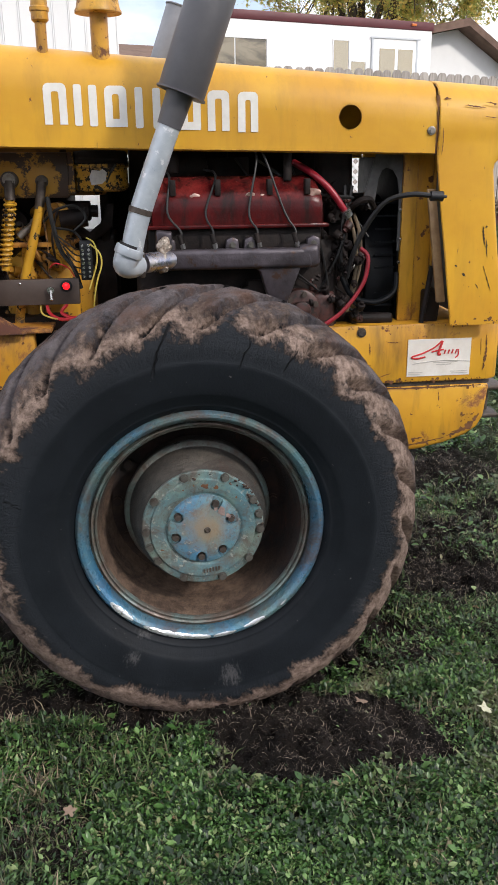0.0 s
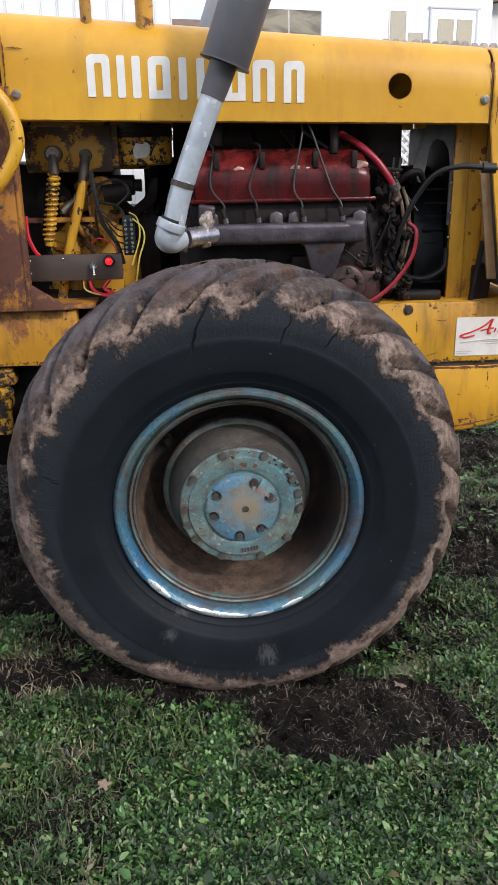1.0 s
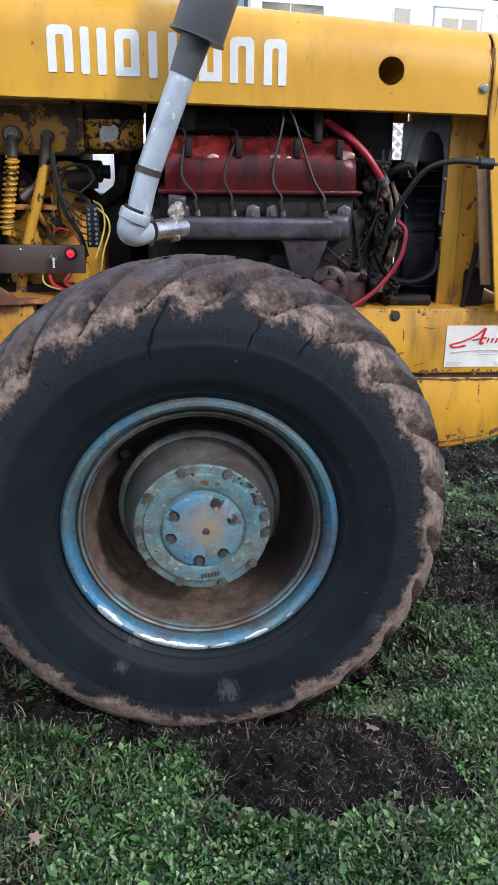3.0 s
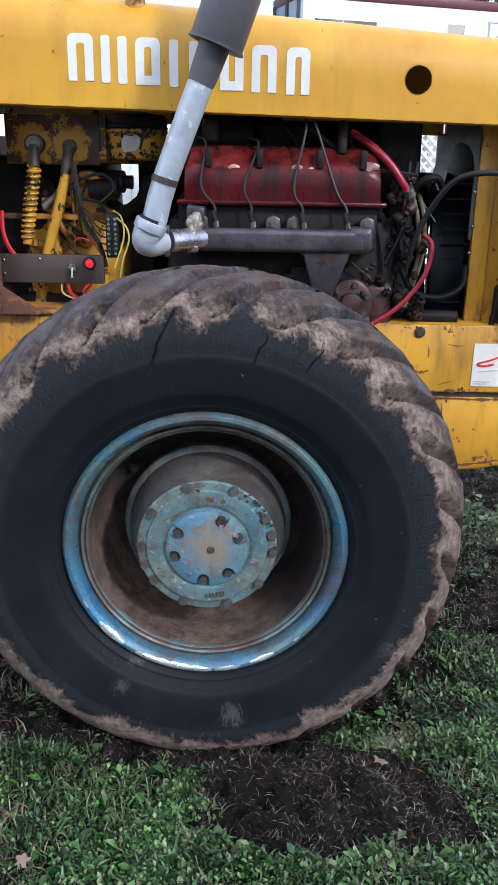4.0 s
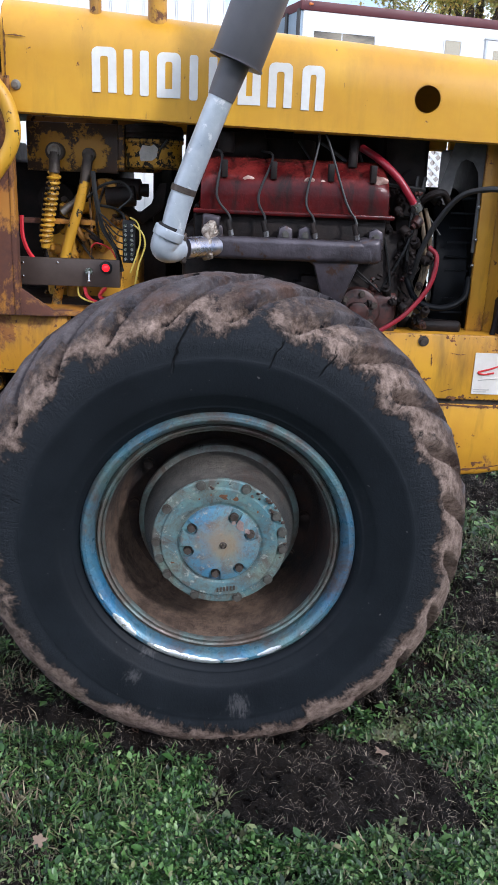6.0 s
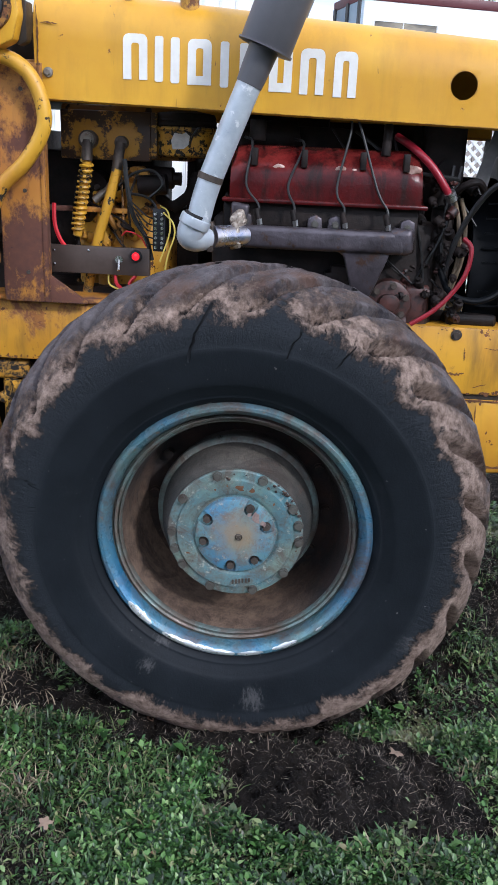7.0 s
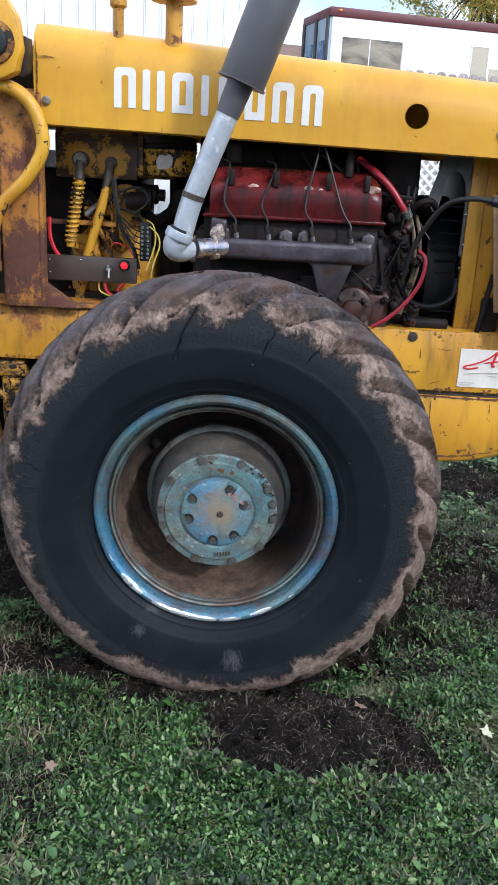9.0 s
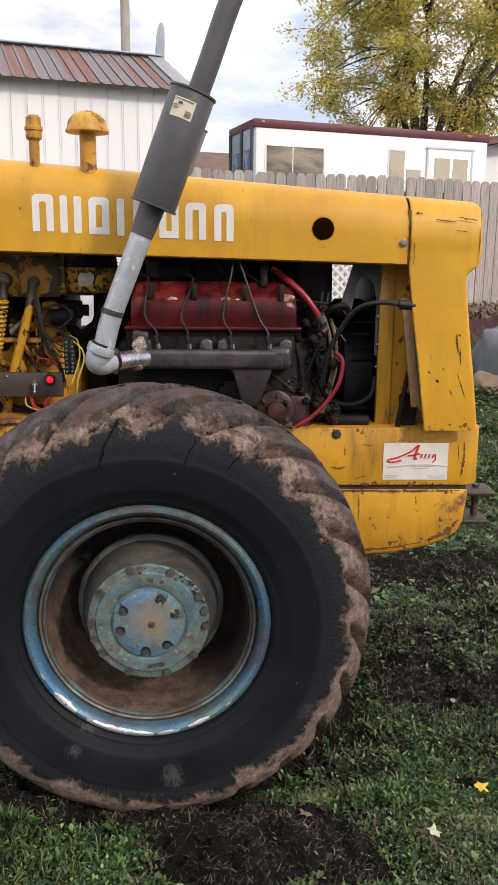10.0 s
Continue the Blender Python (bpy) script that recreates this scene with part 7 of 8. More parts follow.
part("hose_clip", rod((0.553, 0.64, 1.45), (0.566, 0.65, 1.428), 0.017), BRIGHT, LOADER)
part("bypass_hose", tube([(0.815, 0.5, 1.493), (0.74, 0.52, 1.498), (0.67, 0.56, 1.475), (0.62, 0.6, 1.4), (0.585, 0.63, 1.31), (0.57, 0.66, 1.22)], 0.0085, 10), RUBBER, LOADER, "black hose bowed out to the post")
part("hose_tip", merge(rod((0.8, 0.503, 1.493), (0.84, 0.5, 1.491), 0.016), rod((0.84, 0.5, 1.491), (0.852, 0.502, 1.49), 0.005)), BLACKBOX, LOADER)
for dx in (0.0, 0.02):
    part("heater_hose", tube([(0.585 + dx, 0.72, 1.43), (0.6 + dx, 0.69, 1.36), (0.61 + dx * 0.6, 0.69, 1.25), (0.57 + dx * 0.4, 0.68, 1.1)], 0.0068, 8), OLIVE, LOADER)
part("radiator_hose", tube([(0.56, 0.7, 1.22), (0.6, 0.68, 1.15), (0.68, 0.68, 1.13), (0.75, 0.7, 1.16), (0.77, 0.74, 1.22)], 0.01, 10), PITCH, LOADER)
part("distributor_hose", tube([(0.56, 0.72, 1.42), (0.6, 0.66, 1.47), (0.64, 0.66, 1.48), (0.67, 0.7, 1.45)], 0.011, 10), BLOCK, LOADER)
part("shroud_side", prism([(0.684, 1.63), (0.779, 1.63), (0.779, 1.3), (0.769, 1.3), (0.769, 1.5), (0.762, 1.545), (0.745, 1.572), (0.722, 1.581), (0.706, 1.572), (0.694, 1.545), (0.688, 1.5), (0.677, 1.44), (0.655, 1.448), (0.635, 1.46)], 0.742, 0.748), SHROUD_GREY, LOADER, "sooty grey shroud side with an arched opening")
# dark mass added to hide the lattice left of the shroud opening
part("thermostat_housing", lumpy(merge(box((0.49, 0.8, 1.4), (0.622, 0.9, 1.66), 0.02, 3), rod((0.57, 0.78, 1.5), (0.57, 0.86, 1.5), 0.04)), 0.008, 0.05), BLOCK, engine)
fan = part("fan_shroud", merge(lathe([(0.27, 0.0), (0.27, 0.1), (0.3, 0.1), (0.3, 0.0)], (0, 0, 0), 40)), PITCH, LOADER, "black radiator fan shroud")
for v in fan.data.vertices:
    raw = v.co + LOADER.location
    v.co = Vector((0.67 + raw.y, 1.07 + raw.x, 1.19 + raw.z)) - LOADER.location
part("radiator_core", box((0.78, 0.78, 1.04), (0.86, FAR - 0.78, 1.62), 0.01), PITCH, LOADER, "black radiator core")
for k in range(9):
    part("radiator_fin", box((0.7, 0.772, 1.1 + 0.045 * k), (0.775, 0.78, 1.106 + 0.045 * k)), PITCH, LOADER)
for x, z in ((0.775, 1.44), (0.778, 1.34), (0.776, 1.26)):
    part("screw", ball((x, 0.735, z), 0.006), BRIGHT, LOADER)
part("side_rod", rod((0.852, 0.68, 1.05), (0.885, 0.69, 1.25), 0.009), BLOCK, LOADER)
part("oily_bracket", lumpy(box((0.87, 0.7, 1.05), (0.93, 0.8, 1.16), 0.01), 0.012, 0.03), BLOCK, LOADER)
part("oily_tray", lumpy(box((0.6, 0.7, 1.05), (0.76, 0.78, 1.08), 0.01), 0.012, 0.03), BLOCK, LOADER)

# rounded dark mass added to hide the lattice behind the engine
part("alternator", lumpy(merge(rod((0.48, 0.95, 1.58), (0.585, 0.95, 1.58), 0.085, seg=28, bevel=0.008), box((0.48, 0.93, 1.42), (0.57, 1.0, 1.56), 0.01)), 0.005, 0.05), BLOCK, engine, "black rounded mass filling the engine bay")
# dark masses added to fill the engine bay and keep light out
part("air_cleaner", lumpy(merge(rod((-0.16, 1.1, 1.58), (0.2, 1.1, 1.58), 0.13, seg=30, bevel=0.01)), 0.004, 0.08), BLOCK, LOADER, "dark drum filling the back of the engine bay")
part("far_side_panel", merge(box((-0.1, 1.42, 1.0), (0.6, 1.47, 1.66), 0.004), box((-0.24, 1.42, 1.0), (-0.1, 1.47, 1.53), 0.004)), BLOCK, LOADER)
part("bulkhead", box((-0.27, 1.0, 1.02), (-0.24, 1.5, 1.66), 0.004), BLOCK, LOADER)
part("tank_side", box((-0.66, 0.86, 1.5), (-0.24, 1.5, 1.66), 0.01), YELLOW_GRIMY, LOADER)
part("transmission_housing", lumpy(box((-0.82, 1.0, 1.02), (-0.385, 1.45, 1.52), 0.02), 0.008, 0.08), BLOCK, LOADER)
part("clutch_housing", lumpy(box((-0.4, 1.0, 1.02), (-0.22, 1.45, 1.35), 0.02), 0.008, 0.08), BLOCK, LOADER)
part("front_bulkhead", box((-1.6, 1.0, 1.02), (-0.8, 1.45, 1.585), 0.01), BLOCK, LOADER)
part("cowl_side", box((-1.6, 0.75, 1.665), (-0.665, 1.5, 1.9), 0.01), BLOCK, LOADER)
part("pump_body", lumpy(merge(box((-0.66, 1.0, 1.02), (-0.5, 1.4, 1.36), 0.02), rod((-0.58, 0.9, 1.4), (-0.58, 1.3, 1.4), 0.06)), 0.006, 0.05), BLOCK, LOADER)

# exhaust stack
EY = 0.42
stack = part("exhaust_pipe", tube([(-0.18, EY, 1.315), (-0.16, EY, 1.351), (-0.128, EY, 1.463), (-0.03, EY, 1.71)], 0.0335, 28, 4), PIPE, LOADER, "grey-painted exhaust riser pipe")
part("elbow", tube([(-0.146, 0.476, 1.303), (-0.168, 0.446, 1.3), (-0.183, 0.426, 1.31), (-0.173, EY, 1.345)], 0.0365, 26, 6), PIPE, stack)
part("elbow_collar", merge(rod((-0.1735, EY, 1.335), (-0.163, EY, 1.36), 0.0435, seg=28, bevel=0.003)), PIPE, stack)
part("clamp_band", rod((-0.131, EY, 1.457), (-0.126, EY, 1.473), 0.0355, seg=28), BOLT, stack)
part("clamp_band", rod((-0.163, EY, 1.36), (-0.16, EY, 1.368), 0.036, seg=28), RUBBER, stack)
part("muffler_neck", tube([(-0.034, EY, 1.7), (-0.02, EY, 1.735), (0.004, EY, 1.795)], 0.036, 26, 4, radii=lambda t: 0.0352 + 0.005 * t), MUFFLER, stack)
MA, MB = Vector((0.004, EY, 1.788)), Vector((0.128, EY, 2.12))
part("muffler", merge(rod(MA, MB, 0.069, seg=40, bevel=0.006), rod(MA, MA + (MB - MA) * 0.015, 0.0735, seg=40), rod(MB - (MB - MA) * 0.015, MB, 0.0735, seg=40)), MUFFLER, stack, "charcoal grey cylindrical muffler")
MD = (MB - MA).normalized()
part("tail_pipe", tube([MB + Vector((0.012, 0, -0.01)), MB + Vector((0.05, 0, 0.09)), MB + Vector((0.105, 0, 0.24)), MB + Vector((0.16, 0, 0.36)), MB + Vector((0.25, 0, 0.52))], 0.0335, 28, 4), MUFFLER, stack)
part("seam_flap", box(MB + Vector((0.0585, -0.012, 0.0)), MB + Vector((0.0645, 0.012, 0.13)), 0.002, turn=rot("Y", 21)), MUFFLER, stack)
side = Vector((MD.z, 0, -MD.x))


def on_muffler(u0, u1, v0, v1, lift):
    """A sheet wrapped on the muffler: u up its axis, v in degrees round it from the front."""
    bm = bmesh.new()
    rows = []
    for k in range(9):
        a = radians(v0 + (v1 - v0) * k / 8)
        off = side * math.sin(a) * (0.069 + lift) + Vector((0, -1, 0)) * math.cos(a) * (0.069 + lift)
        rows.append([bm.verts.new(MA + MD * u + off) for u in (u0, u1)])
    for p, q in zip(rows, rows[1:]):
        bm.faces.new((p[0], q[0], q[1], p[1]))
    bmesh.ops.recalc_face_normals(bm, faces=bm.faces)
    bmesh.ops.solidify(bm, geom=bm.faces[:], thickness=0.0008)
    return bm


part("paper_label", on_muffler(0.262, 0.318, -34, 22, 0.0015), LABEL, stack, "cream paper parts label")
part("print_block", on_muffler(0.299, 0.306, -20, -9, 0.003), DARKPRINT, stack)
for u, v0, v1 in ((0.3125, -31, 16), (0.294, -31, -20), (0.289, -31, -14), (0.284, -31, -18)):
    part("print_line", on_muffler(u, u + 0.0016, v0, v1, 0.003), DARKPRINT, stack)
for k in range(7):
    part("print_bar", on_muffler(0.268, 0.286, 3 + 2.2 * k, 4 + 2.2 * k, 0.003), DARKPRINT, stack)

# the muffler of the far bank, standing behind
NA, NB = Vector((-0.03, 1.72, 1.893)), Vector((0.094, 1.72, 2.225))
part("far_muffler", merge(rod(NA, NB, 0.068, seg=36, bevel=0.006), rod(NA - (NB - NA) * 0.6, NA, 0.036), rod(NB - (NB - NA) * 0.015, NB, 0.0725, seg=36)), FARMUFFLER, LOADER, "grey muffler of the far engine bank")

# intake caps standing on the hood
bigcap = part("air_intake_cap", lathe([(0.0, 0.062), (0.02, 0.06), (0.045, 0.05), (0.062, 0.03), (0.066, 0.008), (0.071, 0.0), (0.071, -0.006), (0.0, -0.008)], (0, 0, 0), 40), YELLOW_CAP, LOADER, "domed yellow air intake cap")
smallcap = part("breather_cap", lathe([(0.0, 0.045), (0.018, 0.045), (0.024, 0.038), (0.025, 0.012), (0.029, 0.008), (0.029, -0.002), (0.026, -0.004), (0.026, -0.026), (0.018, -0.034), (0.0, -0.036)], (0, 0, 0), 30), YELLOW_CAP, LOADER, "small yellow breather cap")
for cap, at in ((bigcap, Vector((-0.225, 0.66, 2.04))), (smallcap, Vector((-0.4, 0.66, 2.04)))):
    for v in cap.data.vertices:
        raw = v.co + LOADER.location
        v.co = Vector((raw.x, -raw.z, raw.y)) + at - LOADER.location
part("intake_tube", rod((-0.225, 0.66, 1.88), (-0.225, 0.66, 2.04), 0.027, seg=24), YELLOW_CAP, LOADER)
part("breather_tube", rod((-0.4, 0.66, 1.88), (-0.4, 0.66, 2.015), 0.017, seg=20), YELLOW_CAP, LOADER)

# ---- background ----
TURN = radians(17.0)                      # the buildings and the fence stand turned against the machine
ALONG, BACK = Vector((math.cos(TURN), math.sin(TURN), 0)), Vector((-math.sin(TURN), math.cos(TURN), 0))


def put(origin, u, w, z):
    return Vector(origin) + ALONG * u + BACK * w + Vector((0, 0, z))


def block(origin, u0, u1, w0, w1, z0, z1, bevel=0.0):
    bm = box((u0, w0, z0), (u1, w1, z1), bevel)
    bmesh.ops.transform(bm, matrix=Matrix.Translation(origin) @ Matrix.Rotation(TURN, 4, "Z"), verts=bm.verts)
    return bm


# picket fence
F0 = Vector((1.87, 9.4, 0.0))
F_TOP = 2.82
fence = thing("picket_fence", F0 + Vector((0, 0, 0.9)), "weathered grey wooden privacy fence with dog-eared boards", "fence")
frng = random.Random(5)


def picket(u, top, wid, lean):
    c = wid * 0.28
    z0 = top - 1.86
    pts = [(-wid / 2, z0), (wid / 2, z0), (wid / 2, top - c * 1.2), (wid / 2 - c * 0.5, top - c * 0.35), (wid / 2 - c, top), (-wid / 2 + c, top), (-wid / 2 + c * 0.5, top - c * 0.35), (-wid / 2, top - c * 1.2)]
    bm = prism(pts, -0.011, 0.011)
    m = Matrix.Translation(put(F0, u, frng.uniform(-0.006, 0.006), 0)) @ Matrix.Rotation(TURN, 4, "Z") @ Matrix.Rotation(lean, 4, "Y")
    bmesh.ops.transform(bm, matrix=m, verts=bm.verts)
    return bm


u = -2.0
while u < 9.0:
    wid = frng.uniform(0.132, 0.145)
    part("picket", picket(u, F_TOP + frng.uniform(-0.012, 0.012) + 0.012 * math.sin(u * 1.3), wid, frng.uniform(-0.006, 0.006)), PICKET, fence, flat=True)
    u += wid + frng.choice((0.004, 0.006, 0.01, 0.02))
for z in (1.3, 1.95, 2.55):
    part("rail", block(F0, -2.1, 9.1, 0.014, 0.05, z, z + 0.09), LUMBER, fence, flat=True)
for k in range(5):
    part("fence_post", block(F0, -2.0 + 2.6 * k, -1.9 + 2.6 * k, 0.05, 0.15, 0.3, 2.6), LUMBER, fence, flat=True)

# white trailer behind the fence
T0 = put((0.77, 10.55, 0), 0, 0, 0)
trailer = thing("office_trailer", T0 + Vector((0, 0, 1.0)), "white box trailer with maroon roof trim and sliding windows", "trailer")
TT = 3.71
T_LEN = 4.02
part("wall", block(T0, 0.03, T_LEN, 0.0, 1.15, 1.3, TT - 0.06, 0.02), WHITEWALL, trailer)
part("roof", block(T0, -0.01, T_LEN + 0.02, -0.015, 1.17, TT - 0.125, TT, 0.015), MAROON, trailer, "maroon roof trim band")
part("end_wall", block(T0, 0.0, 0.035, 0.02, 1.13, 1.3, TT - 0.1), BLUEFRAME, trailer, "blue-grey end wall")
for w in (0.02, 0.5, 1.04):
    part("end_frame", block(T0, -0.025, 0.0, w, w + 0.09, 1.3, TT - 0.1), DARKFRAME, trailer)


for w in (0.19, 0.68):
    part("end_window", block(T0, -0.012, 0.0, w, w + 0.24, 2.5, 3.3, 0.01), DEEPBLUE, trailer, "blue-tinted end window")


def pane_window(u0, u1, z0, z1, origin, owner, split=None, glass=GLASS):
    fr = part("window", merge(block(origin, u0, u1, -0.012, 0.0, z0 - 0.02, z0), block(origin, u0, u1, -0.012, 0.0, z1, z1 + 0.02), block(origin, u0 - 0.02, u0, -0.012, 0.0, z0 - 0.02, z1 + 0.02), block(origin, u1, u1 + 0.02, -0.012, 0.0, z0 - 0.02, z1 + 0.02)), WHITEWALL, owner)
    cuts = [u0] + ([split] if split else []) + [u1]
    for a, b in zip(cuts, cuts[1:]):
        part("pane", block(origin, a + 0.01, b - 0.01, -0.006, -0.003, z0, z1), glass, fr, flat=True)


pane_window(0.19, 1.12, 2.7, 3.34, T0, trailer, 0.62, glass=DARKGLASS)
pane_window(2.235, 2.5, 2.5, 3.38, T0, trailer, None)
pane_window(2.54, 2.8, 2.5, 3.1, T0, trailer, None)
tdoor = part("door", block(T0, 2.91, 3.74, -0.02, 0.0, 1.4, 3.44, 0.006), WHITEWALL, trailer)
for a, b in ((2.91, 2.925), (3.725, 3.74)):
    part("door_edge", block(T0, a - 0.012, b + 0.004, -0.026, -0.002, 1.4, 3.44), PALEFRAME, tdoor, flat=True)
for a, b in ((3.04, 3.32), (3.38, 3.65)):
    part("pane", block(T0, a, b, -0.026, -0.021, 2.5, 3.3), GLASS, tdoor, flat=True)
part("door_rail", block(T0, 2.87, 3.78, -0.035, -0.02, 3.44, 3.465), PALEFRAME, trailer)
part("marker_lamp", block(T0, 3.61, 3.7, -0.035, -0.012, TT - 0.07, TT - 0.035, 0.006), AMBER, trailer)
part("marker_lamp", block(T0, 0.1, 0.16, -0.03, -0.012, TT - 0.06, TT - 0.03, 0.006), AMBER, trailer)

# house beyond with a brown gable
H0 = put(T0, 4.4, 1.5, 0)
house = thing("house", H0 + Vector((0, 0, 1.0)), "white house with a brown shingled gable roof", "house")
house_wall = prism([(-0.2, 1.0), (3.0, 1.0), (3.0, 2.95), (1.24, 3.9), (-0.2, 3.6)], 0.0, 7.0)
bmesh.ops.transform(house_wall, matrix=Matrix.Translation(H0) @ Matrix.Rotation(TURN, 4, "Z"), verts=house_wall.verts)
part("wall", house_wall, WHITEWALL, house)
for end_u, end_z in ((-0.9, 3.6), (3.4, 2.84)):
    slope = prism([(1.24, 3.91), (end_u, end_z - 0.12), (end_u, end_z), (1.24, 4.04)], -0.35, 7.3)
    bmesh.ops.transform(slope, matrix=Matrix.Translation(H0) @ Matrix.Rotation(TURN, 4, "Z"), verts=slope.verts)
    part("roof", slope, SHINGLE, house)

# low brown roof seen between shed and trailer
L0 = Vector((0.0, 14.0, 0))
cottage = thing("low_building", L0 + Vector((1, 0, 1)), "low building with a brown shingle roof", "building")
part("wall", block(L0, -1.0, 4.0, 0.3, 4.0, 0.9, 3.3), WHITEWALL, cottage)
low_roof = prism([(0.0, 3.25), (2.2, 3.95), (4.4, 3.25)], -1.4, 4.2)
bmesh.ops.transform(low_roof, matrix=Matrix.Translation(L0) @ Matrix.Rotation(TURN + math.pi / 2, 4, "Z") @ Matrix.Translation((0, -2.8, 0)), verts=low_roof.verts)
part("roof", low_roof, SHINGLE, cottage)

# shed with ribbed siding and a rusty metal roof
S0 = Vector((-0.28, 11.1, 0.0))
EAVE, RIDGE, S_LEN = 4.2, 5.05, 6.5
shed = thing("metal_shed", S0 + Vector((-3, 1, 0.9)), "white ribbed metal shed with a rusted metal roof", "shed")
part("wall", block(S0, -S_LEN, -0.02, 0.04, 4.0, -0.2, EAVE), WHITEWALL, shed)
k = 0
while 0.23 * k < S_LEN:
    part("siding_board", merge(block(S0, -0.23 * k - 0.222, -0.23 * k, 0.012, 0.04, -0.2, EAVE - 0.02), block(S0, -0.23 * k - 0.02, -0.23 * k, -0.004, 0.02, -0.2, EAVE - 0.02)), BOARD, shed, flat=True)
    k += 1
pitch_run = 2.0


def roof_sheet(u0, u1):
    bm = bmesh.new()
    n = 8
    rows = []
    for i in range(n + 1):
        uu = u0 + (u1 - u0) * i / n
        up = 0.018 if i in (0, 1) else 0.0
        rows.append([bm.verts.new(put(S0, uu, -0.22, EAVE - 0.07 + up)), bm.verts.new(put(S0, uu, pitch_run, RIDGE + up))])
    for p, q in zip(rows, rows[1:]):
        bm.faces.new((p[0], q[0], q[1], p[1]))
    bmesh.ops.recalc_face_normals(bm, faces=bm.faces)
    bmesh.ops.solidify(bm, geom=bm.faces[:], thickness=0.004)
    return bm


k = 0
while 0.175 * k < S_LEN:
    part("roof_sheet", roof_sheet(-0.175 * k - 0.175 + 0.12, -0.175 * k + 0.12), ROOFMETAL, shed, flat=True)
    k += 1
rake = bmesh.new()
for w0, z0, w1, z1 in ((-0.24, EAVE - 0.09, pitch_run, RIDGE + 0.03), (pitch_run, RIDGE + 0.03, 4.3, EAVE - 0.09)):
    q = [rake.verts.new(put(S0, 0.125, w, z)) for w, z in ((w0, z0), (w1, z1), (w1, z1 - 0.16), (w0, z0 - 0.16))]
    rake.faces.new(q)
bmesh.ops.solidify(rake, geom=rake.faces[:], thickness=0.02)
part("rake_trim", rake, PALEFRAME, shed)
part("ridge_cap", block(S0, -S_LEN, 0.14, pitch_run - 0.1, pitch_run + 0.1, RIDGE + 0.02, RIDGE + 0.05, 0.01), BLUEFRAME, shed)
gable = bmesh.new()
gq = [gable.verts.new(put(S0, 0.0, w, z)) for w, z in ((0.0, -0.2), (4.0, -0.2), (4.0, EAVE - 0.05), (pitch_run, RIDGE - 0.05), (0.0, EAVE - 0.05))]
gable.faces.new(gq)
bmesh.ops.solidify(gable, geom=gable.faces[:], thickness=0.02)
part("gable_wall", gable, WHITEWALL, shed)
far_slope = bmesh.new()
fq = [far_slope.verts.new(put(S0, a, w, z)) for a, w, z in ((-S_LEN, pitch_run, RIDGE), (0.12, pitch_run, RIDGE), (0.12, 4.25, EAVE - 0.07), (-S_LEN, 4.25, EAVE - 0.07))]
far_slope.faces.new(fq)
bmesh.ops.solidify(far_slope, geom=far_slope.faces[:], thickness=0.01)
part("far_roof", far_slope, ROOFMETAL, shed)
vane = prism([(-0.09, 0.0), (0.08, 0.0), (0.09, 0.45), (0.075, 0.58), (0.05, 0.62), (0.01, 0.62), (-0.04, 0.5)], -0.03, 0.03, 0.01)
bmesh.ops.transform(vane, matrix=Matrix.Translation(put(S0, 0.12, pitch_run, RIDGE - 0.05)), verts=vane.verts)
part("roof_vent_board", vane, BLUEGREY, shed)
flash = bmesh.new()
fl = [flash.verts.new(put(S0, u, w, z)) for u, w, z in ((-0.1, -0.22, EAVE - 0.035), (0.15, -0.22, EAVE - 0.035), (0.15, pitch_run, RIDGE + 0.035), (-0.1, pitch_run, RIDGE + 0.035))]
flash.faces.new(fl)
bmesh.ops.solidify(flash, geom=flash.faces[:], thickness=0.006)
part("rake_flashing", flash, PALEFRAME, shed, "pale metal edge flashing")

solo("utility_pole", rod((-1.62, 16.0, 0.5), (-1.62, 16.0, 9.5), 0.1, 0.09, seg=18), POLE, "weathered wooden utility pole behind the shed", "utility pole")

# white lattice panel standing behind the machine
LY, L_X0, L_X1, L_Z0, L_Z1 = 5.5, 0.25, 2.0, 0.35, 2.05
lat = thing("lattice_panel", (1.0, LY, 0.2), "white diamond lattice panel standing in the yard", "lattice panel")


def slat(a, b, dy):
    d = (b - a).normalized()
    s = Vector((d.z, 0, -d.x)) * 0.0125
    bm = bmesh.new()
    f = [bm.verts.new(q + Vector((0, e, 0))) for e in (dy - 0.004, dy + 0.004) for q in (a - s, a + s, b + s, b - s)]
    for idx in ((0, 1, 2, 3), (7, 6, 5, 4), (0, 4, 5, 1), (1, 5, 6, 2), (2, 6, 7, 3), (3, 7, 4, 0)):
        bm.faces.new([f[i] for i in idx])
    return bm


for sgn in (1, -1):
    for k in range(-20, 44):
        x_at = L_X0 + 0.088 * k               # where the slat meets the panel's foot
        ends = []
        for x in (L_X0, L_X1):
            z = L_Z0 + (x - x_at) * sgn
            if L_Z0 <= z <= L_Z1:
                ends.append(Vector((x, LY, z)))
        for z in (L_Z0, L_Z1):
            x = x_at + (z - L_Z0) * sgn
            if L_X0 < x < L_X1:
                ends.append(Vector((x, LY, z)))
        if len(ends) == 2 and (ends[0] - ends[1]).length > 0.06:
            part("slat", slat(ends[0], ends[1], 0.0045 * sgn), WHITELATTICE, lat, flat=True)
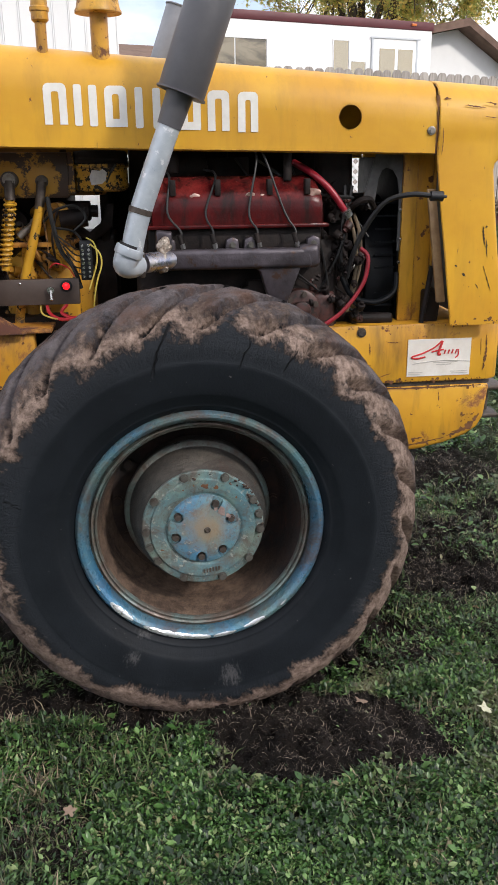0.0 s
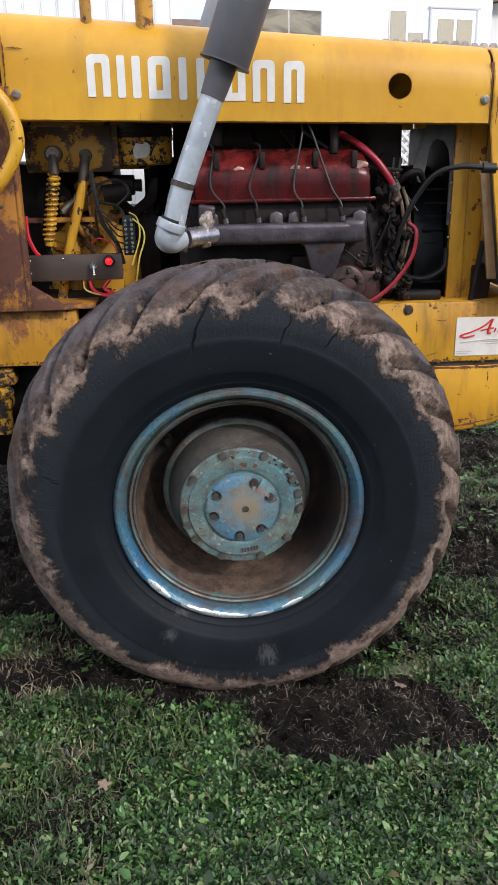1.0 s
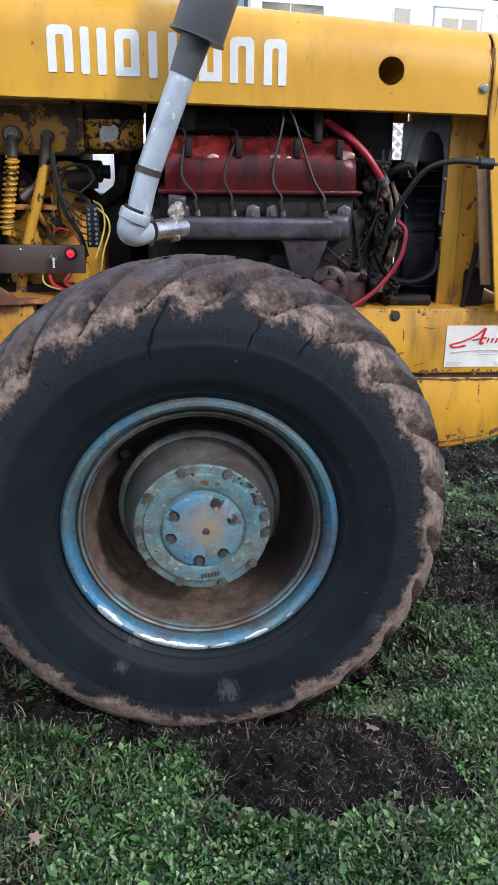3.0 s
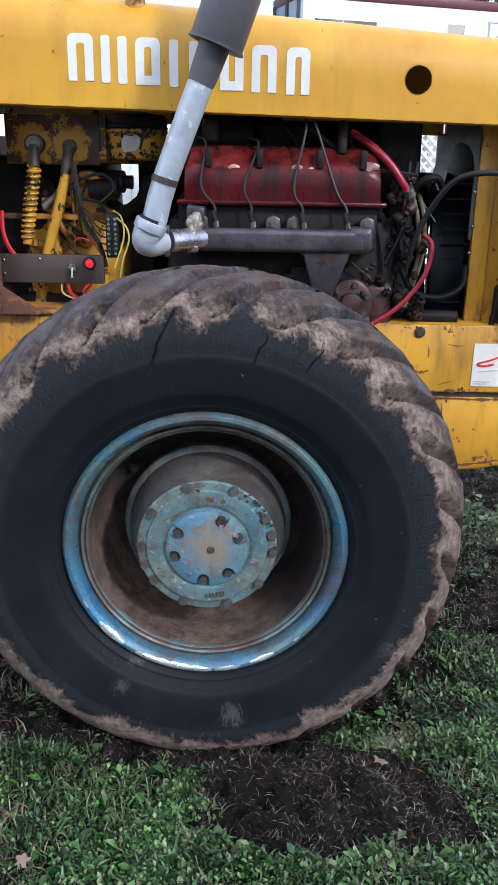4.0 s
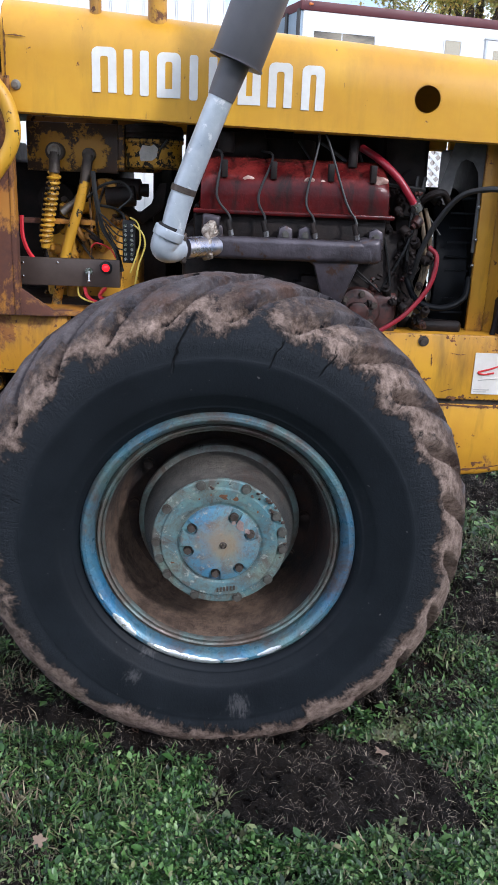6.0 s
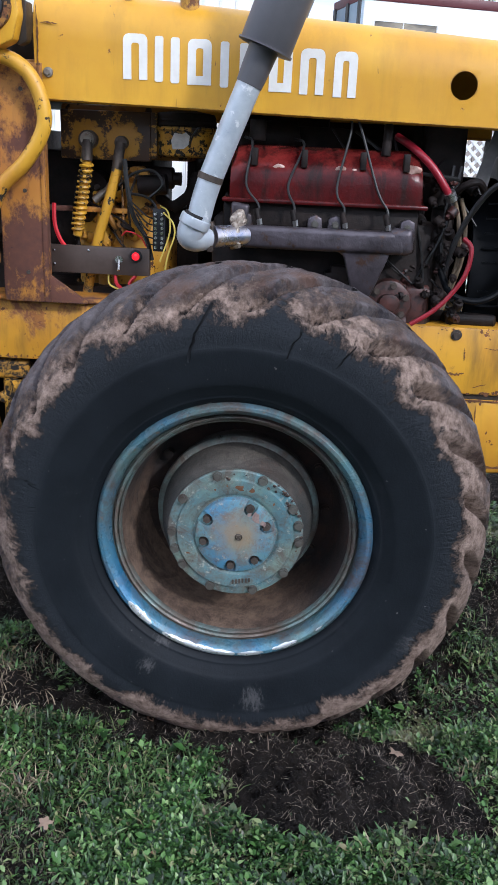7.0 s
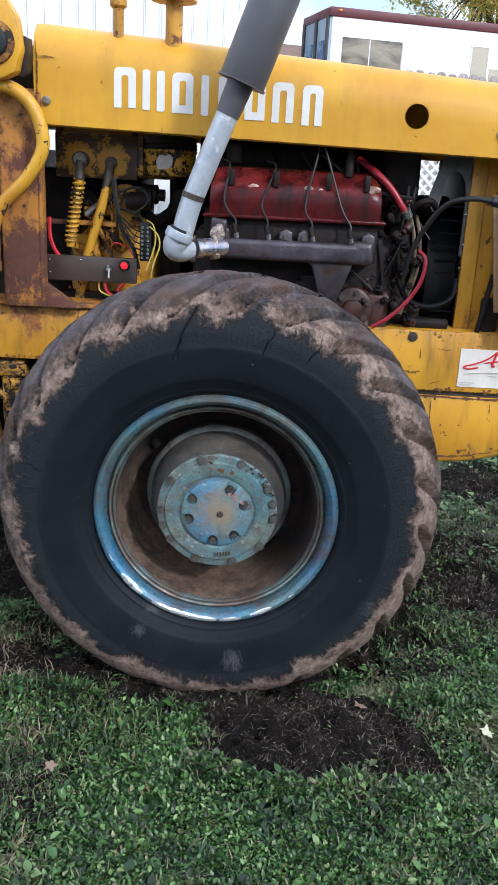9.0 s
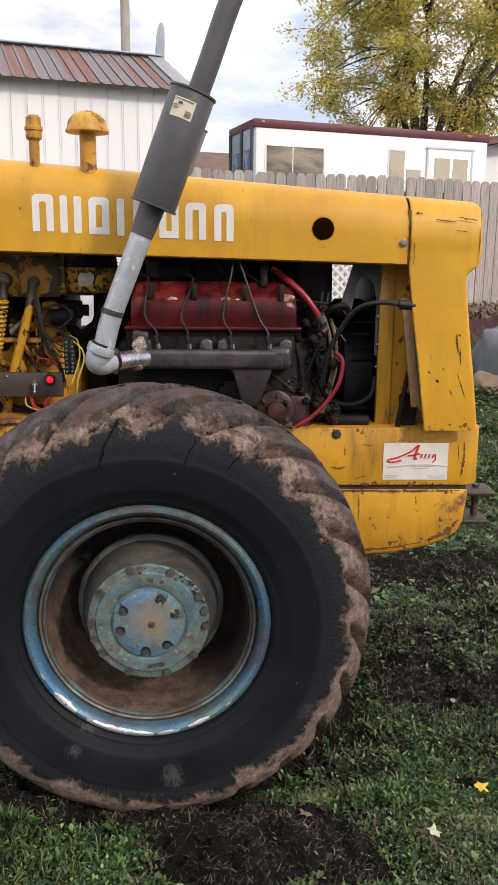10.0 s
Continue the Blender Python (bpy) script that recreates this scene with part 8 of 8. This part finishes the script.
part("lattice_frame", merge(box((L_X0 - 0.04, LY - 0.02, -0.05), (L_X0, LY + 0.02, L_Z1)), box((L_X1, LY - 0.02, -0.05), (L_X1 + 0.04, LY + 0.02, L_Z1)), box((L_X0 - 0.04, LY - 0.02, L_Z1), (L_X1 + 0.04, LY + 0.02, L_Z1 + 0.04)), box((L_X0, LY - 0.02, L_Z0 - 0.04), (L_X1, LY + 0.02, L_Z0))), WHITELATTICE, lat)

# covered heap and scrap by the fence
heap = lumpy(ball((3.1, 6.0, 0.66), 0.34, (0.95, 1.0, 1.15), 4), 0.09, 0.25)
solo("draped_tarp", heap, TARP, "slate grey tarp draped over a heap", "tarp")
solo("stone_pile", lumpy(ball((3.0, 5.75, 0.4), 0.25, (1.1, 0.8, 0.75), 4), 0.12, 0.16), LUMBER, "brown brushy stump under the tarp", "stump")
sheet = bmesh.new()
srows = []
for i in range(40):
    uu = i * 0.06
    srows.append([sheet.verts.new((2.9 + uu, 7.1 + 0.2 * uu, 0.76 + 0.012 * (i % 2))), sheet.verts.new((2.9 + uu, 8.0 + 0.2 * uu, 0.98 + 0.012 * (i % 2)))])
for p, q in zip(srows, srows[1:]):
    sheet.faces.new((p[0], q[0], q[1], p[1]))
bmesh.ops.solidify(sheet, geom=sheet.faces[:], thickness=0.006)
solo("roofing_sheet", sheet, MAROON, "maroon corrugated roofing sheet lying by the fence", "roofing sheet", flat=True)


# autumn tree
CROWN_UNIT = ([(0, 0, 0), (-0.38, 0.5, 0.12), (0.38, 0.5, 0.12), (0, 1.0, -0.05)], [(0, 2, 1), (1, 2, 3)])


def make_tree(base, crown_mid, half, clumps, leaves, seed):
    """A forked trunk, limbs that reach for leaf clumps inside an uneven egg-shaped crown, gaps between the clumps."""
    rng = random.Random(seed)
    base, mid = Vector(base), Vector(crown_mid)
    t = thing("autumn_tree", base, "large tree with thinning yellow-green autumn leaves", "tree")
    fork = base + Vector((0.1, 0, 3.0))
    wood = [tube([base - Vector((0, 0, 0.4)), base + Vector((0.05, 0, 1.5)), fork], 0.3, 10, 4, radii=lambda s: 0.22 - 0.06 * s)]
    heads = []
    for k in range(8):
        a = 2 * math.pi * k / 8 + rng.uniform(-0.3, 0.3)
        up = rng.uniform(0.25, 0.95)
        tip = mid + Vector((half.x * 0.62 * math.cos(a), half.y * 0.62 * math.sin(a), half.z * (up - 0.35)))
        bend = fork.lerp(tip, 0.45) + Vector((rng.uniform(-0.25, 0.25), rng.uniform(-0.25, 0.25), 0.35))
        wood.append(tube([fork - Vector((0, 0, 0.3)), bend, tip], 0.14, 8, 6, radii=lambda s: 0.085 * (1 - s) + 0.022))
        heads += [bend, bend.lerp(tip, 0.5), tip]
    spots = []
    nrng = np.random.RandomState(seed)
    for k in range(clumps):
        while True:
            q = Vector((rng.uniform(-1, 1), rng.uniform(-1, 1), rng.uniform(-1, 1)))
            if 0.3 < q.length < 1.0:
                break
        edge = 1.0 + 0.25 * noise.noise(q * 2.3)
        c = mid + Vector((q.x * half.x, q.y * half.y, q.z * half.z)) * edge
        near = min(heads, key=lambda h: (h - c).length)
        wood.append(tube([near, near.lerp(c, 0.5) + Vector((0, 0, rng.uniform(0.05, 0.3))), c], 0.03, 5, 4, radii=lambda s: 0.026 * (1 - s) + 0.006))
        n = int(leaves / clumps * rng.uniform(0.5, 1.5))
        r = rng.uniform(0.15, 0.36)
        for twig in range(5):
            o = Vector((rng.gauss(0, r), rng.gauss(0, r), rng.gauss(-0.12, r * 0.7)))
            wood.append(tube([c, c + o * 0.5 + Vector((0, 0, 0.06)), c + o * 1.3], 0.006, 4, 2))
            spots.append(np.array(c + o) + nrng.normal(0, 1, (n // 5, 3)) * np.array((0.13, 0.13, 0.12)))
    part("trunk", merge(*wood), BARK, t, "dark branching trunk")
    crown = scatter("crown", CROWN, "loose yellow-green autumn leaves", np.concatenate(spots), CROWN_UNIT, 77, (0.05, 0.1), (-60, 60))
    crown.parent = t
    crown.matrix_parent_inverse = Matrix.Translation(-t.location)
    del crown["category"], crown["kind"]


make_tree((4.7, 17.0, 0.5), (5.35, 17.0, 6.9), Vector((3.3, 1.7, 3.7)), 250, 110000, 4)


def wooded(x, y):
    return 0.55 + 0.45 * step(lattice_noise(x, y, 5.0, 91), 0.3, 0.7)


# unseen dark wood added far behind the viewer, mirrored in the trailer's windows
wood_at = spots_in(-45, 60, -42, -34, 45000, 92, wooded)
wood_rng = np.random.RandomState(93)
wood_top = 7.0 + 5.0 * lattice_noise(wood_at[:, 0], wood_at[:, 1] * 0, 4.0, 94)
wood_at[:, 2] = wood_top * wood_rng.rand(len(wood_at)) ** 0.8
scatter("far_woods", FARLEAF, "unseen dark wood added behind the viewer for window reflections", wood_at, CROWN_UNIT, 95, (0.35, 0.9), (-60, 60))

scatter("brush_litter", STRAW, "brown brush and needles piled along the fence foot", spots_in(2.2, 6.0, 8.2, 9.9, 9000, 51, lambda x, y: 0.9 + 0 * x), BLADE_UNIT, 52, (0.1, 0.3), (-5, 25), 0.08)
